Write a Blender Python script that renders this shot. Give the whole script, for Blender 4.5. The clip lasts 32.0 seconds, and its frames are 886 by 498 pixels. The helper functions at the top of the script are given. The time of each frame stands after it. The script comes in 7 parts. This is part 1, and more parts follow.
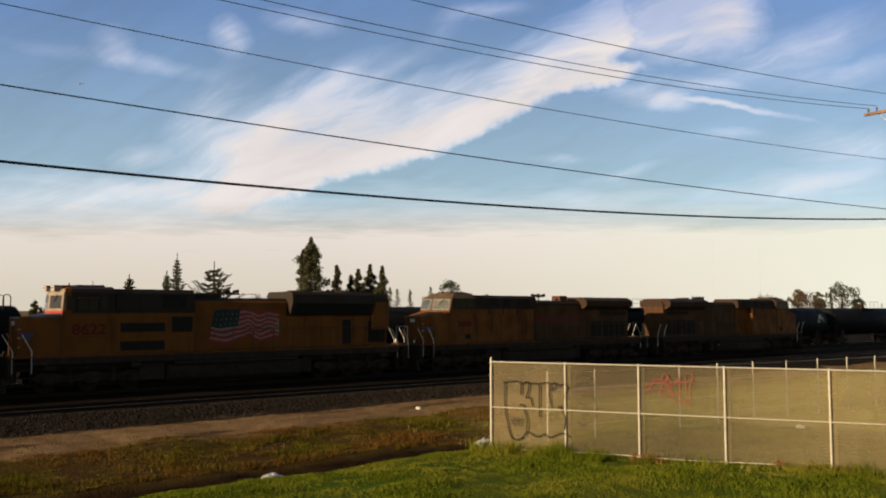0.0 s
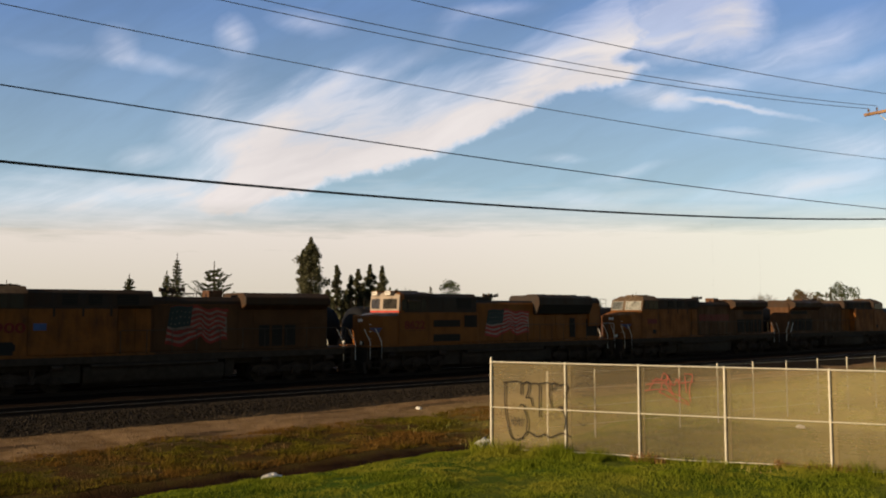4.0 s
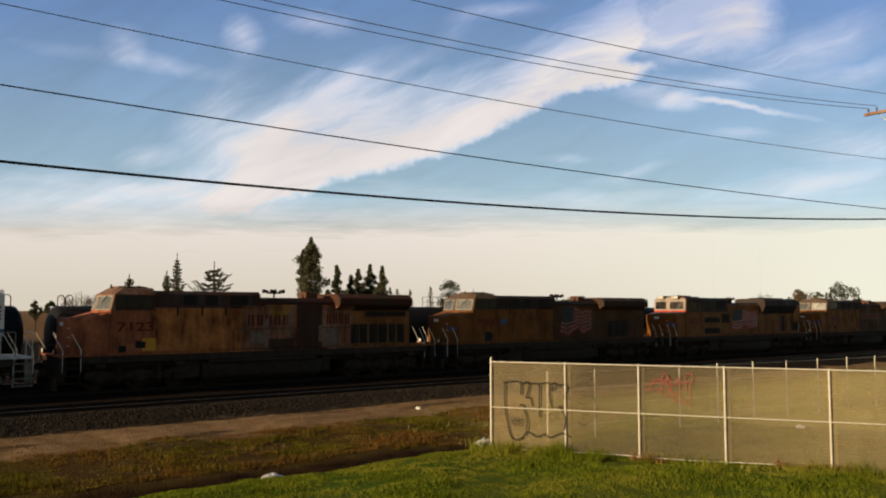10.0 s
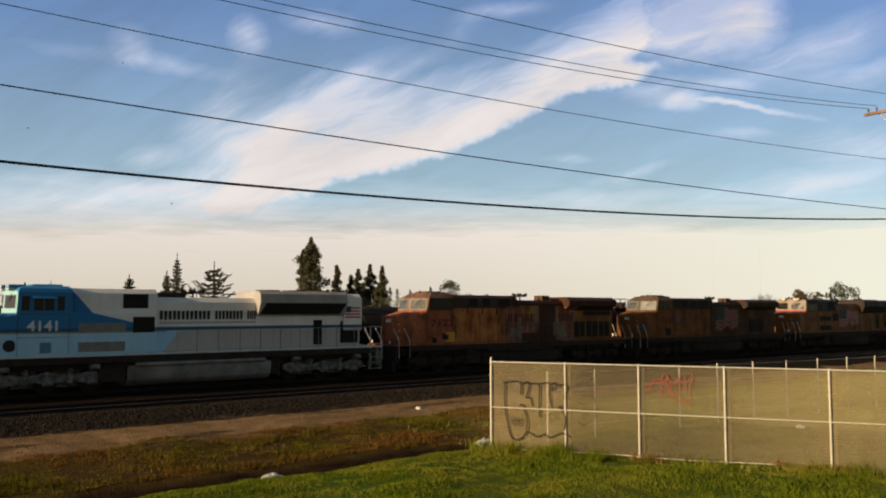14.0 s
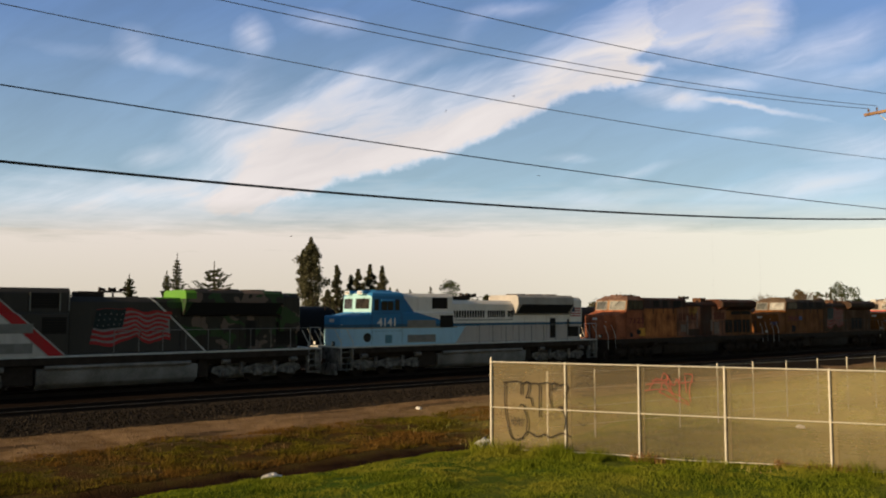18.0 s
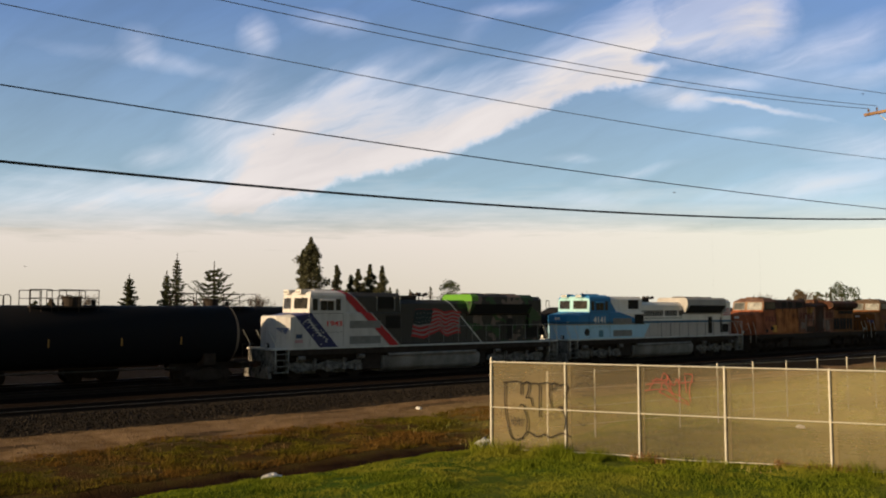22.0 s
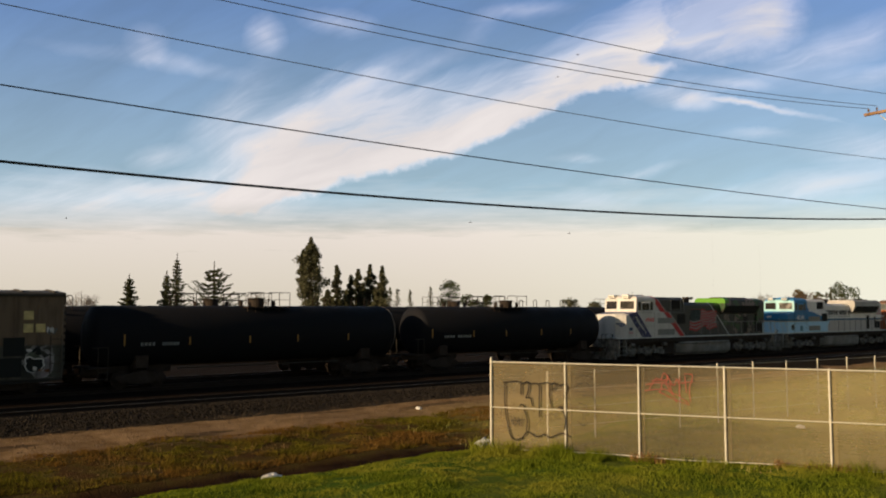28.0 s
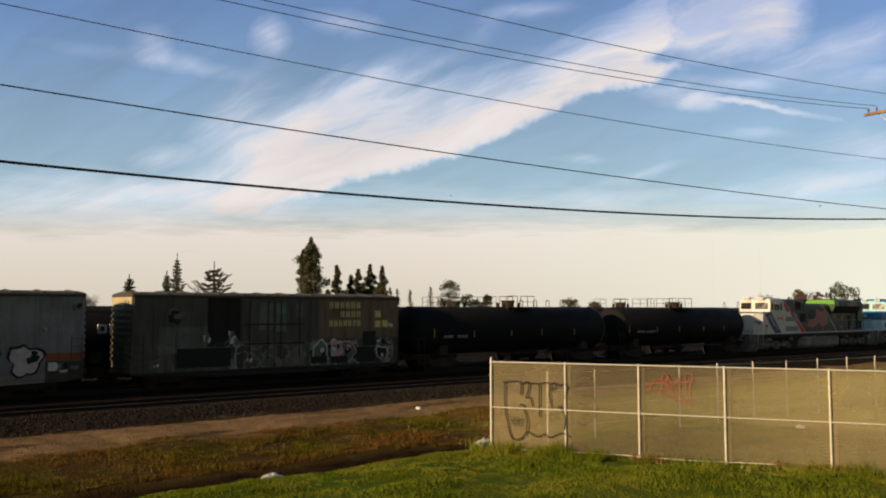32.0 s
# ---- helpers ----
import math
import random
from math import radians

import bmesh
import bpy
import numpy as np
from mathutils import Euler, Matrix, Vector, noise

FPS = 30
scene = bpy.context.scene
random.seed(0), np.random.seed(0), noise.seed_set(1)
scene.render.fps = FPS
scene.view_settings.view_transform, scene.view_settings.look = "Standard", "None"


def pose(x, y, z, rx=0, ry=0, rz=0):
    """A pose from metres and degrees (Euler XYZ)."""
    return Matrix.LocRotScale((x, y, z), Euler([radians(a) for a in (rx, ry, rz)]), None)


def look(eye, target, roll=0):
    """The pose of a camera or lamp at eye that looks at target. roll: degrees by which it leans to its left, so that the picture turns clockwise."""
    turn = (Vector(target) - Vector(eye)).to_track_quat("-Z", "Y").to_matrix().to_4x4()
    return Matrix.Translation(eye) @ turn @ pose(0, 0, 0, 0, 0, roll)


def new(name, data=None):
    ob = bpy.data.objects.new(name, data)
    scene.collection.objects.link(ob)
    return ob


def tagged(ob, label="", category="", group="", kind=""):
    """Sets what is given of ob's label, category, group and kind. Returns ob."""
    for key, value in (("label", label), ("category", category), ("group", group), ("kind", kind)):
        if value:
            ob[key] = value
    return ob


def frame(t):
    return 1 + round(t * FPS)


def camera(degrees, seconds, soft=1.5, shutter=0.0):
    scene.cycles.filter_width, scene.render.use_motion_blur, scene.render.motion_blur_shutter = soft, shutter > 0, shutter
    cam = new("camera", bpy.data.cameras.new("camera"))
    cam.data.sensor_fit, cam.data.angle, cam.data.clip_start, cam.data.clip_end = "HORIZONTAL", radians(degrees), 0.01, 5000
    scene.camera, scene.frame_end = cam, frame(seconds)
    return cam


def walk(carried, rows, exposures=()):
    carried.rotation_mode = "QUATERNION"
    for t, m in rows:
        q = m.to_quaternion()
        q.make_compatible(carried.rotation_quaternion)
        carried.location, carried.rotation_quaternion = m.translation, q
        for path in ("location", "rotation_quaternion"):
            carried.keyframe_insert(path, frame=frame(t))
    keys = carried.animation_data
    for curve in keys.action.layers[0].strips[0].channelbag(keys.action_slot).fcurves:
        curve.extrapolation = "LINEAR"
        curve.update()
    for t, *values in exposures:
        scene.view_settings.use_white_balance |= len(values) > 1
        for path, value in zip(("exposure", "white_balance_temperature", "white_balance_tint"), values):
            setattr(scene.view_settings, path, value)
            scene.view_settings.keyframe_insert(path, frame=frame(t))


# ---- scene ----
cam = camera(54.91, 32.0, soft=2.0)
EYE = Vector((0.0, 0.0, 3.74))
walk(cam, [(0.0, pose(0, 0, 3.74, 94.095)), (32.0, pose(0, 0, 3.74, 94.095))], exposures=[(0.0, 0.6, 6500, 10)])

# the railway runs along a straight line; s is metres along it, lat metres from the through track towards the camera
TRACK_TURN = 38.812
TU = Vector((math.cos(radians(TRACK_TURN)), math.sin(radians(TRACK_TURN)), 0))
TN = Vector((TU.y, -TU.x, 0))
TP = Vector((-0.94, 53.251, 0))
SPEED, SLOWING = 4.6516, -0.00107


def track_pose(s, lat=0.0, z=0.0, turn=0.0):
    p = TP + TU * s + TN * lat
    return pose(p.x, p.y, z, 0, 0, TRACK_TURN + turn)


def run(t):
    """Metres the train has gone at t seconds."""
    return SPEED * t + SLOWING * t * t / 2


# ---- light ----
SUN_AZ, SUN_EL = radians(-122.5), radians(14.0)   # clockwise from +Y
world = bpy.data.worlds.new("sky")
scene.world = world
world.use_nodes = True
wn = world.node_tree.nodes
wn.clear()
w_out, w_bg, w_sky = wn.new("ShaderNodeOutputWorld"), wn.new("ShaderNodeBackground"), wn.new("ShaderNodeTexSky")
w_sky.sky_type, w_sky.sun_disc = "NISHITA", False
w_sky.sun_elevation, w_sky.sun_rotation = SUN_EL, SUN_AZ
w_sky.altitude, w_sky.air_density, w_sky.dust_density, w_sky.ozone_density = 20, 1.0, 0.4, 3.0
w_bg.inputs["Strength"].default_value = 0.052
w_tint = wn.new("ShaderNodeMix")
w_tint.data_type, w_tint.blend_type = "RGBA", "MULTIPLY"
w_tint.inputs[0].default_value, w_tint.inputs[7].default_value = 1.0, (1.24, 1.0, 0.76, 1.0)
world.node_tree.links.new(w_sky.outputs[0], w_tint.inputs[6])
world.node_tree.links.new(w_tint.outputs[2], w_bg.inputs[0])
world.node_tree.links.new(w_bg.outputs[0], w_out.inputs[0])
sun_data = bpy.data.lights.new("sun", "SUN")
sun_data.energy, sun_data.angle, sun_data.color = 4.2, radians(0.55), (1.0, 0.74, 0.44)
sun = new("sun", sun_data)
sun_dir = Vector((math.sin(SUN_AZ) * math.cos(SUN_EL), math.cos(SUN_AZ) * math.cos(SUN_EL), math.sin(SUN_EL)))
sun.matrix_world = look(sun_dir * 300, (0, 0, 0))

# ---- materials ----
class Nodes:
    """A small builder for node materials."""

    def __init__(self, name):
        self.mat = bpy.data.materials.new(name)
        self.mat.use_nodes = True
        self.t = self.mat.node_tree
        self.t.nodes.clear()
        self.out = self.t.nodes.new("ShaderNodeOutputMaterial")
        self.co = self.t.nodes.new("ShaderNodeTexCoord").outputs["Object"]

    def node(self, kind, **inputs):
        n = self.t.nodes.new(kind)
        for key, value in inputs.items():
            self.put(n.inputs[key.replace("_", " ")], value)
        return n

    def put(self, socket, value):
        if isinstance(value, bpy.types.NodeSocket):
            self.t.links.new(value, socket)
        else:
            socket.default_value = value

    def math(self, op, a, b=0.0, clamp=False):
        n = self.t.nodes.new("ShaderNodeMath")
        n.operation, n.use_clamp = op, clamp
        self.put(n.inputs[0], a)
        self.put(n.inputs[1], b)
        return n.outputs[0]

    def noise(self, scale, detail=4.0, rough=0.55, co=None, distortion=0.0):
        n = self.node("ShaderNodeTexNoise", Scale=scale, Detail=detail, Roughness=rough, Distortion=distortion)
        self.put(n.inputs["Vector"], co or self.co)
        return n.outputs["Fac"]

    def ramp(self, value, lo, hi, a=0.0, b=1.0):
        n = self.node("ShaderNodeMapRange")
        n.clamp = True
        for i, v in enumerate((value, lo, hi, a, b)):
            self.put(n.inputs[i], v)
        return n.outputs[0]

    def mix(self, fac, a, b, blend="MIX"):
        n = self.t.nodes.new("ShaderNodeMix")
        n.data_type, n.blend_type = "RGBA", blend
        self.put(n.inputs[0], fac)
        self.put(n.inputs[6], a)
        self.put(n.inputs[7], b)
        return n.outputs[2]

    def scaled(self, x, y, z, co=None):
        n = self.t.nodes.new("ShaderNodeMapping")
        n.inputs["Scale"].default_value = (x, y, z)
        self.put(n.inputs["Vector"], co or self.co)
        return n.outputs[0]

    def xyz(self, co=None):
        n = self.t.nodes.new("ShaderNodeSeparateXYZ")
        self.put(n.inputs[0], co or self.co)
        return n.outputs

    def surface(self, color, rough=0.6, metal=0.0, bump=None, height=0.01, spec=0.5):
        p = self.t.nodes.new("ShaderNodeBsdfPrincipled")
        self.put(p.inputs["Base Color"], color)
        self.put(p.inputs["Roughness"], rough)
        self.put(p.inputs["Metallic"], metal)
        self.put(p.inputs["Specular IOR Level"], spec)
        if bump is not None:
            b = self.node("ShaderNodeBump", Strength=0.6, Distance=height, Height=bump)
            self.put(p.inputs["Normal"], b.outputs[0])
        self.t.links.new(p.outputs[0], self.out.inputs[0])
        return p


def rgba(c):
    return (c[0], c[1], c[2], 1.0)


def plain(name, color, rough=0.6, metal=0.0, vary=0.25, scale=3.0, bump=0.004, spec=0.25):
    m = Nodes(name)
    big, fine = m.noise(scale, 5.0), m.noise(scale * 14, 3.0)
    tone = m.math("ADD", m.ramp(big, 0.3, 0.7, 1 - vary, 1 + vary * 0.6), m.ramp(fine, 0.3, 0.7, -vary * 0.3, vary * 0.3))
    grey = m.node("ShaderNodeCombineColor", Red=tone, Green=tone, Blue=tone).outputs[0]
    m.surface(m.mix(1.0, rgba(color), grey, "MULTIPLY"), m.ramp(big, 0.3, 0.7, rough - 0.08, min(1.0, rough + 0.1)), metal, fine, bump, spec)
    return m.mat


def paint(name, base, layers=(), grime=0.35, rough=0.42, dirt=(0.10, 0.075, 0.055), spec=0.2):
    """Vehicle paint with fields bounded by straight lines in the vehicle's side view.
    layers: (colour, lines) in order; a line (ax, az, c) keeps ax * x + az * z > c."""
    m = Nodes(name)
    x, y, z = m.xyz()
    color = rgba(base)
    for tone, lines in layers:
        mask = None
        for ax, az, c in lines:
            v = m.math("ADD", m.math("MULTIPLY", x, ax), m.math("MULTIPLY", z, az))
            g = m.math("GREATER_THAN", v, c)
            mask = g if mask is None else m.math("MULTIPLY", mask, g)
        color = m.mix(mask, color, rgba(tone))
    streak = m.noise(1.0, 6.0, 0.62, m.scaled(2.6, 2.6, 0.45))
    blotch = m.noise(0.8, 5.0, 0.6)
    fine = m.noise(22.0, 3.0)
    dirty = m.math("MULTIPLY", m.ramp(m.math("MULTIPLY", streak, blotch), 0.14, 0.40), grime)
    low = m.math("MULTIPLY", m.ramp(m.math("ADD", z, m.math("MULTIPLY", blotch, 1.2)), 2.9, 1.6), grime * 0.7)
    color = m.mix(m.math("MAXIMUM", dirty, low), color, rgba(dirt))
    worn = m.noise(3.4, 6.0, 0.68)
    color = m.mix(m.ramp(worn, 0.42, 0.72, 0.0, grime * 0.6), color, m.mix(0.6, color, rgba(dirt)))
    m.surface(color, m.ramp(dirty, 0.0, 0.4, rough, 0.85), 0.0, fine, 0.003, spec)
    return m.mat


STEEL_DARK = plain("dark_underframe_steel", (0.044, 0.034, 0.028), 0.85, 0.0, 0.35, spec=0.1)
TRUCK_GREY = plain("grey_painted_truck", (0.215, 0.20, 0.185), 0.75, 0.0, 0.75, 3.2, spec=0.1)
TANK_GREY = plain("grey_fuel_tank_paint", (0.25, 0.235, 0.22), 0.7, 0.0, 0.45, 1.1, spec=0.12)
TRUCK_DARK = plain("sooty_truck_steel", (0.046, 0.034, 0.028), 0.9, 0.0, 0.4, 2.0, spec=0.1)
RAIL_WHITE = plain("white_handrail_paint", (0.62, 0.62, 0.60), 0.5, 0.0, 0.2)
ROOF_DARK = plain("dark_boxcar_roof", (0.055, 0.050, 0.045), 0.75, 0.0, 0.3)
RAIL_DULL = plain("dirty_handrail_paint", (0.055, 0.045, 0.035), 0.7, 0.0, 0.3)
RAIL_GREY = plain("grey_handrail_paint", (0.22, 0.22, 0.21), 0.55, 0.0, 0.2)
BLACK = plain("black_grille", (0.014, 0.014, 0.015), 0.8, 0.0, 0.3)
GLASS = plain("dark_cab_glass", (0.022, 0.024, 0.025), 0.12, 0.0, 0.2, 1.0, 0.0, 0.16)
WINDSCREEN_DARK = plain("dark_windscreen_glass", (0.022, 0.017, 0.012), 0.15, 0.0, 0.6, 2.5, 0.0, 0.3)
# windscreen glass with a pale grey base tone
WINDSCREEN = plain("pale_windscreen_glass", (0.095, 0.098, 0.088), 0.22, 0.0, 0.35, 2.0, 0.0, 0.45)
WING_GREY = plain("grey_radiator_paint", (0.36, 0.345, 0.335), 0.55, 0.0, 0.2, 1.2)
HATCH_BLUE = plain("dull_blue_hatch", (0.10, 0.24, 0.33), 0.55, 0.0, 0.2)
CYAN_FRONT = plain("pale_cyan_paint", (0.30, 0.52, 0.56), 0.5, 0.0, 0.15)
LENS = plain("lamp_lens", (0.75, 0.74, 0.70), 0.15, 0.0, 0.05)
SILVER = plain("galvanised_steel", (0.54, 0.51, 0.43), 0.45, 0.15, 0.15, 6.0)
VENT_GREY = plain("grey_louvre_paint", (0.24, 0.24, 0.235), 0.6, 0.0, 0.2)
RUST = plain("rusty_steel", (0.12, 0.06, 0.035), 0.8, 0.3, 0.4, 5.0)
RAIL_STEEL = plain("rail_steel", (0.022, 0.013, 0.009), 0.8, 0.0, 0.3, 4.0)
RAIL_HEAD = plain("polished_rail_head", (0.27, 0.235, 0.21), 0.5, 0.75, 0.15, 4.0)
DIM_HEAD = plain("dull_rail_head", (0.045, 0.032, 0.026), 0.6, 0.4, 0.2, 4.0)
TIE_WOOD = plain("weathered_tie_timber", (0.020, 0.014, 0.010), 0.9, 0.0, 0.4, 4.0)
FLAG_RED = plain("flag_red", (0.44, 0.03, 0.035), 0.45, 0.0, 0.2)
FLAG_WHITE = plain("flag_white", (0.27, 0.24, 0.235), 0.45, 0.0, 0.2)
FLAG_BLUE = plain("flag_blue", (0.03, 0.06, 0.13), 0.45, 0.0, 0.2)
FLAG_RED_DULL = plain("faded_flag_red", (0.24, 0.028, 0.022), 0.6, 0.0, 0.35)
FLAG_WHITE_DULL = plain("faded_flag_white", (0.20, 0.145, 0.12), 0.6, 0.0, 0.35)
FLAG_WHITE_MID = plain("dusty_flag_white", (0.27, 0.22, 0.20), 0.55, 0.0, 0.3)
FLAG_RED_MID = plain("dusty_flag_red", (0.34, 0.035, 0.035), 0.55, 0.0, 0.3)
FLAG_DARK = plain("faded_flag_canton", (0.018, 0.032, 0.034), 0.6, 0.0, 0.35)
EMBLEM_BLUE = plain("emblem_blue", (0.04, 0.08, 0.22), 0.45, 0.0, 0.2)
NUM_RED = plain("number_red", (0.12, 0.008, 0.008), 0.5, 0.0, 0.2)
RUST_RED = plain("weathered_red_lettering", (0.115, 0.022, 0.014), 0.7, 0.0, 0.5, 5.0)
NUM_BRIGHT = plain("number_bright_red", (0.72, 0.03, 0.03), 0.5, 0.0, 0.15)
NUM_WHITE = plain("number_white", (0.75, 0.75, 0.73), 0.5, 0.0, 0.15)
INK = plain("black_lettering", (0.02, 0.02, 0.022), 0.5, 0.0, 0.2)
INK_GREY = plain("grey_lettering", (0.27, 0.275, 0.27), 0.5, 0.0, 0.2)
YELLOW_MARK = plain("yellow_marking", (0.34, 0.19, 0.05), 0.5, 0.0, 0.2)
PATCH_YELLOW = plain("fresh_yellow_patch", (0.62, 0.30, 0.03), 0.5, 0.0, 0.15)

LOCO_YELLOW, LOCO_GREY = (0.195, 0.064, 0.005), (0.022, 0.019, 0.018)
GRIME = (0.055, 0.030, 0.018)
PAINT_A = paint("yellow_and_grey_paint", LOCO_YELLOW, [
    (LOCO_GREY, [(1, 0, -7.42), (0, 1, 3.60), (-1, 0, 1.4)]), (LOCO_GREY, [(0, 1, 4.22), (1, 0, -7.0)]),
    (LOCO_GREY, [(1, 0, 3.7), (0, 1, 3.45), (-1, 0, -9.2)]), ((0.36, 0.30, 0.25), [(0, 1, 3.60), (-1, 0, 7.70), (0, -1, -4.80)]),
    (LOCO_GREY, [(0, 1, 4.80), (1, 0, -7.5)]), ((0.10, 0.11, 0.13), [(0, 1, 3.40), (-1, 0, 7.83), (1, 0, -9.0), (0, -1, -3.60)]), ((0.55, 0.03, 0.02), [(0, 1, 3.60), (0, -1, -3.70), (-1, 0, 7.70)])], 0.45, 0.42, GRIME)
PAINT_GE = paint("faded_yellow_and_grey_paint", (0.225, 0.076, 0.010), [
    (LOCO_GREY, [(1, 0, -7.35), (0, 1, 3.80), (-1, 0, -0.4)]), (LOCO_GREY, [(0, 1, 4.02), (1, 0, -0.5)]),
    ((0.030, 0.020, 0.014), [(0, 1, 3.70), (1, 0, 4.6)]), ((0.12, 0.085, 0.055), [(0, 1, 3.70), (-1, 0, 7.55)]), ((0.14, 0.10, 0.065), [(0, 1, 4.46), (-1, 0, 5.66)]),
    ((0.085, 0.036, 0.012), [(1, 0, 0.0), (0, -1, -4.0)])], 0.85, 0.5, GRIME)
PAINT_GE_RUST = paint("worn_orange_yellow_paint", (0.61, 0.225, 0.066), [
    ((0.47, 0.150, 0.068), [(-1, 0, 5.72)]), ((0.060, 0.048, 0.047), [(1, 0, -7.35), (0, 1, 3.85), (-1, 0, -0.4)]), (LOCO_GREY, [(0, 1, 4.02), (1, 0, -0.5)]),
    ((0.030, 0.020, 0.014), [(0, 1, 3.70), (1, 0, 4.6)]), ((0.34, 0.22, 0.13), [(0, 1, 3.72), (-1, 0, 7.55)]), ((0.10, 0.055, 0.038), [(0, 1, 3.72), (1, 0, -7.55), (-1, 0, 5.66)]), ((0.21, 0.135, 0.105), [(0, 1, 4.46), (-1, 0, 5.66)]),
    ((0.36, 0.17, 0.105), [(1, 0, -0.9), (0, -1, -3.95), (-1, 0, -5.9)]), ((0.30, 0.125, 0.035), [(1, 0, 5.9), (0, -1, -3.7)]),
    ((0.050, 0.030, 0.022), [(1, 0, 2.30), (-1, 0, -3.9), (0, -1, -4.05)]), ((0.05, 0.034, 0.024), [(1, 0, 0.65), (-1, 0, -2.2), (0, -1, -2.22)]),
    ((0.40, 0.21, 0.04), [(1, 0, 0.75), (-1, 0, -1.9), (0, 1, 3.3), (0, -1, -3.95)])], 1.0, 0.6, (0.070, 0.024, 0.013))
PAINT_BLUE = paint("two_tone_blue_and_grey_paint", (0.86, 0.82, 0.79), [
    ((0.53, 0.49, 0.475), [(0, -1, -2.72)]), ((0.42, 0.70, 0.92), [(0, -1, -2.72), (-1, 0.8, 2.5)]),
    ((0.026, 0.20, 0.46), [(0, 1, 2.72), (-1, -0.9, 1.26)]), ((0.026, 0.20, 0.46), [(0, 1, 2.72), (-1, -4.15, -10.4), (0, -1, -3.6)]),
    ((0.45, 0.40, 0.28), [(0, 1, 2.68), (0, -1, -2.74), (-1, 0, 1.0)]),
    ((0.03, 0.12, 0.22), [(0, 1, 2.74), (0, -1, -2.92)]), ((0.36, 0.62, 0.66), [(-1, 0, 7.77), (0, 1, 3.62), (0, -1, -4.70)])], 0.15)


def tribute_paint():
    m = Nodes("white_red_and_camouflage_paint")
    x, y, z = m.xyz()

    def above(ax, az, c):
        return m.math("GREATER_THAN", m.math("ADD", m.math("MULTIPLY", x, ax), m.math("MULTIPLY", z, az)), c)

    n1, n2 = m.noise(1.1, 2.0, 0.5), m.noise(0.9, 2.0, 0.5, m.scaled(1, 1, 1.5))
    camo = m.mix(m.math("GREATER_THAN", n1, 0.56), (0.028, 0.026, 0.023, 1), (0.165, 0.12, 0.10, 1))
    camo = m.mix(m.math("GREATER_THAN", n2, 0.56), camo, (0.024, 0.066, 0.021, 1))
    color = m.mix(above(1, 1.08, 0.16), (0.60, 0.58, 0.57, 1), (0.046, 0.043, 0.042, 1))
    color = m.mix(above(1, 1.05, 6.85), color, camo)
    color = m.mix(m.math("MULTIPLY", above(1, 1.05, 6.78), above(-1, -1.05, -6.90)), color, (0.62, 0.62, 0.60, 1))
    color = m.mix(m.math("MULTIPLY", above(1, 1.08, -0.62), above(-1, -1.08, -0.07)), color, (0.50, 0.02, 0.03, 1))
    for c in (-0.62, 0.10):
        color = m.mix(m.math("MULTIPLY", above(1, 1.08, c - 0.045), above(-1, -1.08, -c - 0.045)), color, (0.40, 0.38, 0.37, 1))
    stars = m.node("ShaderNodeTexVoronoi", Scale=2.6, Vector=m.co).outputs["Distance"]
    blue = m.mix(m.math("LESS_THAN", stars, 0.13), (0.03, 0.035, 0.12, 1), (0.40, 0.42, 0.48, 1))
    band = m.math("MULTIPLY", m.math("MULTIPLY", above(1, 0.885, -5.63), above(-1, -0.9, 4.45)), above(0, -1, -3.6))
    color = m.mix(band, color, blue)
    green = m.math("MULTIPLY", m.math("MULTIPLY", above(1, 0, 2.6), above(-1, 0, -4.35)), above(0, 1, 4.30))
    color = m.mix(green, color, (0.10, 0.27, 0.025, 1))
    grime = m.noise(1.2, 5.0, 0.6, m.scaled(2, 2, 0.5))
    color = m.mix(m.ramp(grime, 0.45, 0.8, 0.0, 0.35), color, (0.09, 0.075, 0.06, 1))
    m.surface(color, 0.42, 0.0, m.noise(20.0), 0.002, 0.22)
    return m.mat


PAINT_TRIBUTE = tribute_paint()
TANK_BLACK = paint("black_tank_paint", (0.0125, 0.0135, 0.017), [], 0.3, 0.5, (0.021, 0.018, 0.017), 0.03)
TANK_BUFF = paint("dusty_sunlit_tank_end", (0.19, 0.15, 0.115), [], 0.5, 0.7)


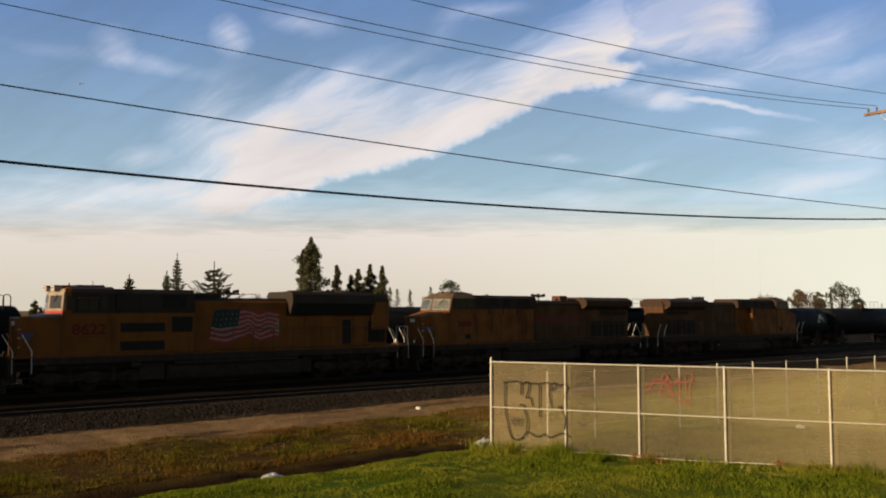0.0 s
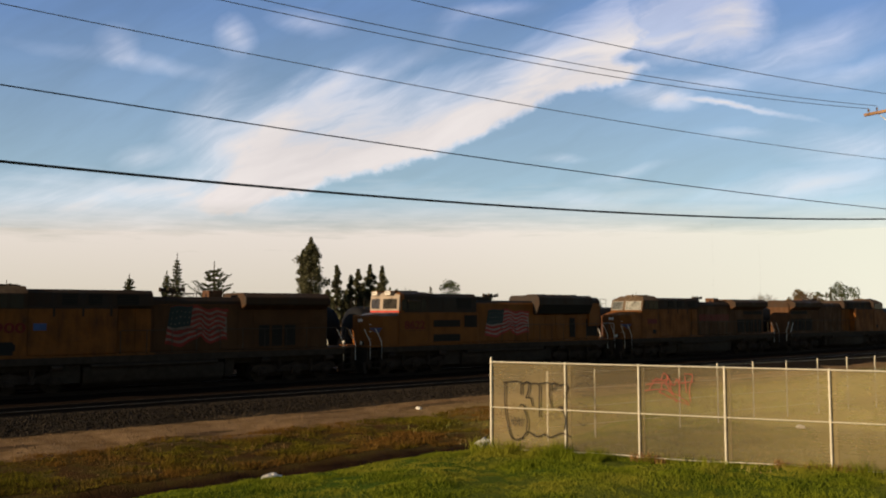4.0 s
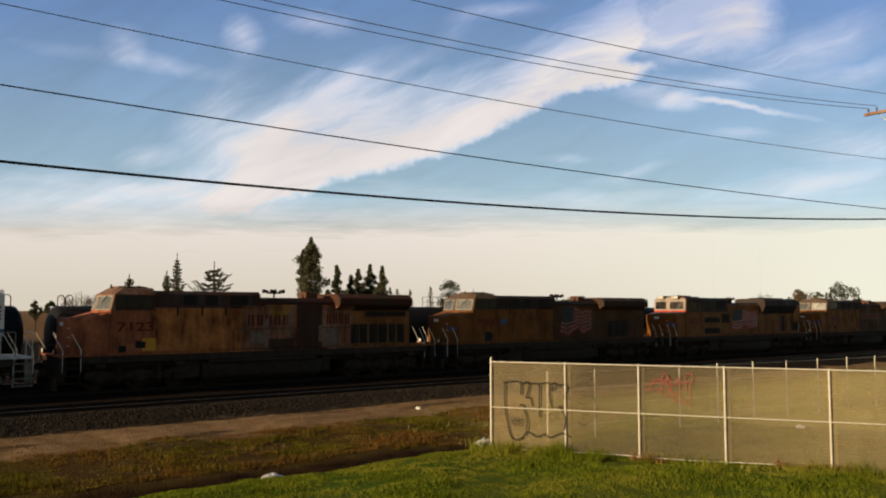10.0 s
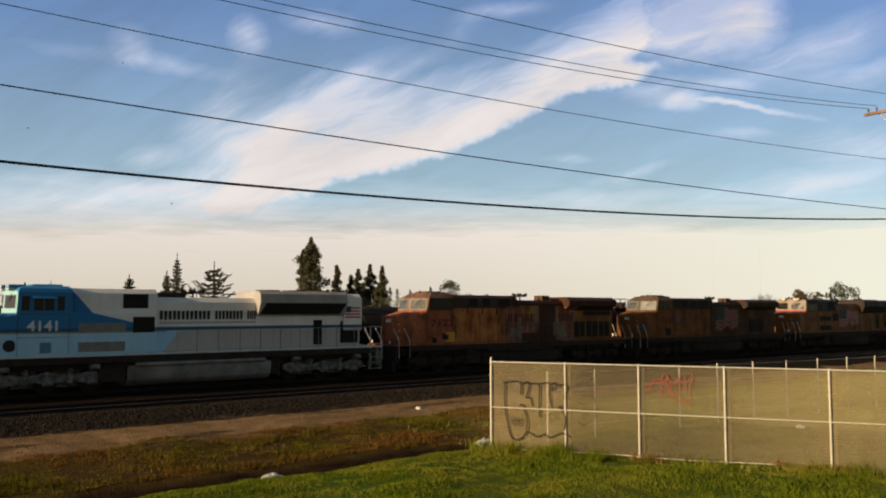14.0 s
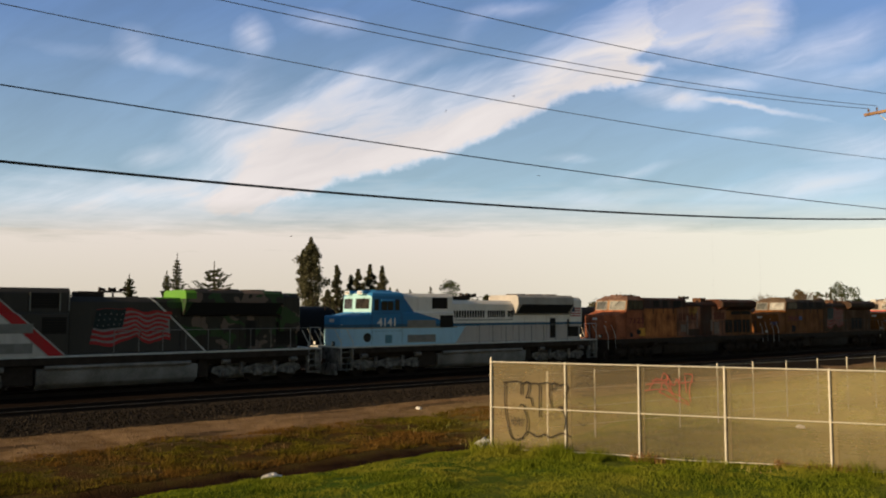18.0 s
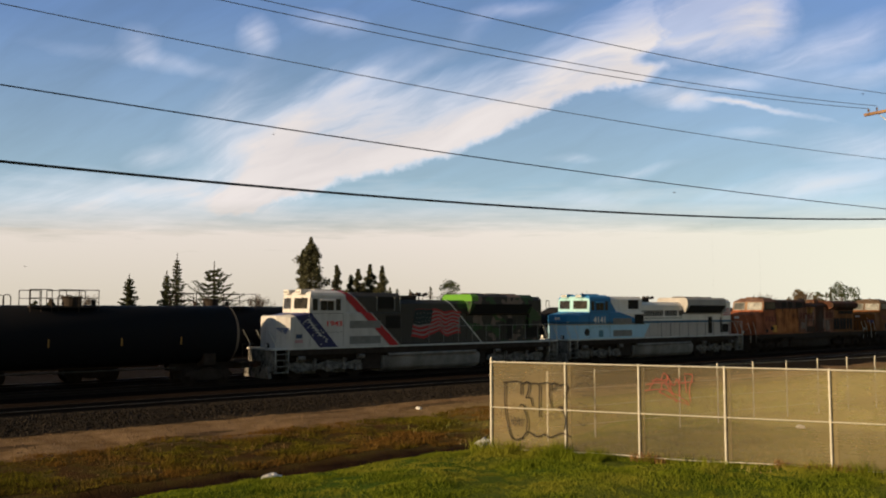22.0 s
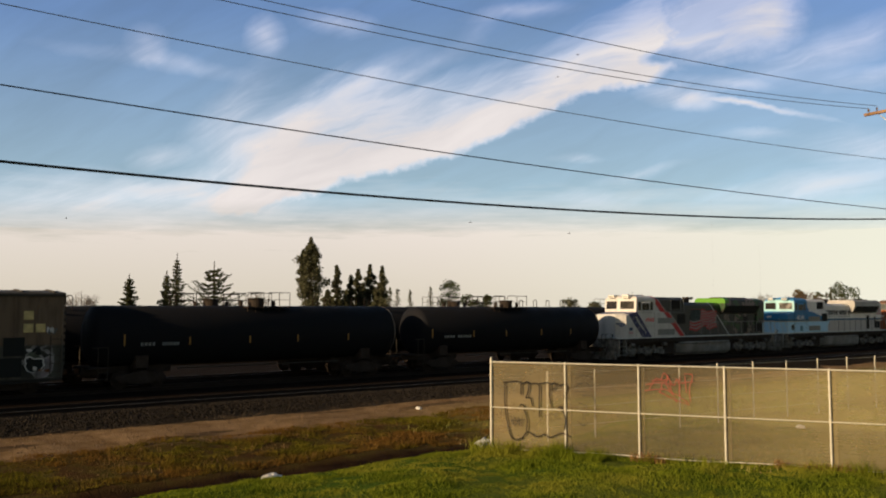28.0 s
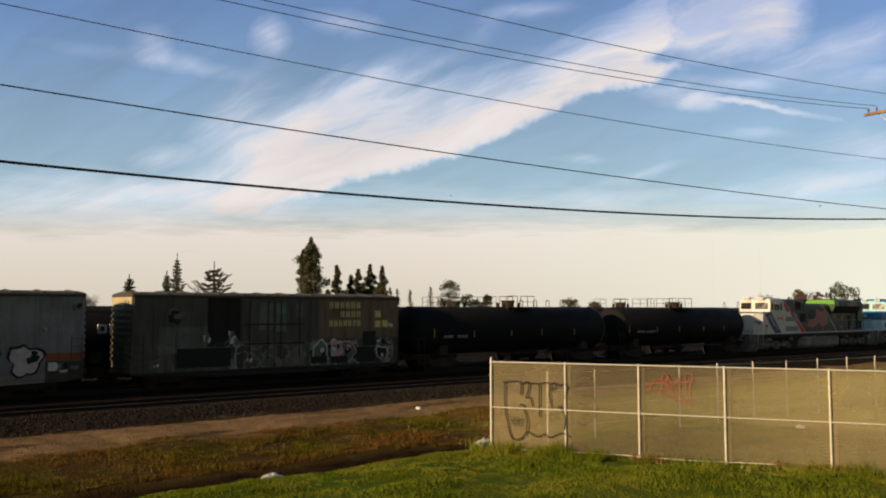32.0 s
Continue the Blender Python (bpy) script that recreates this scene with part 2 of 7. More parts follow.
def tagged_boxcar_paint():
    """Dark green car side with a brown panel, black bands and a belt of layered spray paint."""
    m = Nodes("dark_green_boxcar_paint")
    x, y, z = m.xyz()

    def inside(x0, x1, z0, z1, soft=0.05):
        a = m.math("MULTIPLY", m.ramp(x, x0 - soft, x0 + soft), m.ramp(x, x1 + soft, x1 - soft))
        return m.math("MULTIPLY", a, m.math("MULTIPLY", m.ramp(z, z0 - soft, z0 + soft), m.ramp(z, z1 + soft, z1 - soft)))

    color = rgba((0.090, 0.086, 0.070))
    for spec, tone in (((2.4, 9, 2.2, 4.34), (0.185, 0.130, 0.088)), ((-9, 9, 4.34, 5), (0.07, 0.065, 0.055)), ((-4.0, -2.2, 1.9, 5), (0.014, 0.013, 0.013)), ((-6.4, -4.0, 1.6, 2.9), (0.12, 0.135, 0.105)),
                       ((-9, 9, 0.3, 0.72), (0.022, 0.020, 0.019))):
        color = m.mix(inside(*spec), color, rgba(tone))
    shift = m.node("ShaderNodeTexNoise", Scale=1.4, Detail=3.0)
    m.put(shift.inputs["Vector"], m.co)
    warp = m.t.nodes.new("ShaderNodeVectorMath")
    warp.operation = "MULTIPLY_ADD"
    m.put(warp.inputs[0], shift.outputs["Color"])
    warp.inputs[1].default_value = (0.9, 0.0, 0.9)
    m.put(warp.inputs[2], m.co)
    cell = m.node("ShaderNodeTexVoronoi", Scale=1.7, Vector=warp.outputs[0])
    rim = m.t.nodes.new("ShaderNodeTexVoronoi")
    rim.feature = "DISTANCE_TO_EDGE"
    rim.inputs["Scale"].default_value = 1.7
    m.put(rim.inputs["Vector"], warp.outputs[0])
    pick = m.t.nodes.new("ShaderNodeValToRGB")
    pick.color_ramp.interpolation = "CONSTANT"
    e = pick.color_ramp.elements
    tones = [(0.0, (0.02, 0.02, 0.02)), (0.26, (0.10, 0.11, 0.09)), (0.46, (0.33, 0.28, 0.30)), (0.60, (0.03, 0.028, 0.028)), (0.74, (0.40, 0.24, 0.26)), (0.86, (0.13, 0.16, 0.12))]
    for i, (k, tone) in enumerate(tones):
        q = e[0] if i == 0 else e[1] if i == 1 else e.new(k)
        q.position, q.color = k, rgba(tone)
    m.put(pick.inputs[0], m.xyz(cell.outputs["Color"])[0])
    spray = m.mix(m.ramp(rim.outputs["Distance"], 0.075, 0.05), pick.outputs[0], (0.46, 0.42, 0.42, 1))
    mist = m.noise(2.2, 5.0, 0.65)
    ragged = m.math("MULTIPLY", m.math("SUBTRACT", m.noise(1.1, 3.0), 0.5), 0.9)
    height = m.math("ADD", z, ragged)
    belt = m.math("MULTIPLY", m.ramp(height, 2.15, 1.95), m.ramp(z, 0.72, 0.80))
    for x0, x1, much in ((-3.0, -2.2, 0.8), (-2.2, 1.7, 0.30), (1.8, 5.1, 0.85), (5.1, 6.0, 0.12), (6.0, 7.35, 0.8), (-6.9, -3.0, 0.16)):
        keep = m.math("MULTIPLY", m.math("MULTIPLY", belt, inside(x0, x1, 0.0, 6.0, 0.04)), m.ramp(mist, 0.34, 0.58, 0.35 * much, much))
        color = m.mix(keep, color, spray)
    streak = m.noise(1.0, 6.0, 0.62, m.scaled(2.6, 2.6, 0.45))
    color = m.mix(m.ramp(streak, 0.45, 0.75, 0.0, 0.6), color, (0.024, 0.020, 0.017, 1))
    m.surface(color, 0.65, 0.0, m.noise(22.0, 3.0), 0.003, 0.2)
    return m.mat


CAR_GREEN = tagged_boxcar_paint()
CAR_GREY = paint("light_grey_boxcar_paint", (0.23, 0.235, 0.25), [
    ((0.33, 0.09, 0.04), [(1, 0, 6.1), (0, -1, -1.82), (0, 1, 1.46)]), ((0.05, 0.055, 0.04), [(1, 0, 6.1), (0, -1, -1.46)]),
    ((0.30, 0.27, 0.26), [(-1, 0, -6.1), (0, -1, -0.92)])], 0.6, 0.6)
TAG_WHITE = plain("white_spray_paint", (0.58, 0.56, 0.54), 0.6, 0.0, 0.2)
TAG_PINK = plain("pink_spray_paint", (0.50, 0.29, 0.30), 0.6, 0.0, 0.25)
TAG_GREY = plain("grey_patch_paint", (0.125, 0.13, 0.125), 0.65, 0.0, 0.3)
CREAM = plain("cream_end_paint", (0.40, 0.33, 0.19), 0.6, 0.0, 0.25)
CREAM_DULL = plain("dull_cream_lettering", (0.62, 0.50, 0.23), 0.6, 0.0, 0.3)
TAG_PALE = plain("pale_pink_spray_paint", (0.48, 0.40, 0.40), 0.6, 0.0, 0.25)
TAG_BLACK = plain("black_patch_paint", (0.012, 0.014, 0.014), 0.65, 0.0, 0.3)
TAG_GREEN = plain("green_spray_paint", (0.12, 0.16, 0.115), 0.65, 0.0, 0.4)
TAG_ORANGE = plain("orange_spray_paint", (0.20, 0.075, 0.03), 0.65, 0.0, 0.4)
FENCE_INK = plain("black_fence_spray", (0.035, 0.028, 0.02), 0.8, 0.0, 0.3)
FENCE_INK_FAINT = plain("faded_fence_spray", (0.085, 0.07, 0.048), 0.8, 0.0, 0.3)
FENCE_RED = plain("red_fence_spray", (0.30, 0.075, 0.055), 0.8, 0.0, 0.3)
POLE_WOOD = plain("pole_timber", (0.26, 0.15, 0.085), 0.85, 0.0, 0.35, 2.5)
WIRE_GREY = plain("grey_aluminium_wire", (0.13, 0.14, 0.155), 0.6, 0.0, 0.1)
CABLE_BLACK = plain("black_cable", (0.02, 0.021, 0.024), 0.6, 0.0, 0.1)
CERAMIC = plain("brown_ceramic", (0.20, 0.13, 0.10), 0.25, 0.0, 0.1)
LITTER_WHITE = plain("white_plastic", (0.70, 0.68, 0.65), 0.55, 0.0, 0.15)
BARK = plain("tree_bark", (0.09, 0.065, 0.05), 0.9, 0.0, 0.4)
BIRD = plain("dark_feathers", (0.05, 0.045, 0.045), 0.8, 0.0, 0.2, 30.0)
BIRD_PALE = plain("pale_feathers", (0.55, 0.53, 0.50), 0.8, 0.0, 0.2, 30.0)


def leaves(name, dark, light, dry=None, lumps=0.0):
    m = Nodes(name)
    info = m.t.nodes.new("ShaderNodeNewGeometry")
    r = info.outputs["Random Per Island"]
    color = m.mix(r, rgba(dark), rgba(light)) if not lumps else m.mix(m.math("ADD", m.math("MULTIPLY", r, 0.4), m.ramp(m.noise(lumps, 3.0, 0.6), 0.35, 0.65, 0.0, 0.6)), rgba(dark), rgba(light))
    if dry:
        color = m.mix(m.ramp(m.noise(0.35, 3.0), 0.45, 0.6), color, rgba(dry))
    d = m.node("ShaderNodeBsdfDiffuse", Color=color)
    tr = m.node("ShaderNodeBsdfTranslucent", Color=color)
    mixer = m.node("ShaderNodeMixShader", Fac=0.3)
    m.t.links.new(d.outputs[0], mixer.inputs[1])
    m.t.links.new(tr.outputs[0], mixer.inputs[2])
    m.t.links.new(mixer.outputs[0], m.out.inputs[0])
    return m.mat


NEEDLES = leaves("conifer_needles", (0.045, 0.052, 0.028), (0.13, 0.135, 0.07))
CYPRESS = leaves("cypress_foliage", (0.050, 0.055, 0.030), (0.145, 0.14, 0.085))
BROAD = leaves("broad_foliage", (0.035, 0.05, 0.018), (0.10, 0.11, 0.045))
TAN_LEAF = leaves("tan_foliage", (0.10, 0.075, 0.04), (0.20, 0.15, 0.08))
GRASS = leaves("green_grass_blades", (0.060, 0.090, 0.007), (0.205, 0.235, 0.020), (0.215, 0.215, 0.026), 1.1)
WEEDS = leaves("mixed_weed_blades", (0.016, 0.016, 0.003), (0.200, 0.170, 0.020), (0.150, 0.080, 0.020), 1.2)
FIELD = leaves("field_grass_blades", (0.15, 0.165, 0.03), (0.36, 0.34, 0.09), (0.34, 0.25, 0.10), 0.8)
RUSSET = leaves("russet_dry_grass", (0.14, 0.07, 0.03), (0.36, 0.20, 0.085))
STRAW = leaves("dry_grass_blades", (0.13, 0.075, 0.025), (0.27, 0.17, 0.065))


def fabric():
    m = Nodes("tan_fence_screen")
    x, y, z = m.xyz()
    folds = m.noise(1.1, 5.0, 0.6)
    stain = m.noise(0.6, 4.0, 0.6, m.scaled(1.0, 1.0, 0.5))
    weave = m.noise(1.0, 3.0, 0.6, m.scaled(3.0, 3.0, 26.0))
    sheet = m.t.nodes.new("ShaderNodeObjectInfo").outputs["Random"]
    color = m.mix(m.ramp(folds, 0.3, 0.7), (0.44, 0.345, 0.185, 1), (0.54, 0.435, 0.245, 1))
    # the middle panels take a darker, greyer tone
    mid_panels = m.math("MULTIPLY", m.ramp(m.math("ADD", x, m.math("MULTIPLY", stain, 1.2)), 2.2, 3.4), m.ramp(m.math("ADD", x, m.math("MULTIPLY", stain, 2.4)), 9.6, 6.4))
    color = m.mix(m.math("MULTIPLY", mid_panels, 0.85), color, (0.225, 0.185, 0.120, 1))
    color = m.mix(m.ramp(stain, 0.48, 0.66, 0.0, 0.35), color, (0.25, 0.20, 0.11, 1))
    color = m.mix(m.math("MULTIPLY", sheet, 0.12), color, (0.30, 0.23, 0.12, 1))
    color = m.mix(m.ramp(weave, 0.4, 0.7, 0.0, 0.22), color, (0.24, 0.19, 0.10, 1))
    d = m.node("ShaderNodeBsdfDiffuse", Color=color)
    tr = m.node("ShaderNodeBsdfTranslucent", Color=color)
    clear = m.node("ShaderNodeBsdfTransparent")
    a = m.node("ShaderNodeMixShader", Fac=0.45)
    m.t.links.new(d.outputs[0], a.inputs[1])
    m.t.links.new(tr.outputs[0], a.inputs[2])
    b = m.node("ShaderNodeMixShader", Fac=m.ramp(folds, 0.3, 0.7, 0.44, 0.56))
    m.t.links.new(a.outputs[0], b.inputs[1])
    m.t.links.new(clear.outputs[0], b.inputs[2])
    m.t.links.new(b.outputs[0], m.out.inputs[0])
    return m.mat


SCREEN = fabric()


def earth():
    """Ballast, dirt road, weeds, ditch and grass soil in bands along the railway (object y runs away from the camera)."""
    m = Nodes("railway_ground")
    x, y, z = m.xyz()
    wob = m.math("MULTIPLY", m.math("SUBTRACT", m.noise(0.35, 5.0, 0.6), 0.5), 3.2)
    lat = m.math("SUBTRACT", m.math("MULTIPLY", y, -1.0), wob)
    stones = m.node("ShaderNodeTexVoronoi", Scale=14.0, Vector=m.co)
    grit = m.noise(26.0, 3.0, 0.7)
    mid = m.noise(1.3, 5.0, 0.6)
    large = m.noise(0.22, 4.0, 0.6)
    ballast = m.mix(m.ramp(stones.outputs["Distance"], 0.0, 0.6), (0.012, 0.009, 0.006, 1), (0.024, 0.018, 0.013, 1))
    # oil-dark ballast among the tracks, with the shade there put into its colour
    shaded_ballast = m.mix(m.ramp(stones.outputs["Distance"], 0.0, 0.6), (0.008, 0.0055, 0.004, 1), (0.018, 0.012, 0.009, 1))
    ballast = m.mix(m.ramp(m.math("ADD", m.math("MULTIPLY", y, -1.0), m.math("MULTIPLY", wob, 0.15)), 7.4, 8.2), shaded_ballast, ballast)
    dirt = m.mix(m.ramp(mid, 0.3, 0.7), (0.150, 0.092, 0.043, 1), (0.30, 0.195, 0.105, 1))
    dirt = m.mix(m.ramp(grit, 0.55, 0.75, 0.0, 0.5), dirt, (0.06, 0.042, 0.028, 1))
    damp = m.noise(1.0, 3.0, 0.5, m.scaled(0.22, 0.9, 1.0))
    dirt = m.mix(m.ramp(damp, 0.57, 0.62, 0.0, 0.8), dirt, (0.055, 0.036, 0.022, 1))
    soil = m.mix(m.ramp(mid, 0.35, 0.65), (0.060, 0.030, 0.012, 1), (0.080, 0.062, 0.014, 1))
    # the ditch bottom is darker than the soil beside it
    ditch_soil = m.mix(m.ramp(mid, 0.35, 0.65), (0.012, 0.006, 0.003, 1), (0.034, 0.018, 0.008, 1))
    turf = m.mix(m.ramp(large, 0.4, 0.6), (0.055, 0.095, 0.010, 1), (0.10, 0.12, 0.018, 1))
    field = m.mix(m.ramp(mid, 0.3, 0.7), (0.40, 0.32, 0.11, 1), (0.39, 0.38, 0.085, 1))
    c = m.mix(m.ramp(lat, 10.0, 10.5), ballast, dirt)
    c = m.mix(m.ramp(lat, 14.0, 14.8), c, soil)
    c = m.mix(m.math("MULTIPLY", m.ramp(m.math("ADD", lat, m.math("MULTIPLY", wob, 0.5)), 19.4, 20.1), m.ramp(x, -8.0, -11.0)), c, ditch_soil)
    c = m.mix(m.ramp(m.math("SUBTRACT", lat, m.math("MULTIPLY", wob, -0.75)), 21.7, 22.2), c, turf)
    right = m.math("MULTIPLY", m.ramp(x, -13.0, -4.0), m.ramp(m.math("ADD", lat, m.math("MULTIPLY", wob, 0.8)), 11.5, 19.0))
    c = m.mix(right, c, field)
    # shade beneath the parked cars is put into this soil colour
    far_soil_shade = m.mix(m.ramp(mid, 0.3, 0.7), (0.010, 0.007, 0.005, 1), (0.018, 0.012, 0.009, 1))
    c = m.mix(m.ramp(m.math("MULTIPLY", lat, -1.0), 8.0, 9.0), c, far_soil_shade)
    c = m.mix(m.ramp(m.math("MULTIPLY", lat, -1.0), 70.0, 90.0), c, m.mix(m.ramp(mid, 0.3, 0.7), (0.13, 0.075, 0.035, 1), (0.21, 0.13, 0.06, 1)))
    bump = m.math("ADD", m.math("MULTIPLY", stones.outputs["Distance"], 1.2), m.math("ADD", grit, mid))
    m.surface(c, 1.0, 0.0, bump, 0.05, 0.02)
    return m.mat


EARTH = earth()

# ---- mesh helpers ----
def mesh_of(name, bm, material, smooth=False):
    bmesh.ops.recalc_face_normals(bm, faces=bm.faces)
    me = bpy.data.meshes.new(name)
    bm.to_mesh(me)
    bm.free()
    me.materials.append(material)
    if smooth:
        me.polygons.foreach_set("use_smooth", [True] * len(me.polygons))
        me.set_sharp_from_angle(angle=0.7)
    return me


def part(name, bm, material, parent, label="", smooth=False):
    ob = new(name, mesh_of(name, bm, material, smooth))
    ob.parent = parent
    return tagged(ob, label=label)


def same_part(name, mesh, parent, x=0.0, y=0.0, z=0.0, m=None):
    ob = new(name, mesh)
    ob.parent = parent
    ob.matrix_basis = m or pose(x, y, z)
    return ob


def thing(name, m, label, category, group="", kind=""):
    ob = new(name)
    ob.empty_display_size = 0.2
    ob.matrix_world = m
    return tagged(ob, label, category, group, kind)


def raw(name, verts, faces, material, kind="", label=""):
    me = bpy.data.meshes.new(name)
    me.from_pydata(verts, [], faces)
    me.materials.append(material)
    return tagged(new(name, me), label=label, kind=kind)


def box(bm, x0, x1, y0, y1, z0, z1, b=0.0):
    vs = [bm.verts.new((x, y, z)) for x in (x0, x1) for y in (y0, y1) for z in (z0, z1)]
    fs = [bm.faces.new([vs[i] for i in f]) for f in ((0, 1, 3, 2), (4, 6, 7, 5), (0, 4, 5, 1), (2, 3, 7, 6), (0, 2, 6, 4), (1, 5, 7, 3))]
    if b:
        bmesh.ops.bevel(bm, geom=list({e for f in fs for e in f.edges}), offset=b, segments=1, affect="EDGES", profile=0.5)
    return bm


def prism(bm, pts, y0, y1, b=0.0):
    """A side-view outline (x, z) with the width y0 to y1."""
    p, q = [bm.verts.new((x, y0, z)) for x, z in pts], [bm.verts.new((x, y1, z)) for x, z in pts]
    fs = [bm.faces.new(p), bm.faces.new(q[::-1])]
    for i in range(len(pts)):
        j = (i + 1) % len(pts)
        fs.append(bm.faces.new((p[j], p[i], q[i], q[j])))
    if b:
        bmesh.ops.bevel(bm, geom=list({e for f in fs for e in f.edges}), offset=b, segments=2, affect="EDGES", profile=0.5)
    return bm


def prism_x(bm, pts, x0, x1, b=0.0):
    """An end-view outline (y, z) with the length x0 to x1."""
    p, q = [bm.verts.new((x0, y, z)) for y, z in pts], [bm.verts.new((x1, y, z)) for y, z in pts]
    fs = [bm.faces.new(p), bm.faces.new(q[::-1])]
    for i in range(len(pts)):
        j = (i + 1) % len(pts)
        fs.append(bm.faces.new((p[j], p[i], q[i], q[j])))
    if b:
        bmesh.ops.bevel(bm, geom=list({e for f in fs for e in f.edges}), offset=b, segments=1, affect="EDGES", profile=0.5)
    return bm


def rod(bm, a, b, r, n=6, r2=None):
    a, b = Vector(a), Vector(b)
    q = (b - a).to_track_quat("Z", "Y")
    rings = [[bm.verts.new(p + q @ Vector((rr * math.cos(math.tau * i / n), rr * math.sin(math.tau * i / n), 0))) for i in range(n)]
             for p, rr in ((a, r), (b, r if r2 is None else r2))]
    for i in range(n):
        j = (i + 1) % n
        bm.faces.new((rings[0][i], rings[0][j], rings[1][j], rings[1][i]))
    bm.faces.new(rings[0][::-1])
    bm.faces.new(rings[1])
    return bm


def lathe_x(bm, prof, n=28, y=0.0, z=0.0):
    """A body of revolution about a line along x; prof: (x, radius)."""
    rings = [[bm.verts.new((x, y + r * math.cos(math.tau * i / n), z + r * math.sin(math.tau * i / n))) for i in range(n)] for x, r in prof]
    for a, b in zip(rings, rings[1:]):
        for i in range(n):
            j = (i + 1) % n
            bm.faces.new((a[i], a[j], b[j], b[i]))
    bm.faces.new(rings[0][::-1])
    bm.faces.new(rings[-1])
    return bm


def bars(bm, x0, x1, z0, z1, y, n, gap=0.22):
    """A row of plain upright bars that stands for lettering."""
    w = (x1 - x0) / n
    for i in range(n):
        a, b = x0 + i * w, x0 + (i + 1 - gap) * w
        box(bm, a, a + 0.40 * (b - a), y - 0.006, y, z0, z1)
        box(bm, b - 0.40 * (b - a), b, y - 0.006, y, z0, z1)
    return bm


def lettering(name, text, x, z, height, y, material, parent, width=None, label=""):
    """Painted characters on the camera's side of a vehicle."""
    cu = bpy.data.curves.new(name, "FONT")
    cu.body, cu.size, cu.extrude, cu.align_x, cu.offset = text, height * 1.4, 0.004, "CENTER", 0.028 * height
    tmp = bpy.data.objects.new(name, cu)
    scene.collection.objects.link(tmp)
    bpy.context.view_layer.update()
    me = bpy.data.meshes.new_from_object(tmp.evaluated_get(bpy.context.evaluated_depsgraph_get()))
    wide = max(v.co.x for v in me.vertices) - min(v.co.x for v in me.vertices)
    bpy.data.objects.remove(tmp)
    sx = width / wide if width else 1.0
    me.transform(pose(x, y, z, 90, 0, 0) @ Matrix.Diagonal((sx, 1, 1, 1)))
    me.materials.clear()
    me.materials.append(material)
    ob = new(name, me)
    ob.parent = parent
    return tagged(ob, label=label)


# ---- sky ----
CLOUD_Z = 396.0


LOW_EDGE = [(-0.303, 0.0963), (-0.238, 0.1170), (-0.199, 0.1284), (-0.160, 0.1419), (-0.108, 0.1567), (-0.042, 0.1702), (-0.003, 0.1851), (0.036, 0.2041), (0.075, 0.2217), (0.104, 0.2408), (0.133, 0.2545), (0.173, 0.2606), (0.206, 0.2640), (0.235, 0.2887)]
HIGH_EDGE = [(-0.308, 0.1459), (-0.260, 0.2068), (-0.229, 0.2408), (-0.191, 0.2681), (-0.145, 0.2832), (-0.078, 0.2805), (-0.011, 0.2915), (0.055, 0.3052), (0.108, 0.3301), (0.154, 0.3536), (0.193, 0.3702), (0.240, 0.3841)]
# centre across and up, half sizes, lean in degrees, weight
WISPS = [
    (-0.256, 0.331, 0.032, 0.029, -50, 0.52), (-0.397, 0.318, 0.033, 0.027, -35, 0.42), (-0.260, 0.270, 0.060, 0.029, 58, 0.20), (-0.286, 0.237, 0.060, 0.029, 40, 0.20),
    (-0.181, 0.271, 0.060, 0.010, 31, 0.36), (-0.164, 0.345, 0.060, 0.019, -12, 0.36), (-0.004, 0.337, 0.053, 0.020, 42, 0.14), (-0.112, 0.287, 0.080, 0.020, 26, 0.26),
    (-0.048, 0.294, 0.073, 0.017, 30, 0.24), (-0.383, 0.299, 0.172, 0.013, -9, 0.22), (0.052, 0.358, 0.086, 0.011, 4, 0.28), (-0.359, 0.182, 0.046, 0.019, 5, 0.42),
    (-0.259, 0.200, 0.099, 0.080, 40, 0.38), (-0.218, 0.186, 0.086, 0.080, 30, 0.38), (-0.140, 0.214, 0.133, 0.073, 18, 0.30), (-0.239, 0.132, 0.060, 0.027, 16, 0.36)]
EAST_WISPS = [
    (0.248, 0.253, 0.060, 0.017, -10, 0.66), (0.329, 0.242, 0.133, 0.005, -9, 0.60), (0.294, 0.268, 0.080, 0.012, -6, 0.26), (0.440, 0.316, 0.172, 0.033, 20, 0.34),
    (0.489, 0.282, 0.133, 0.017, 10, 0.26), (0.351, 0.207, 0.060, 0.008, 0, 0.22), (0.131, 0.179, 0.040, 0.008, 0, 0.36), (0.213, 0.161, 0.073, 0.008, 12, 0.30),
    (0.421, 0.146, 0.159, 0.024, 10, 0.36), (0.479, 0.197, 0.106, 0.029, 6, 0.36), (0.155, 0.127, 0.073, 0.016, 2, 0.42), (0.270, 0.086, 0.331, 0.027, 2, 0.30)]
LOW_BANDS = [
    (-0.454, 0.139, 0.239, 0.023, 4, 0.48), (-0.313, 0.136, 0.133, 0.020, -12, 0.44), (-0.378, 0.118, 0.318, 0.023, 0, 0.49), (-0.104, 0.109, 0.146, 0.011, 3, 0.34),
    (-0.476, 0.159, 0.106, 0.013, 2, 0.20)]


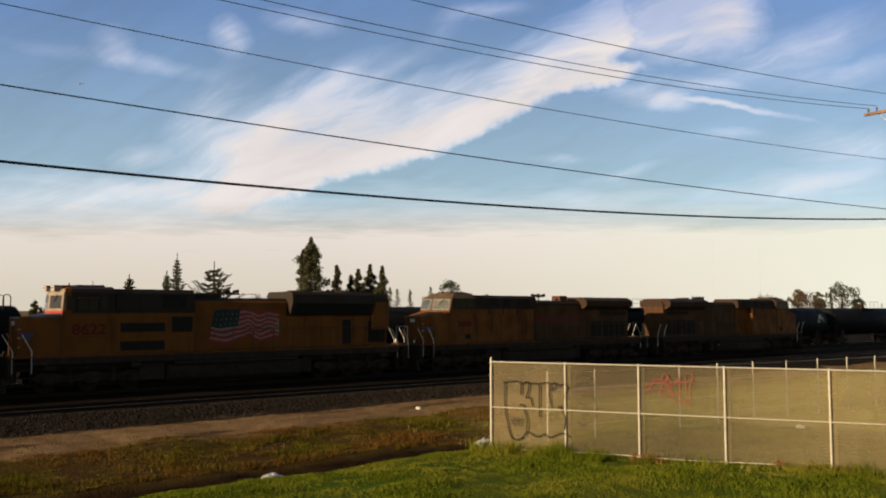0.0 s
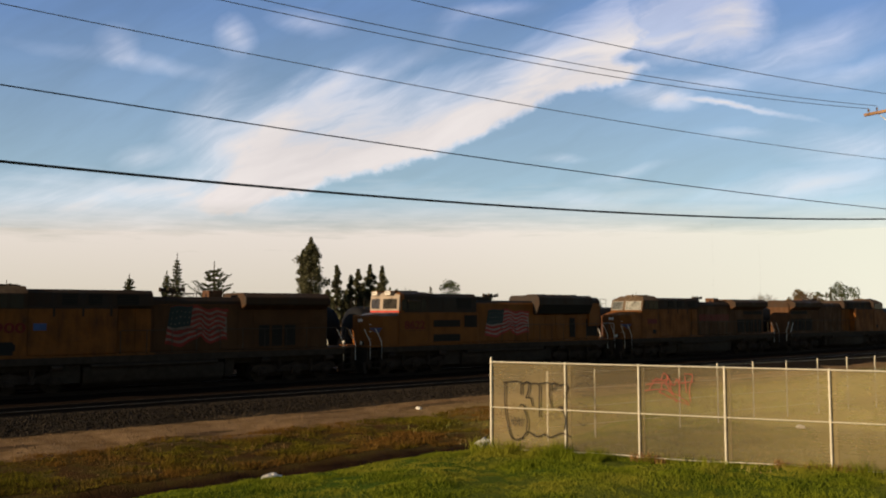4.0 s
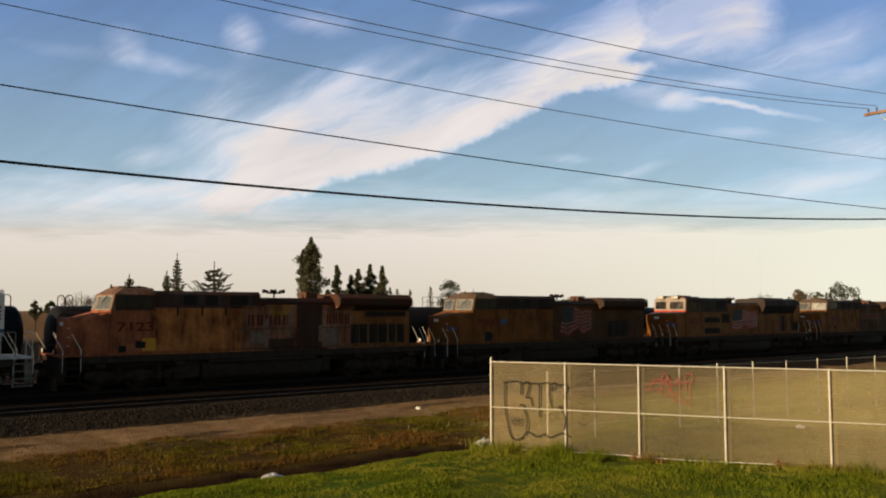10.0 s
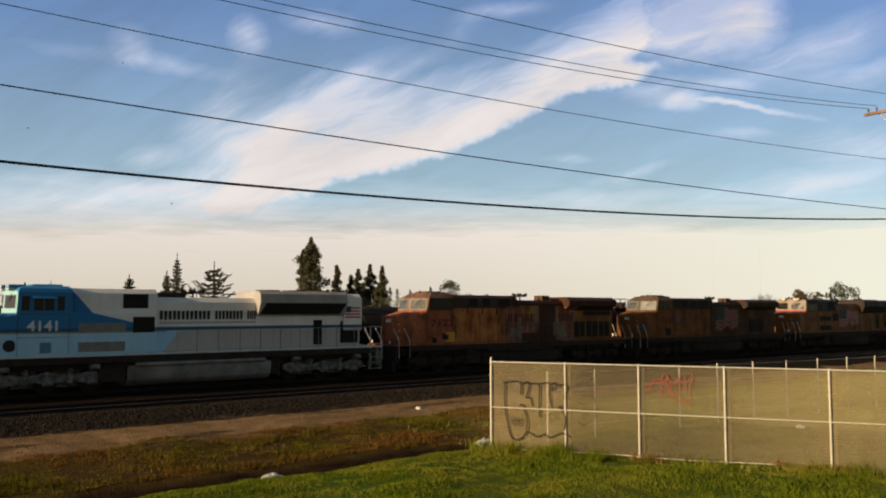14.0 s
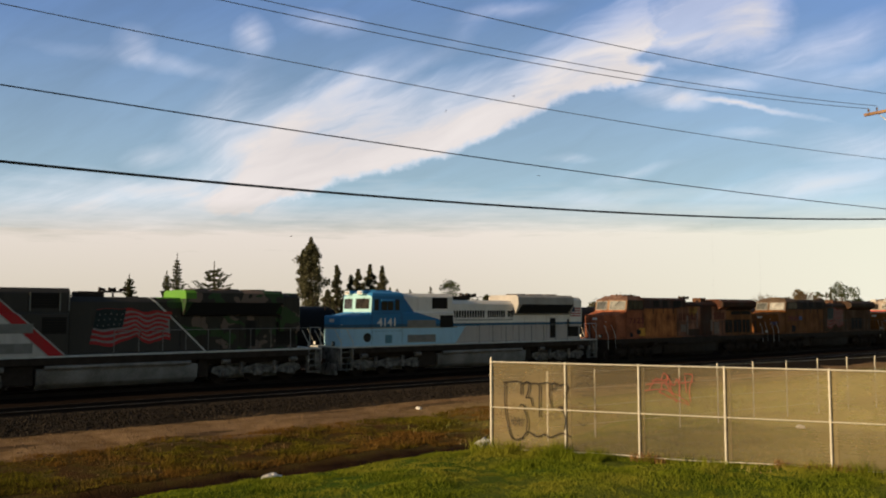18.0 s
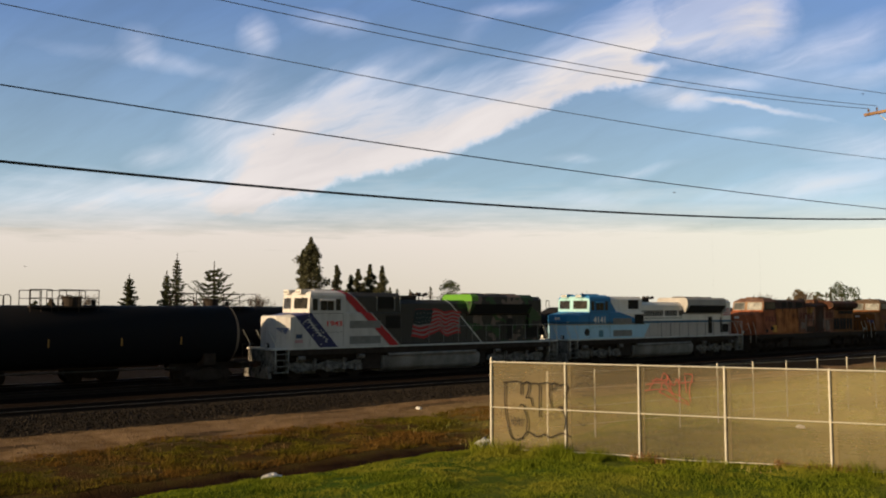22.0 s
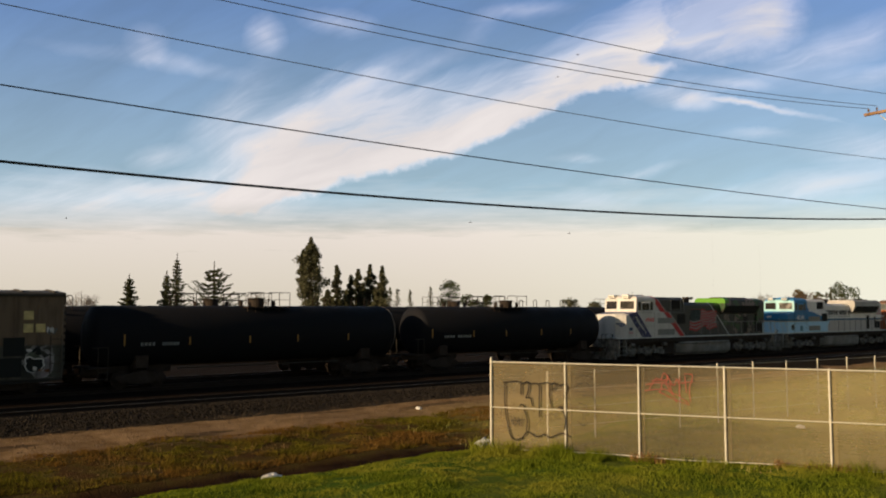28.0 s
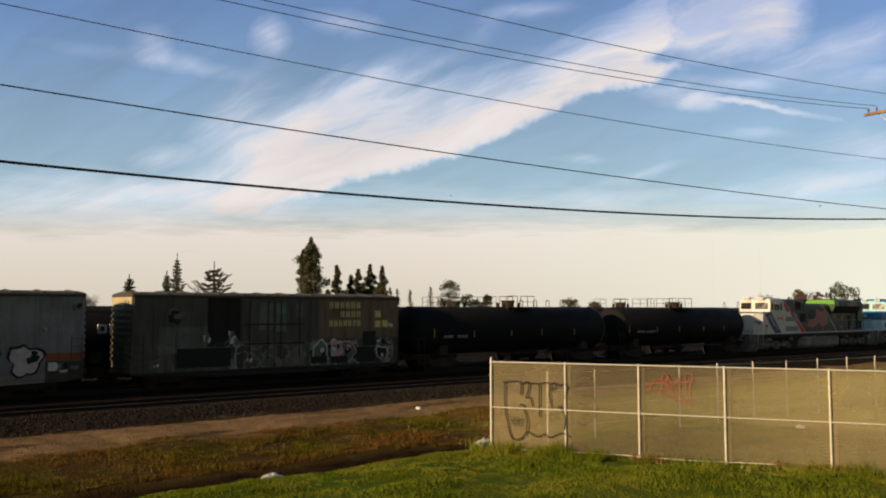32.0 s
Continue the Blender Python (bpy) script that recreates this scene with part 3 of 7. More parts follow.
def cloud_material():
    m = Nodes("high_clouds")
    x, y, z = m.xyz()
    a, b = m.math("DIVIDE", x, y), m.math("DIVIDE", CLOUD_Z, y)
    ab = m.node("ShaderNodeCombineXYZ", X=a, Y=b).outputs[0]

    def warped(scale, size, detail):
        n = m.node("ShaderNodeTexNoise", Scale=scale, Detail=detail, Roughness=0.6)
        m.put(n.inputs["Vector"], ab)
        s = m.t.nodes.new("ShaderNodeVectorMath")
        s.operation = "MULTIPLY_ADD"
        m.put(s.inputs[0], n.outputs["Color"])
        s.inputs[1].default_value, s.inputs[2].default_value = (size, size * 0.7, 0), (-size / 2, -size * 0.35, 0)
        v = m.t.nodes.new("ShaderNodeVectorMath")
        m.put(v.inputs[0], ab)
        m.put(v.inputs[1], s.outputs[0])
        return v.outputs[0]

    def placed(co, ca, cb, ra, rb, lean):
        mp = m.t.nodes.new("ShaderNodeMapping")
        mp.vector_type = "TEXTURE"
        mp.inputs["Location"].default_value = (ca, cb, 0)
        mp.inputs["Rotation"].default_value = (0, 0, radians(lean))
        mp.inputs["Scale"].default_value = (ra, rb, 1)
        m.put(mp.inputs["Vector"], co)
        return mp.outputs[0]

    def blob(co, *spec):
        g = m.t.nodes.new("ShaderNodeTexGradient")
        g.gradient_type = "SPHERICAL"
        m.put(g.inputs[0], placed(co, *spec))
        return m.ramp(g.outputs["Fac"], 0.0, 0.9)

    def fibres(lean, along, across, detail=7.0):
        turn = m.t.nodes.new("ShaderNodeMapping")
        turn.inputs["Rotation"].default_value = (0, 0, radians(-lean))
        m.put(turn.inputs["Vector"], loose)
        return m.noise(1.0, detail, 0.58, m.scaled(along, across, 1, turn.outputs[0]), 0.5)

    def edge(stops):
        """The height of a cloud's edge for each place across."""
        r = m.t.nodes.new("ShaderNodeValToRGB")
        r.color_ramp.interpolation = "B_SPLINE"
        lo, hi = stops[0][0], stops[-1][0]
        e = r.color_ramp.elements
        for i, (q, h) in enumerate(stops):
            k = (q - lo) / (hi - lo)
            s = e[0] if i == 0 else e[-1] if i == len(stops) - 1 else e.new(k)
            s.position, s.color = k, (h, h, h, 1)
        m.put(r.inputs[0], m.ramp(a, lo, hi))
        return r.outputs[0]

    loose, wavy = warped(4.0, 0.10, 3.0), warped(9.0, 0.045, 5.0)
    flat_f, steep_f, fine_f = fibres(19, 3.2, 24.0), fibres(34, 3.4, 16.0), fibres(22, 9.0, 60.0, 5.0)
    puff = m.noise(7.0, 5.0, 0.55, loose)
    curl = m.noise(26.0, 5.0, 0.6, ab)
    rag = m.math("SUBTRACT", curl, 0.5)
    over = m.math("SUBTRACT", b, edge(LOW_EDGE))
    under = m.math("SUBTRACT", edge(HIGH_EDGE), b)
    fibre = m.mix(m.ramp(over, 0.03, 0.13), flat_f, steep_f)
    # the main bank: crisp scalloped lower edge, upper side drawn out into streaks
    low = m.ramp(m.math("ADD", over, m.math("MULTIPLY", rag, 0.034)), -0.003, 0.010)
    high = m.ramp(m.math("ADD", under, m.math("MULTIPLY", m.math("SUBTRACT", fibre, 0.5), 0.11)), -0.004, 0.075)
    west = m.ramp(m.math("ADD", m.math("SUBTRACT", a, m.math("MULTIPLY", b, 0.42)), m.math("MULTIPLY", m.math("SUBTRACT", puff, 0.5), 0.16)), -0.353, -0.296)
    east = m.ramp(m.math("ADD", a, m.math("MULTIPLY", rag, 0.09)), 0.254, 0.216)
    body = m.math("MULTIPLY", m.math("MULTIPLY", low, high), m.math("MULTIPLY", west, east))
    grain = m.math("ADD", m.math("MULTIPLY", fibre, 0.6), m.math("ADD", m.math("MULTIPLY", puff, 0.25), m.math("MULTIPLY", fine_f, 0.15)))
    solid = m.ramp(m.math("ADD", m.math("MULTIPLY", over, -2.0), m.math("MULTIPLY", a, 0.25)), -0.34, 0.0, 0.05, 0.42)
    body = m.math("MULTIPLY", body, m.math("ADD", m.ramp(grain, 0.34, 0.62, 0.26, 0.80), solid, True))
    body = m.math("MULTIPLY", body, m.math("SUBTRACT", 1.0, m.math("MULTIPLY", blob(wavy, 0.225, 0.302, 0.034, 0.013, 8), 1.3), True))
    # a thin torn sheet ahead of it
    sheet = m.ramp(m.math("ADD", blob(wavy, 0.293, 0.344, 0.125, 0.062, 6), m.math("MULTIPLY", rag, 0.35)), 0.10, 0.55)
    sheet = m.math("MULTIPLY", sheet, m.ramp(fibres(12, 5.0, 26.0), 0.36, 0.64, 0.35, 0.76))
    total = m.math("MAXIMUM", body, sheet)
    for spec in WISPS + EAST_WISPS + LOW_BANDS:
        v = m.math("MULTIPLY", blob(wavy, *spec[:5]), spec[5])
        soft = m.math("MULTIPLY", v, m.ramp(grain, 0.36, 0.62, 0.25, 1.2))
        total = m.math("ADD", total, soft, True) if spec[5] < 0.5 else m.math("MAXIMUM", total, soft)
    veil = m.math("ADD", m.ramp(grain, 0.38, 0.62, 0.46, 0.62), m.ramp(a, 0.05, 0.5, 0.0, 0.16))
    whole = m.math("ADD", total, veil, True)
    shade = m.mix(m.ramp(grain, 0.38, 0.60), (0.78, 0.72, 0.71, 1), (0.94, 0.865, 0.835, 1))
    shade = m.mix(m.ramp(b, 0.34, 0.16), m.mix(0.15, shade, (0.76, 0.77, 0.86, 1)), shade)
    blue = m.mix(m.ramp(b, 0.36, 0.13), (0.22, 0.395, 0.80, 1), (0.53, 0.765, 0.95, 1))
    shade = m.mix(m.ramp(total, 0.0, 0.80), blue, shade)
    em = m.node("ShaderNodeEmission", Color=shade, Strength=0.64)
    clear = m.node("ShaderNodeBsdfTransparent")
    mx = m.node("ShaderNodeMixShader", Fac=m.math("MULTIPLY", m.math("MULTIPLY", whole, 0.94), m.math("MULTIPLY", m.ramp(y, 500.0, 900.0), m.ramp(b, 0.090, 0.130))))
    m.t.links.new(clear.outputs[0], mx.inputs[1])
    m.t.links.new(em.outputs[0], mx.inputs[2])
    m.t.links.new(mx.outputs[0], m.out.inputs[0])
    m.mat.cycles.emission_sampling = "NONE"
    return m.mat


n_ring = 64
cv, cf = [(0.0, 0.0, 0.0)], []
for r in (700.0, 1500.0, 2600.0, 3600.0, 4600.0):
    cv += [(r * math.cos(math.tau * i / n_ring), r * math.sin(math.tau * i / n_ring), 0.0) for i in range(n_ring)]
cf += [(0, 1 + i, 1 + (i + 1) % n_ring) for i in range(n_ring)]
for k in range(4):
    o = 1 + k * n_ring
    cf += [(o + i, o + n_ring + i, o + n_ring + (i + 1) % n_ring, o + (i + 1) % n_ring) for i in range(n_ring)]
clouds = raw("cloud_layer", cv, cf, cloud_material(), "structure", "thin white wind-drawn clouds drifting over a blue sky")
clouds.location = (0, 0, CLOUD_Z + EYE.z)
clouds.visible_shadow = False


def haze_material():
    m = Nodes("horizon_haze")
    x, y, z = m.xyz()
    wave = m.noise(1.0, 5.0, 0.6, m.scaled(0.0012, 0.0012, 0.010))
    fine = m.noise(1.0, 6.0, 0.6, m.scaled(0.004, 0.004, 0.05))
    h = m.math("ADD", z, m.math("ADD", m.math("MULTIPLY", m.math("SUBTRACT", wave, 0.5), 420.0), m.math("MULTIPLY", m.math("SUBTRACT", fine, 0.5), 160.0)))
    fade = m.ramp(h, 700.0, 380.0)
    fade = m.math("MULTIPLY", fade, m.ramp(z, 880.0, 700.0))
    color = m.mix(m.ramp(z, 60.0, 420.0), (0.78, 0.70, 0.58, 1), (0.92, 0.82, 0.74, 1))
    color = m.mix(m.ramp(m.math("DIVIDE", x, y), 0.0, 0.5), color, (0.85, 0.83, 0.69, 1))
    em = m.node("ShaderNodeEmission", Color=color, Strength=m.ramp(m.math("DIVIDE", x, y), -0.15, 0.5, 0.61, 0.71))
    clear = m.node("ShaderNodeBsdfTransparent")
    mx = m.node("ShaderNodeMixShader", Fac=m.math("MULTIPLY", m.math("MULTIPLY", fade, 0.92), m.ramp(y, 600.0, 1600.0)))
    m.t.links.new(clear.outputs[0], mx.inputs[1])
    m.t.links.new(em.outputs[0], mx.inputs[2])
    m.t.links.new(mx.outputs[0], m.out.inputs[0])
    m.mat.cycles.emission_sampling = "NONE"
    return m.mat


hv = [(4700 * math.cos(math.tau * i / 96), 4700 * math.sin(math.tau * i / 96), z) for z in (-40.0, 900.0) for i in range(96)]
haze = raw("backdrop", hv, [(i, (i + 1) % 96, 96 + (i + 1) % 96, 96 + i) for i in range(96)], haze_material(), "structure", "pale cream haze and low cloud along the horizon")
haze.visible_shadow = False

# ---- ground ----
def ground_z(s, lat):
    """Height of the ground beside the railway."""
    prof = [(-4000, -0.3), (-14, -0.3), (-12, -0.25), (-6.6, -0.16), (8.35, -0.16), (10.2, -0.5), (14.3, -0.6), (17.5, -0.70), (19.5, -0.74),
            (20.3, -0.84), (21.5, -0.84), (22.1, -0.66), (23.3, -0.30), (24.6, -0.18), (30, -0.15), (4000, -0.15)]
    flat = [(-4000, -0.3), (-14, -0.3), (-12, -0.25), (-6.6, -0.16), (8.35, -0.16), (10.2, -0.45), (14.3, -0.42), (18.8, -0.22), (24, -0.15), (4000, -0.15)]
    a = float(np.interp(lat, [p[0] for p in prof], [p[1] for p in prof]))
    b = float(np.interp(lat, [p[0] for p in flat], [p[1] for p in flat]))
    k = min(1.0, max(0.0, (s + 12.0) / 5.0))
    z = a + (b - a) * k * k * (3 - 2 * k)
    if 9.0 < lat < 60 and -70 < s < 60:
        z += 0.10 * noise.noise((s * 0.45, lat * 0.45, 0.3)) * min(1, (lat - 9.0) / 4) + 0.035 * noise.noise((s * 1.9, lat * 1.9, 5.0))
    return z


def steps(lo, hi, step, far):
    mid = [lo + i * step for i in range(int((hi - lo) / step) + 1)]
    out = [lo - 6 * 1.55 ** i for i in range(16) if lo - 6 * 1.55 ** i > -far]
    up = [mid[-1] + 6 * 1.55 ** i for i in range(16) if mid[-1] + 6 * 1.55 ** i < far]
    return [-far] + out[::-1] + mid + up + [far]


gs, gl = steps(-50, 60, 0.6, 4400), steps(-15, 44, 0.45, 4400)
gverts = [(s, -l, ground_z(s, l)) for l in gl for s in gs]
W = len(gs)
gfaces = [(j * W + i, j * W + i + 1, (j + 1) * W + i + 1, (j + 1) * W + i) for j in range(len(gl) - 1) for i in range(W - 1)]
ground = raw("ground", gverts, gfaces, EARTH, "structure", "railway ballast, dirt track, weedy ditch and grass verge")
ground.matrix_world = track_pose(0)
ground.data.polygons.foreach_set("use_smooth", [True] * len(ground.data.polygons))
ground.data.update()


def track_line(lat, s0, s1, single):
    line = tagged(thing("railway_track", track_pose(0, lat), "", ""), kind="structure", label="steel rails spiked to dark timber ties in ballast")
    for y in (-0.7525, 0.7525):
        bm = bmesh.new()
        prism_x(bm, [(y - 0.075, -0.17), (y + 0.075, -0.17), (y + 0.07, -0.155), (y + 0.012, -0.13), (y + 0.012, -0.045), (y + 0.036, -0.03),
                     (y + 0.036, -0.006), (y - 0.036, -0.006), (y - 0.036, -0.03), (y - 0.012, -0.045), (y - 0.012, -0.13), (y - 0.07, -0.155)], s0, s1)
        rail = part("rail", bm, RAIL_STEEL, line)
        bm = bmesh.new()
        box(bm, s0, s1, y - 0.026, y + 0.026, -0.006, 0.0)
        # gleam is put into the colour of chosen rail heads; the others stay dim
        part("rail_head", bm, RAIL_HEAD if (single and y < 0) or lat < -1 else DIM_HEAD, rail, "polished running surface, its gleam put into the colour" if (single and y < 0) or lat < -1 else "")
    bm = bmesh.new()
    box(bm, -0.115, 0.115, -1.3, 1.3, -0.30, -0.165, 0.012)
    tie = mesh_of("tie", bm, TIE_WOOD)
    rng = random.Random(int(lat * 10))
    rest = bmesh.new()
    s = s0
    while s < s1:
        if single and -44 < s < 22:
            same_part("tie", tie, line, s, rng.uniform(-0.03, 0.03), rng.uniform(-0.006, 0.004))
        else:
            box(rest, s - 0.115, s + 0.115, -1.3, 1.3, -0.30, -0.165)
        s += 0.51
    tagged(part("far_ties", rest, TIE_WOOD, line), kind="stuff")
    return line


NEAR_LAT, FAR_LAT = 6.70, -4.6
track_line(0.0, -190, 230, False)
track_line(NEAR_LAT, -120, 200, True)
track_line(FAR_LAT, -120, 230, False)

# ---- rolling stock ----
MOVERS, WHEELS, TURNED = [], [], set()


def turn_about(lo):
    """Faces a vehicle the other way, with its detailed side kept on the camera's side."""
    TURNED.add(lo.name)
    shared = {"wheelset", "handrail_post"}
    for ob in lo.children_recursive:
        ob.matrix_basis = Matrix.Translation((ob.matrix_basis.translation.x, -ob.matrix_basis.translation.y, ob.matrix_basis.translation.z))
        if ob.data.name.split(".")[0] in shared:
            continue
        ob.data.transform(Matrix.Diagonal((1, -1, 1, 1)))
        ob.data.flip_normals()
        if ob.name.split(".")[0] in ("horn", "exhaust_stack"):
            ob.data.transform(Matrix.Translation((2.6, 0, 0)))


def wheelset_mesh(r, material):
    bm = bmesh.new()
    for y in (-0.78, 0.70):
        n = 20
        for y0, y1, rr in ((y, y + 0.10, r), (y + 0.0 if y > 0 else y + 0.08, y + 0.02 if y > 0 else y + 0.10, r + 0.025)):
            p, q = [[bm.verts.new((rr * math.cos(math.tau * i / n), yy, rr * math.sin(math.tau * i / n))) for i in range(n)] for yy in (y0, y1)]
            bm.faces.new(p)
            bm.faces.new(q[::-1])
            for i in range(n):
                bm.faces.new((p[i], q[i], q[(i + 1) % n], p[(i + 1) % n]))
    rod(bm, (0, -0.9, 0), (0, 0.9, 0), 0.09, 10)
    box(bm, -0.05, 0.05, -0.80, -0.77, 0.12, r - 0.09)
    box(bm, -0.05, 0.05, -0.80, -0.77, -r + 0.09, -0.12)
    return mesh_of("wheelset", bm, material, True)


LOCO_WHEEL = wheelset_mesh(0.53, TRUCK_DARK)
CAR_WHEEL = wheelset_mesh(0.42, TRUCK_DARK)


def loco_truck(parent, x, material, turning):
    bm = bmesh.new()
    for y in (-1.22, 1.02):
        prism(bm, [(-2.55, 0.62), (-2.45, 0.88), (-1.9, 0.98), (-1.2, 0.80), (-0.6, 0.80), (0, 1.0), (0.6, 0.80), (1.2, 0.80), (1.9, 0.98), (2.45, 0.88), (2.55, 0.62),
                   (2.25, 0.48), (1.6, 0.42), (1.0, 0.55), (0.45, 0.50), (0, 0.42), (-0.45, 0.50), (-1.0, 0.55), (-1.6, 0.42), (-2.25, 0.48)], y, y + 0.2, 0.02)
    for xx in (-1.9, 0.0, 1.9):
        box(bm, xx - 0.25, xx + 0.25, -1.34, -1.1, 0.36, 0.74, 0.04)
        box(bm, xx - 0.25, xx + 0.25, 1.1, 1.34, 0.36, 0.74, 0.04)
        rod(bm, (xx, -1.42, 0.53), (xx, 1.42, 0.53), 0.13, 10)
    for xx in (-0.95, 0.95):
        rod(bm, (xx, -1.28, 0.45), (xx, -1.28, 1.1), 0.11, 8)
        rod(bm, (xx + 0.35, -1.30, 0.86), (xx - 0.15, -1.30, 0.50), 0.06, 6)
    # solid core, where the motors hang, added to block light through the truck
    box(bm, -2.5, 2.5, -0.62, 0.62, 0.24, 1.1)
    truck = part("truck", bm, material, parent)
    truck.matrix_basis = pose(x, 0, 0)
    for xx in (-1.9, 0.0, 1.9):
        w = same_part("wheelset", LOCO_WHEEL, truck, xx, 0, 0.53)
        if turning:
            WHEELS.append((w, xx, 0.53, 0.53))
    for xx in (-1.9, 1.9):
        bm = bmesh.new()
        rod(bm, (xx - 0.2, -1.45, 1.15), (xx + 0.25, -1.45, 1.15), 0.13, 10)
        part("brake_cylinder", bm, material, truck, smooth=True)
    return truck


def steps_block(parent, x, y, material, rail):
    """A corner stair with its two grab rails."""
    bm = bmesh.new()
    for xx in (x - 0.38, x + 0.36):
        box(bm, xx, xx + 0.025, y - 0.02, y + 0.30, 0.38, 1.62)
    st = part("step_well", bm, material, parent)
    for z in (0.42, 0.74, 1.06, 1.38):
        bm = bmesh.new()
        box(bm, x - 0.36, x + 0.36, y - 0.03, y + 0.27, z, z + 0.035)
        part("step_tread", bm, material, st)
    side = -1 if y < 0 else 1
    for xx, lean in ((x - 0.38, -0.42), (x + 0.40, -0.42)):
        bm = bmesh.new()
        yy = y + (0.0 if side < 0 else 0.28)
        rod(bm, (xx, yy, 0.95), (xx, yy, 1.92), 0.022)
        rod(bm, (xx, yy, 1.92), (xx + lean, yy, 2.66), 0.022)
        part("grab_rail", bm, rail, st)


def handrail(parent, x0, x1, y, material, n, z0=1.70, z1=2.78):
    bm = bmesh.new()
    rod(bm, (x0, y, z1), (x1, y, z1), 0.02)
    rail = part("handrail", bm, material, parent)
    bm = bmesh.new()
    rod(bm, (0, 0, z0), (0, 0, z1), 0.02)
    box(bm, -0.05, 0.05, -0.03, 0.03, z0 - 0.14, z0 + 0.02)
    post = mesh_of("handrail_post", bm, material)
    for i in range(n):
        same_part("handrail_post", post, rail, x0 + (x1 - x0) * i / (n - 1), y, 0)


FOLD_U = [0.0, 0.12, 0.26, 0.42, 0.55, 0.63, 0.70, 0.80, 0.90, 1.0]


def flag(parent, x0, x1, z0, z1, y, canton_mat=None, red=None, white=None, lean=0.0):
    """A waving striped flag painted on a hood side."""
    bm = bmesh.new()
    nx, rows, H = 30, 13, z1 - z0
    canton_mat, red, white = canton_mat or FLAG_DARK, red or FLAG_RED_DULL, white or FLAG_WHITE_DULL

    def at(u, v):
        foot = np.interp(u, FOLD_U, [0.06, 0.02, 0.0, 0.13, 0.27, 0.08, 0.02, 0.12, 0.16, 0.10])
        head = np.interp(u, FOLD_U, [0.99, 0.98, 1.00, 1.0, 0.96, 0.91, 0.90, 0.95, 0.93, 0.90])
        ripple = 0.018 * math.sin(u * 21.0 + v * 5.0) + lean * (u - 0.5)
        return (x0 + (x1 - x0) * (u + 0.03 * math.sin(v * 8.0 + 1.0) * u + 0.08 * (v - 0.4) * (1 - u)), y, z0 + H * (foot + (head - foot) * v + ripple))

    def field(b, u0, u1, v0, v1, yy):
        cols = []
        for i in range(nx + 1):
            u = u0 + (u1 - u0) * i / nx
            p, q = at(u, v0), at(u, v1)
            cols.append((b.verts.new((p[0], yy, p[2])), b.verts.new((q[0], yy, q[2]))))
        for c, d in zip(cols, cols[1:]):
            b.faces.new((c[0], d[0], d[1], c[1]))

    base = bmesh.new()
    field(base, 0.0, 0.97, 0.0, 1.0, y)
    decal = part("flag_decal", base, white, parent, "waving striped flag painted on the hood")
    rng = random.Random(7)
    for k in range(0, rows, 2):
        b = bmesh.new()
        field(b, 0.0, 1.0 - 0.08 * rng.random(), k / rows, (k + 1.15) / rows, y - 0.003)
        part("flag_stripe", b, red, decal)
    b = bmesh.new()
    field(b, 0.0, 0.38, 6 / rows, 1.0, y - 0.006)
    part("flag_canton", b, canton_mat, decal)
    for k in range(15):
        p = at(0.05 + 0.07 * (k % 5), 0.56 + 0.15 * (k // 5))
        b = bmesh.new()
        b.faces.new([b.verts.new((p[0] + r * math.sin(math.pi * j / 5), y - 0.009, p[2] + r * math.cos(math.pi * j / 5))) for j in range(10) for r in [0.045 if j % 2 == 0 else 0.02]])
        part("flag_star", b, white, decal)


def windows(parent, spec, y, frame_mat=RAIL_GREY):
    for x0, x1, z0, z1 in spec:
        bm = bmesh.new()
        box(bm, x0 - 0.05, x1 + 0.05, y - 0.02, y + 0.01, z0 - 0.05, z1 + 0.05)
        fr = part("window_frame", bm, frame_mat, parent)
        bm = bmesh.new()
        box(bm, x0, x1, y - 0.026, y - 0.018, z0, z1)
        part("window_glass", bm, GLASS, fr)


def horn(parent, x, z):
    bm = bmesh.new()
    rod(bm, (x, 0, z), (x, 0, z + 0.26), 0.05)
    box(bm, x - 0.42, x + 0.42, -0.08, 0.08, z + 0.22, z + 0.31, 0.01)
    for dx, sg in ((-0.36, -1), (-0.18, 1), (0.1, -1), (0.32, 1)):
        rod(bm, (x + dx, 0.05 * sg, z + 0.36), (x + dx + 0.32 * sg, 0.05 * sg, z + 0.36), 0.04, 8, 0.12)
    part("horn", bm, STEEL_DARK, parent)


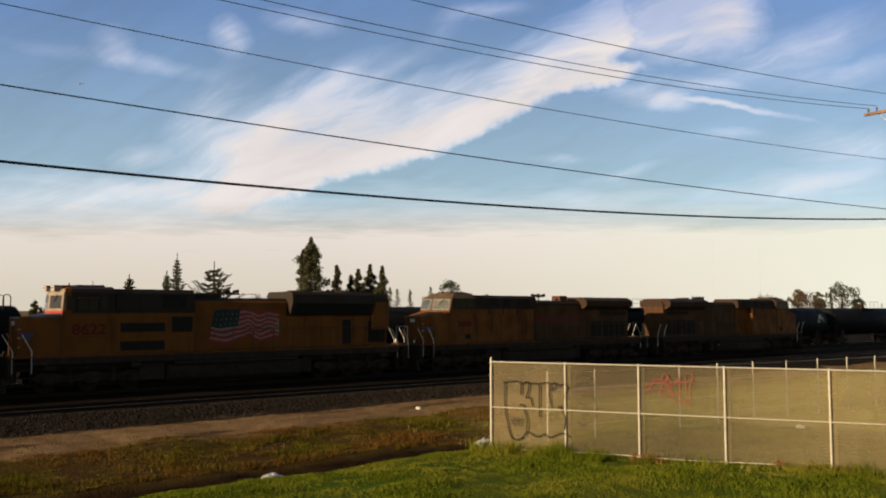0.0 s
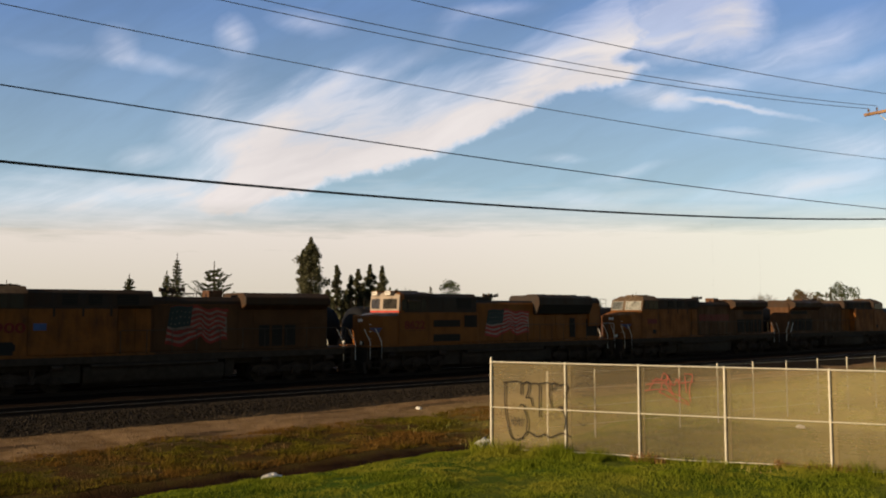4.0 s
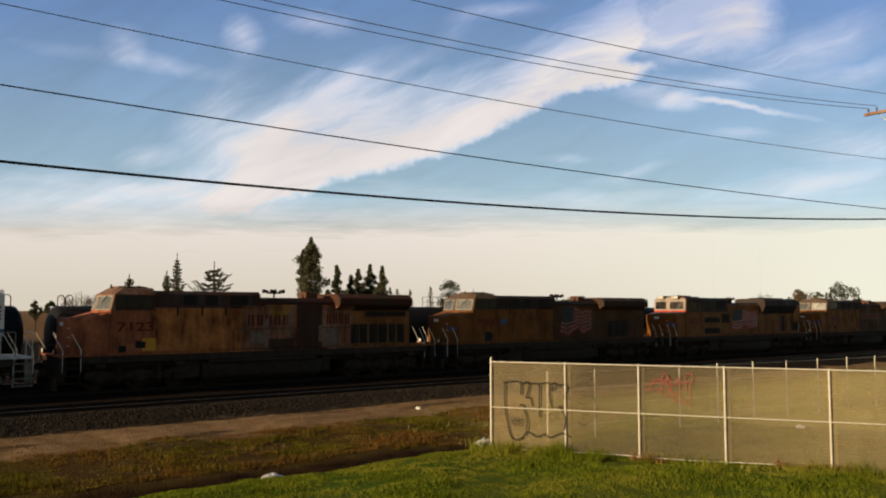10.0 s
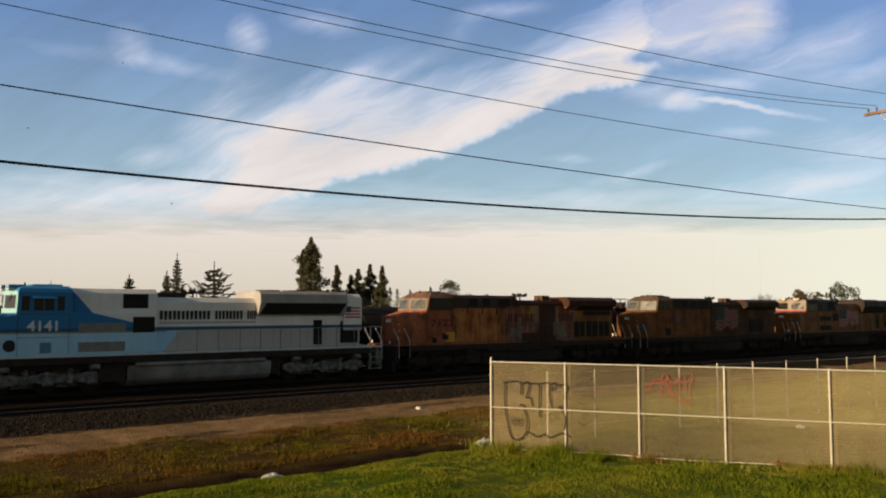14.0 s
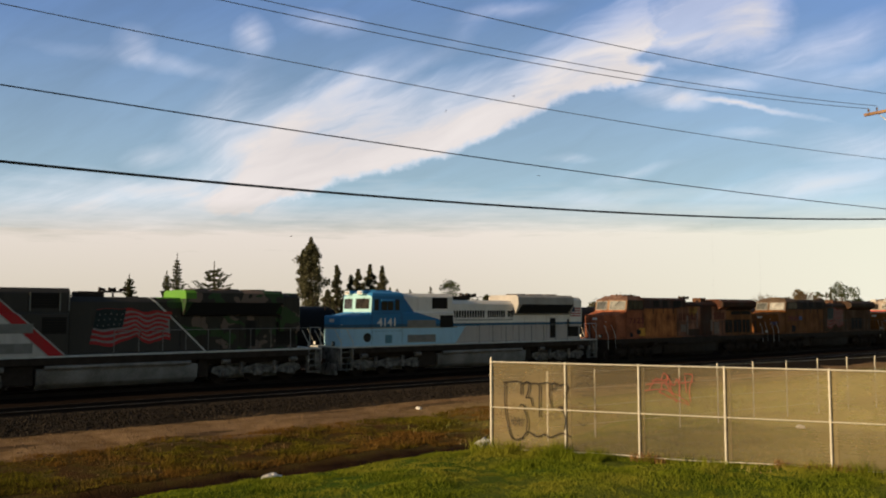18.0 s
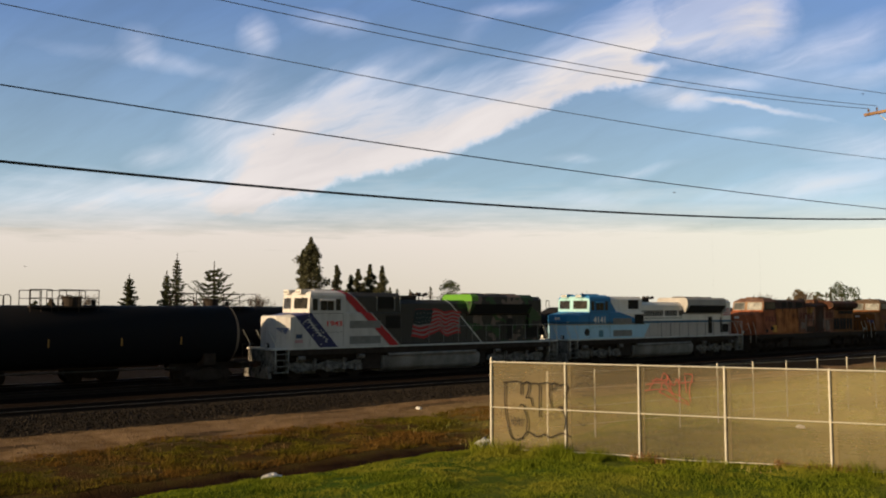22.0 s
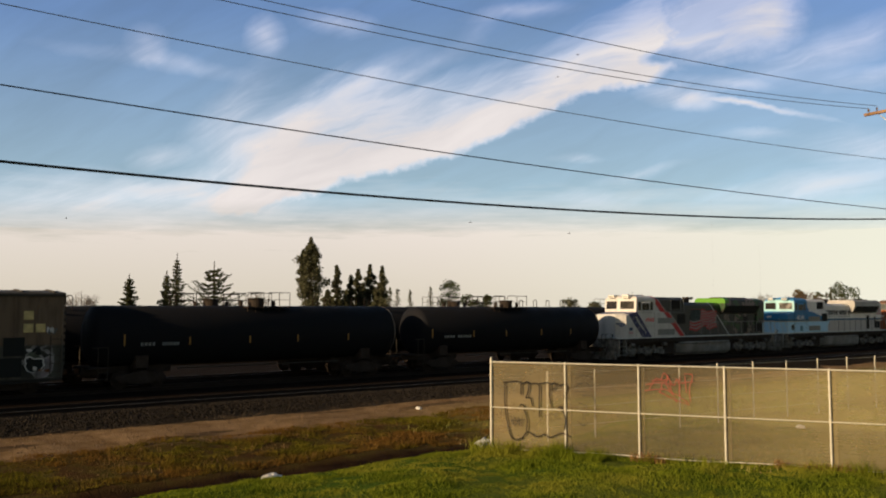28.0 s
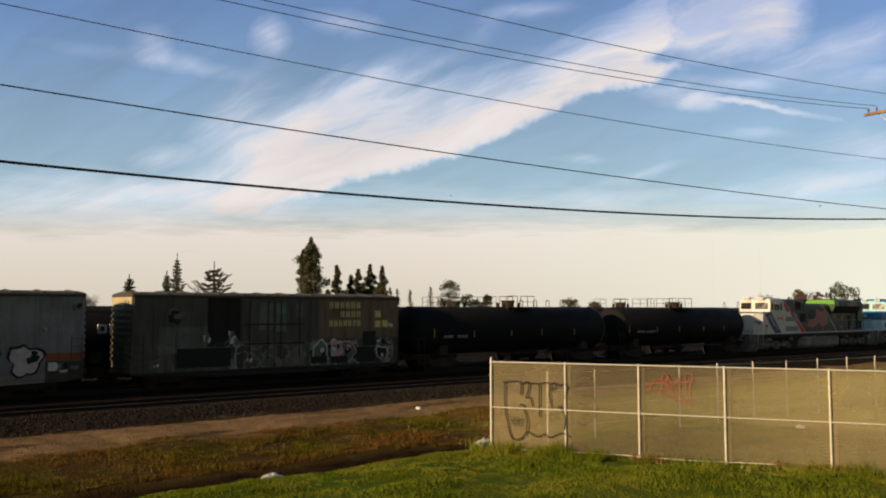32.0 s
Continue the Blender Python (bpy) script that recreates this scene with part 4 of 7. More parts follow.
def running_gear(lo, tank_mat, truck_mat, sill_mat, xt, turning, fuel):
    bm = bmesh.new()
    box(bm, -9.9, 11.4, -1.05, 1.05, 1.02, 1.45)
    part("underframe", bm, STEEL_DARK, lo)
    bm = bmesh.new()
    box(bm, -9.98, 11.48, -1.52, 1.52, 1.62, 1.70, 0.01)
    part("walkway", bm, sill_mat, lo)
    for y in (-1.52, 1.46):
        bm = bmesh.new()
        box(bm, -8.95, 10.7, y, y + 0.06, 1.30, 1.62, 0.008)
        part("side_sill", bm, STEEL_DARK, lo)
    x0, x1 = fuel
    bm = bmesh.new()
    prism_x(bm, [(-1.42, 1.12), (-1.46, 0.95), (-1.40, 0.45), (-1.05, 0.20), (1.05, 0.20), (1.40, 0.45), (1.46, 0.95), (1.42, 1.12)], x0, x1, 0.03)
    tank = part("fuel_tank", bm, tank_mat, lo, smooth=True)
    bm = bmesh.new()
    for y in (-1.5, 1.44):
        rod(bm, (x0 + 0.3, y, 1.18), (x1 - 0.4, y, 1.18), 0.10, 10)
    part("air_reservoir", bm, tank_mat, tank, smooth=True)
    # plain boxes, where underfloor gear hangs, added to block light beside the tank
    for xa, xb in ((x0 - 1.35, x0 - 0.08), (x1 + 0.08, x1 + 0.6)):
        bm = bmesh.new()
        box(bm, xa, xb, -1.30, 1.30, 0.42, 1.28, 0.03)
        part("equipment_box", bm, STEEL_DARK, lo)
    for x in (-xt + 0.72, xt + 0.75):
        loco_truck(lo, x, truck_mat, turning)
    for sg, e in ((-1, -9.8), (1, 11.3)):
        bm = bmesh.new()
        box(bm, e - 0.14, e + 0.14, -1.4, 1.4, 0.55, 1.62, 0.02)
        part("pilot", bm, truck_mat, lo)
        bm = bmesh.new()
        box(bm, min(e, e + sg * 0.45), max(e, e + sg * 0.45), -0.10, 0.10, 0.76, 1.0, 0.03)
        box(bm, min(e + sg * 0.36, e + sg * 0.6), max(e + sg * 0.36, e + sg * 0.6), -0.18, 0.16, 0.70, 1.04, 0.04)
        part("coupler", bm, RUST, lo)
        for y in (-0.55, 0.5):
            bm = bmesh.new()
            rod(bm, (e + sg * 0.12, y, 1.15), (e + sg * 0.34, y, 0.72), 0.03)
            rod(bm, (e + sg * 0.34, y, 0.72), (e + sg * 0.45, y, 0.45), 0.03)
            part("air_hose", bm, STEEL_DARK, lo)
    bm = bmesh.new()
    prism_x(bm, [(-1.45, 0.15), (0, 0.12), (1.45, 0.15), (1.3, 0.75), (-1.3, 0.75)], -10.16, -9.98)
    part("snow_plow", bm, truck_mat, lo)


def loft(bm, rings, cap=True):
    """Joins equal rings of points into a closed skin."""
    vs = [[bm.verts.new(p) for p in r] for r in rings]
    for a, b in zip(vs, vs[1:]):
        for i in range(len(a)):
            j = (i + 1) % len(a)
            bm.faces.new((a[i], a[j], b[j], b[i]))
    if cap:
        bm.faces.new(vs[0][::-1])
        bm.faces.new(vs[-1])
    return bm


def slab(bm, quad, push):
    """A thin plate on four corners, thickened along push."""
    push = Vector(push)
    return loft(bm, [[Vector(p) for p in quad], [Vector(p) + push for p in quad]])


CORNER, FRONT, CHEEK = (-8.93, -1.47), (-9.48, -0.86), Vector((-0.55, 0.61, 0)).normalized()


def nose_and_cab(lo, body, xb, slices, vee, pane_z, front_z, pane, frame_mat, boards=True):
    """A nose with cut-back corners and a cab whose front is slightly pointed.
    slices: (height, half width, front edge at the side) from the floor up."""
    def plan(zf, zc):
        return [(slices[0][2], 1.47, zc), (CORNER[0], 1.47, zf - 0.04), (FRONT[0], 0.86, zf), (FRONT[0], -0.86, zf), (CORNER[0], -1.47, zf - 0.04), (slices[0][2], -1.47, zc)]
    bm = bmesh.new()
    loft(bm, [[(x, y, 1.70) for x, y, z in plan(0, 0)], plan(front_z - 0.07, slices[1][0] - 0.07), [(x + (0.07 if x < -8 else 0), y * 0.95, z) for x, y, z in plan(front_z, slices[1][0])]])
    nose = part("nose", bm, body, lo)
    bm = bmesh.new()
    loft(bm, [[(xb, w, z), (f, w, z), (f - vee, 0, z), (f, -w, z), (xb, -w, z)] for z, w, f in slices])
    cab = part("cab", bm, body, lo)
    top = slices[-1][0]

    def face(y, z, out):
        for (z0, w0, f0), (z1, w1, f1) in zip(slices, slices[1:]):
            if z0 <= z <= z1:
                k = (z - z0) / (z1 - z0)
                return (f0 + (f1 - f0) * k - vee * (1 - abs(y) / (w0 + (w1 - w0) * k)) - out, y, z)

    za, zb = pane_z
    for y0, y1 in ((-1.38, -0.12), (0.12, 1.38)):
        bm = bmesh.new()
        slab(bm, [face(y0, za - 0.05, 0.012), face(y1, za - 0.05, 0.012), face(y1, zb + 0.05, 0.012), face(y0, zb + 0.05, 0.012)], (0.05, 0, 0))
        fr = part("windscreen_frame", bm, frame_mat, cab)
        bm = bmesh.new()
        i = 0.06
        slab(bm, [face(y0 + i, za, 0.022), face(y1 - i, za, 0.022), face(y1 - i, zb, 0.022), face(y0 + i, zb, 0.022)], (0.05, 0, 0))
        glass = part("windscreen", bm, pane, fr)
        bm = bmesh.new()
        ym = (y0 + y1) / 2
        rod(bm, face(ym - 0.2, zb + 0.06, 0.05), face(ym + 0.12, (za + zb) / 2, 0.05), 0.014, 5)
        part("wiper", bm, STEEL_DARK, fr)
    if boards:
        for y in (-0.98, 0.38):
            bm = bmesh.new()
            box(bm, slices[2][2] - vee - 0.06, slices[2][2] + 0.42, y, y + 0.60, top - 0.20, top + 0.05, 0.02)
            board = part("number_board", bm, body, cab)
            bm = bmesh.new()
            x = slices[2][2] - vee - 0.064
            box(bm, x, x + 0.008, y + 0.04, y + 0.56, top - 0.17, top + 0.02)
            face_plate = part("board_face", bm, LENS, board)
            bm = bmesh.new()
            for k in range(4):
                box(bm, x - 0.004, x + 0.002, y + 0.09 + 0.115 * k, y + 0.15 + 0.115 * k, top - 0.13, top - 0.02)
            part("board_figures", bm, INK, board)
    bm = bmesh.new()
    prism_x(bm, [(-0.62, top - 0.03), (-0.5, top + 0.09), (0.5, top + 0.09), (0.62, top - 0.03)], xb - 1.45, xb - 0.2)
    part("air_conditioner", bm, body, cab)
    bm = bmesh.new()
    rod(bm, (xb - 1.75, -0.35, top - 0.02), (xb - 1.75, -0.35, top + 0.16), 0.06, 8, 0.03)
    part("antenna_dome", bm, STEEL_DARK, cab)
    bm = bmesh.new()
    rod(bm, (xb - 0.5, 0.3, top + 0.05), (xb - 0.5, 0.3, top + 0.30), 0.015)
    part("antenna", bm, STEEL_DARK, cab)
    for y in (-0.95, 0.95):
        bm = bmesh.new()
        rod(bm, (-10.06, y, 1.86), (-9.94, y, 1.86), 0.13, 12)
        ditch = part("ditch_light", bm, STEEL_DARK, lo)
        bm = bmesh.new()
        rod(bm, (-10.075, y, 1.86), (-10.06, y, 1.86), 0.10, 12)
        part("lens", bm, LENS, ditch)
    for y in (-0.12, 0.12):
        bm = bmesh.new()
        rod(bm, (FRONT[0] - 0.05, y, front_z - 0.30), (FRONT[0] + 0.02, y, front_z - 0.30), 0.10, 12)
        part("headlight", bm, LENS, nose)
    bm = bmesh.new()
    box(bm, FRONT[0] - 0.03, FRONT[0] + 0.01, 0.10, 0.72, 1.75, 3.0, 0.01)
    part("nose_door", bm, body, nose)
    for z in (2.1, 2.5, 2.9):
        bm = bmesh.new()
        p = Vector((CORNER[0], CORNER[1], z)) + CHEEK * 0.66 + Vector((-0.74, -0.66, 0)) * 0.05
        rod(bm, p, p + CHEEK * 0.12, 0.016, 5)
        part("grab_iron", bm, RAIL_WHITE, nose)
    return nose, cab


def cheek_wings(nose, material, z):
    """A winged stripe emblem painted on the cut-back nose corner."""
    out = Vector((-0.61, -0.55, 0)).normalized()
    bm = bmesh.new()
    for k, (u0, u1) in enumerate(((0.02, 0.80), (0.08, 0.70), (0.14, 0.56), (0.20, 0.42))):
        zz = z - 0.085 * k
        base = Vector((CORNER[0], CORNER[1], 0)) + out * 0.014
        slab(bm, [base + CHEEK * u0 + Vector((0, 0, zz)), base + CHEEK * u1 + Vector((0, 0, zz)), base + CHEEK * (u1 - 0.05) + Vector((0, 0, zz - 0.06)), base + CHEEK * (u0 + 0.05) + Vector((0, 0, zz - 0.06))], -out * 0.012)
    part("wing_emblem", bm, material, nose)


EMD_CAB = [(1.70, 1.5, -7.82), (3.60, 1.5, -7.82), (4.54, 1.5, -7.76), (4.70, 1.40, -7.66), (4.82, 1.02, -7.45)]
GE_CAB = [(1.70, 1.5, -7.76), (3.68, 1.5, -7.76), (4.47, 1.5, -7.58), (4.80, 1.06, -7.08)]

def side_doors(lo, body, x0, x1, n, z0, z1, half):
    w = (x1 - x0) / n
    for i in range(n):
        for y in (-half - 0.025, half):
            bm = bmesh.new()
            box(bm, x0 + i * w + 0.025, x0 + (i + 1) * w - 0.025, y, y + 0.025, z0, z1, 0.008)
            box(bm, x0 + i * w + 0.1, x0 + i * w + 0.16, y - 0.015 if y < 0 else y + 0.02, y + 0.01 if y < 0 else y + 0.04, z0 + 0.7, z0 + 0.95)
            part("hood_door", bm, body, lo)


def grille(parent, x0, x1, z0, z1, y, material=BLACK, n=0):
    bm = bmesh.new()
    box(bm, x0, x1, y - 0.012, y + 0.02, z0, z1)
    g = part("grille", bm, material, parent)
    k = n or max(3, int((z1 - z0) / 0.11))
    bm = bmesh.new()
    for i in range(k):
        z = z0 + (z1 - z0) * (i + 0.5) / k
        box(bm, x0 + 0.02, x1 - 0.02, y - 0.03, y - 0.012, z - 0.018, z + 0.010)
    part("grille_slats", bm, STEEL_DARK if material is BLACK else material, g)


def emd(s0, body, label, number, num_mat, tank_mat, truck_mat, sill_mat, rail_mat, turning=False, wing_mat=None, vent_mat=BLACK, figures=(-6.63, 2.64, 0.46, 1.5), front_mat=None):
    """A long diesel with flared radiators; its short nose points along -x."""
    front_mat = front_mat or body
    lo = thing("locomotive", track_pose(s0), label, "locomotive", "locomotives of the train")
    MOVERS.append((lo, s0))
    running_gear(lo, tank_mat, truck_mat, sill_mat, 7.1, turning, (-2.9, 4.5))
    nose, cab = nose_and_cab(lo, body, -5.5, EMD_CAB, 0.24, (3.82, 4.40), 3.44, WINDSCREEN_DARK, front_mat)
    windows(cab, [(-7.62, -7.30, 3.72, 4.36), (-7.12, -6.72, 3.72, 4.24), (-6.68, -6.28, 3.72, 4.24), (-6.14, -5.84, 3.72, 4.36)], -1.5, body)
    bm = bmesh.new()
    prism_x(bm, [(-1.50, 4.36), (-1.66, 4.28), (-1.66, 4.25), (-1.50, 4.30)], -7.18, -6.22)
    part("sun_shade", bm, body, cab)
    for x0, x1, z0, z1 in ((-7.74, -5.62, 3.545, 3.56), (-7.74, -5.62, 2.52, 2.535), (-5.645, -5.63, 1.75, 3.5), (-7.76, -7.745, 1.75, 3.5)):
        bm = bmesh.new()
        box(bm, x0, x1, -1.504, -1.495, z0, z1)
        part("panel_seam", bm, STEEL_DARK, cab)
    windows(cab, [(-7.0, -6.0, 3.70, 4.30)], 1.52)
    bm = bmesh.new()
    box(bm, -5.6, -1.6, -1.46, 1.30, 1.70, 3.60, 0.04)
    cabinet = part("inverter_cabinet", bm, body, lo)
    grille(cabinet, -5.2, -3.1, 2.72, 3.14, -1.46, vent_mat)
    grille(cabinet, -5.2, -3.1, 1.84, 2.28, -1.46, vent_mat)
    bm = bmesh.new()
    prism_x(bm, [(-1.18, 3.55), (-1.18, 4.52), (-0.95, 4.74), (0.95, 4.74), (1.18, 4.52), (1.18, 3.55)], -5.6, -1.5, 0.02)
    part("upper_hood", bm, body, lo)
    grille(lo, -3.15, -1.95, 3.82, 4.50, -1.18)
    for x0, x1 in ((-5.35, -4.35), (-4.25, -3.3)):
        bm = bmesh.new()
        box(bm, x0, x1, -1.205, -1.18, 3.75, 4.46, 0.01)
        part("hood_panel", bm, body, lo)
    grille(lo, -2.75, -1.72, 2.68, 3.42, -1.46)
    bm = bmesh.new()
    prism_x(bm, [(-0.97, 1.70), (-0.97, 4.12), (-0.72, 4.36), (0.72, 4.36), (0.97, 4.12), (0.97, 1.70)], -1.6, 10.3, 0.02)
    hood = part("long_hood", bm, body, lo)
    side_doors(lo, body, -1.5, 9.0, 10, 1.78, 3.42, 0.97)
    bm = bmesh.new()
    prism_x(bm, [(-0.96, 3.42), (-1.22, 3.5), (-1.50, 4.12), (-1.47, 4.58), (-1.26, 4.74), (1.26, 4.74), (1.47, 4.58), (1.50, 4.12), (1.22, 3.5), (0.96, 3.42)], 3.8, 9.15, 0.02)
    wing = part("radiator_housing", bm, wing_mat or body, lo)
    for y in (-1, 1):
        bm = bmesh.new()
        p = [(3.90, -1.215, 3.515), (8.80, -1.215, 3.515), (9.10, -1.495, 4.11), (4.16, -1.495, 4.11)]
        vs = [bm.verts.new((px, y * (py - 0.012) * -1 if y > 0 else py - 0.012, pz - 0.006)) for px, py, pz in p]
        bm.faces.new(vs)
        ws = [bm.verts.new((v.co.x, v.co.y + 0.03 * (1 if v.co.y < 0 else -1), v.co.z + 0.02)) for v in vs]
        bm.faces.new(ws[::-1])
        for i in range(4):
            bm.faces.new((vs[i], ws[i], ws[(i + 1) % 4], vs[(i + 1) % 4]))
        part("radiator_intake", bm, BLACK, wing)
    for x in (5.0, 6.6, 8.1):
        bm = bmesh.new()
        rod(bm, (x, 0, 4.73), (x, 0, 4.82), 0.66, 20)
        part("radiator_fan", bm, STEEL_DARK, wing)
    bm = bmesh.new()
    prism_x(bm, [(-1.12, 2.6), (-1.12, 4.40), (-0.85, 4.64), (0.85, 4.64), (1.12, 4.40), (1.12, 2.6)], 9.15, 10.35, 0.03)
    part("rear_hood", bm, body, lo)
    grille(lo, 9.0, 10.15, 1.90, 3.12, -0.98)
    grille(lo, 7.25, 7.8, 1.85, 3.20, -0.99)
    bm = bmesh.new()
    rod(bm, (11.44, -1.46, 1.70), (11.44, -1.46, 2.78), 0.022)
    rod(bm, (11.44, -1.46, 2.78), (11.44, -0.35, 2.78), 0.022)
    rod(bm, (11.44, -0.35, 1.70), (11.44, -0.35, 2.78), 0.022)
    part("end_rail", bm, RAIL_WHITE, lo)
    bm = bmesh.new()
    box(bm, -1.0, 0.2, -0.55, 0.55, 4.34, 4.62, 0.05)
    part("exhaust_silencer", bm, STEEL_DARK, lo)
    horn(lo, 0.75, 4.36)
    handrail(lo, 0.4, 10.75, -1.48, rail_mat, 10)
    handrail(lo, -1.2, 10.6, 1.48, rail_mat, 11)
    for x in (-9.42, 11.08):
        steps_block(lo, x, -1.5, RAIL_GREY if truck_mat is TRUCK_GREY else truck_mat, RAIL_WHITE)
        steps_block(lo, x, 1.22, truck_mat, rail_mat)
    lettering("road_number", number, figures[0], figures[1], figures[2], -1.505, num_mat, cab, figures[3], "painted road number")
    return lo, nose, cab, hood, wing


def ge(s0, body, label, number, num_mat, rail_mat, louvre=True):
    """A long diesel with a full-height cabinet behind the cab and overhanging radiators at the tail."""
    lo = thing("locomotive", track_pose(s0), label, "locomotive", "locomotives of the train")
    MOVERS.append((lo, s0))
    running_gear(lo, STEEL_DARK, TRUCK_DARK, body, 7.0, False, (-3.2, 3.6))
    nose, cab = nose_and_cab(lo, body, -5.65, GE_CAB, 0.32, (3.80, 4.36), 3.40, WINDSCREEN, RAIL_GREY, False)
    windows(cab, [(-7.42, -7.08, 3.84, 4.40), (-6.98, -6.46, 3.84, 4.40), (-6.36, -5.84, 3.84, 4.40)], -1.5, STEEL_DARK)
    windows(cab, [(-7.0, -6.1, 3.86, 4.42)], 1.52)
    for x0, x1, h in ((-6.98, -6.84, 0.10), (-6.70, -6.42, 0.07), (-6.30, -6.18, 0.12), (-6.05, -5.80, 0.06)):
        bm = bmesh.new()
        box(bm, x0, x1, -0.86, -0.62, 4.79, 4.79 + h, 0.02)
        part("roof_equipment", bm, STEEL_DARK, cab)
    bm = bmesh.new()
    box(bm, -5.8, -1.75, -1.46, 1.46, 1.70, 3.92, 0.04)
    aux = part("equipment_cabinet", bm, body, lo)
    bm = bmesh.new()
    prism_x(bm, [(-1.24, 3.9), (-1.20, 4.52), (-1.0, 4.68), (1.0, 4.68), (1.20, 4.52), (1.24, 3.9)], -5.8, 0.0, 0.02)
    up = part("upper_cabinet", bm, body, lo)
    for x0, x1 in ((-4.15, -3.5), (-3.0, -2.4), (-1.7, -0.7)):
        grille(up, x0, x1, 3.98, 4.46, -1.23)
    for x0, x1, z0, z1 in ((-5.6, -4.4, 2.32, 3.80), (-4.3, -3.1, 2.32, 3.80), (-3.0, -1.85, 2.32, 3.80), (-5.6, -3.7, 1.76, 2.24), (-3.6, -1.85, 1.76, 2.24)):
        bm = bmesh.new()
        box(bm, x0, x1, -1.478, -1.46, z0, z1, 0.006)
        part("cabinet_door", bm, body, aux)
    for x in (-4.55, -3.3, -2.05):
        bm = bmesh.new()
        box(bm, x - 0.05, x + 0.05, -1.49, -1.46, 3.45, 3.96)
        part("drain_pipe", bm, STEEL_DARK, aux)
    bm = bmesh.new()
    box(bm, -6.5, -6.1, -1.52, -1.49, 1.95, 2.25)
    part("battery_hatch", bm, BLACK, aux)
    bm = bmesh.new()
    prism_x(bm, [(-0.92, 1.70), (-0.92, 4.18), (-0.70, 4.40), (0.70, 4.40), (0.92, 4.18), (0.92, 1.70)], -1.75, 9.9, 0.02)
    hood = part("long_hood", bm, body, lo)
    side_doors(lo, body, -1.65, 5.4, 8, 1.78, 3.95, 0.92)
    bm = bmesh.new()
    prism_x(bm, [(-0.93, 3.75), (-1.48, 4.02), (-1.50, 4.40), (-1.05, 4.64), (1.05, 4.64), (1.50, 4.40), (1.48, 4.02), (0.93, 3.75)], 4.7, 9.75, 0.03)
    wing = part("radiator_housing", bm, body, lo)
    bm = bmesh.new()
    box(bm, 4.9, 9.5, -1.46, 1.46, 4.0, 4.06)
    part("radiator_screen", bm, BLACK, wing)
    if louvre:
        for x0, x1 in ((5.81, 6.30), (6.38, 6.88), (7.04, 7.57), (7.68, 8.25), (8.42, 8.86), (9.01, 9.51)):
            grille(lo, x0, x1, 1.85, 2.93, -0.93)
        for x0, x1 in ((6.70, 8.08), (8.16, 9.6)):
            grille(lo, x0, x1, 3.36, 3.66, -0.957)
    else:
        for x0, x1 in ((5.75, 6.35), (6.5, 7.1), (7.25, 7.9)):
            grille(lo, x0, x1, 1.85, 2.95, -0.93)
    bm = bmesh.new()
    box(bm, 5.4, 9.7, -0.955, -0.92, 3.0, 3.7, 0.01)
    part("hood_panel", bm, body, lo)
    bm = bmesh.new()
    box(bm, 3.15, 3.9, -0.4, 0.4, 4.38, 4.74, 0.02)
    part("exhaust_stack", bm, RUST, lo)
    horn(lo, 1.4, 4.40)
    handrail(lo, -1.6, 10.75, -1.48, rail_mat, 11)
    handrail(lo, -1.6, 10.6, 1.48, rail_mat, 11)
    for x in (-9.42, 11.0):
        steps_block(lo, x, -1.5, TRUCK_DARK, RAIL_WHITE)
        steps_block(lo, x, 1.22, TRUCK_DARK, RAIL_WHITE)
    if number:
        lettering("road_number", number, -6.58, 2.76, 0.42, -1.505, num_mat, cab, 1.72, "painted road number")
    return lo, nose, cab, hood, wing


def freight_truck(parent, x):
    bm = bmesh.new()
    for y in (-1.12, 0.98):
        prism(bm, [(-1.25, 0.50), (-1.15, 0.66), (-0.55, 0.74), (-0.35, 0.80), (0.35, 0.80), (0.55, 0.74), (1.15, 0.66), (1.25, 0.50), (1.0, 0.36), (0.62, 0.34),
                   (0.4, 0.24), (-0.4, 0.24), (-0.62, 0.34), (-1.0, 0.36)], y, y + 0.14, 0.015)
        for xx in (-0.89, 0.89):
            rod(bm, (xx, y - 0.05, 0.44), (xx, y + 0.19, 0.44), 0.13, 10)
    box(bm, -0.25, 0.25, -1.1, 1.1, 0.42, 0.86, 0.03)
    box(bm, -1.2, 1.2, -0.5, 0.5, 0.30, 0.72, 0.02)
    t = part("truck", bm, TRUCK_DARK, parent)
    t.matrix_basis = pose(x, 0, 0)
    for xx in (-0.89, 0.89):
        same_part("wheelset", CAR_WHEEL, t, xx, 0, 0.44)
    return t


def car_ends(car, half, z=0.88):
    for sg in (-1, 1):
        bm = bmesh.new()
        box(bm, min(sg * (half - 0.3), sg * (half + 0.55)), max(sg * (half - 0.3), sg * (half + 0.55)), -0.12, 0.12, z - 0.12, z + 0.12, 0.02)
        part("coupler", bm, RUST, car)


post_bm = bmesh.new()
rod(post_bm, (0, 0, -0.3), (0, 0, 0.70), 0.02)
RAILING_POST = mesh_of("railing_post", post_bm, STEEL_DARK)


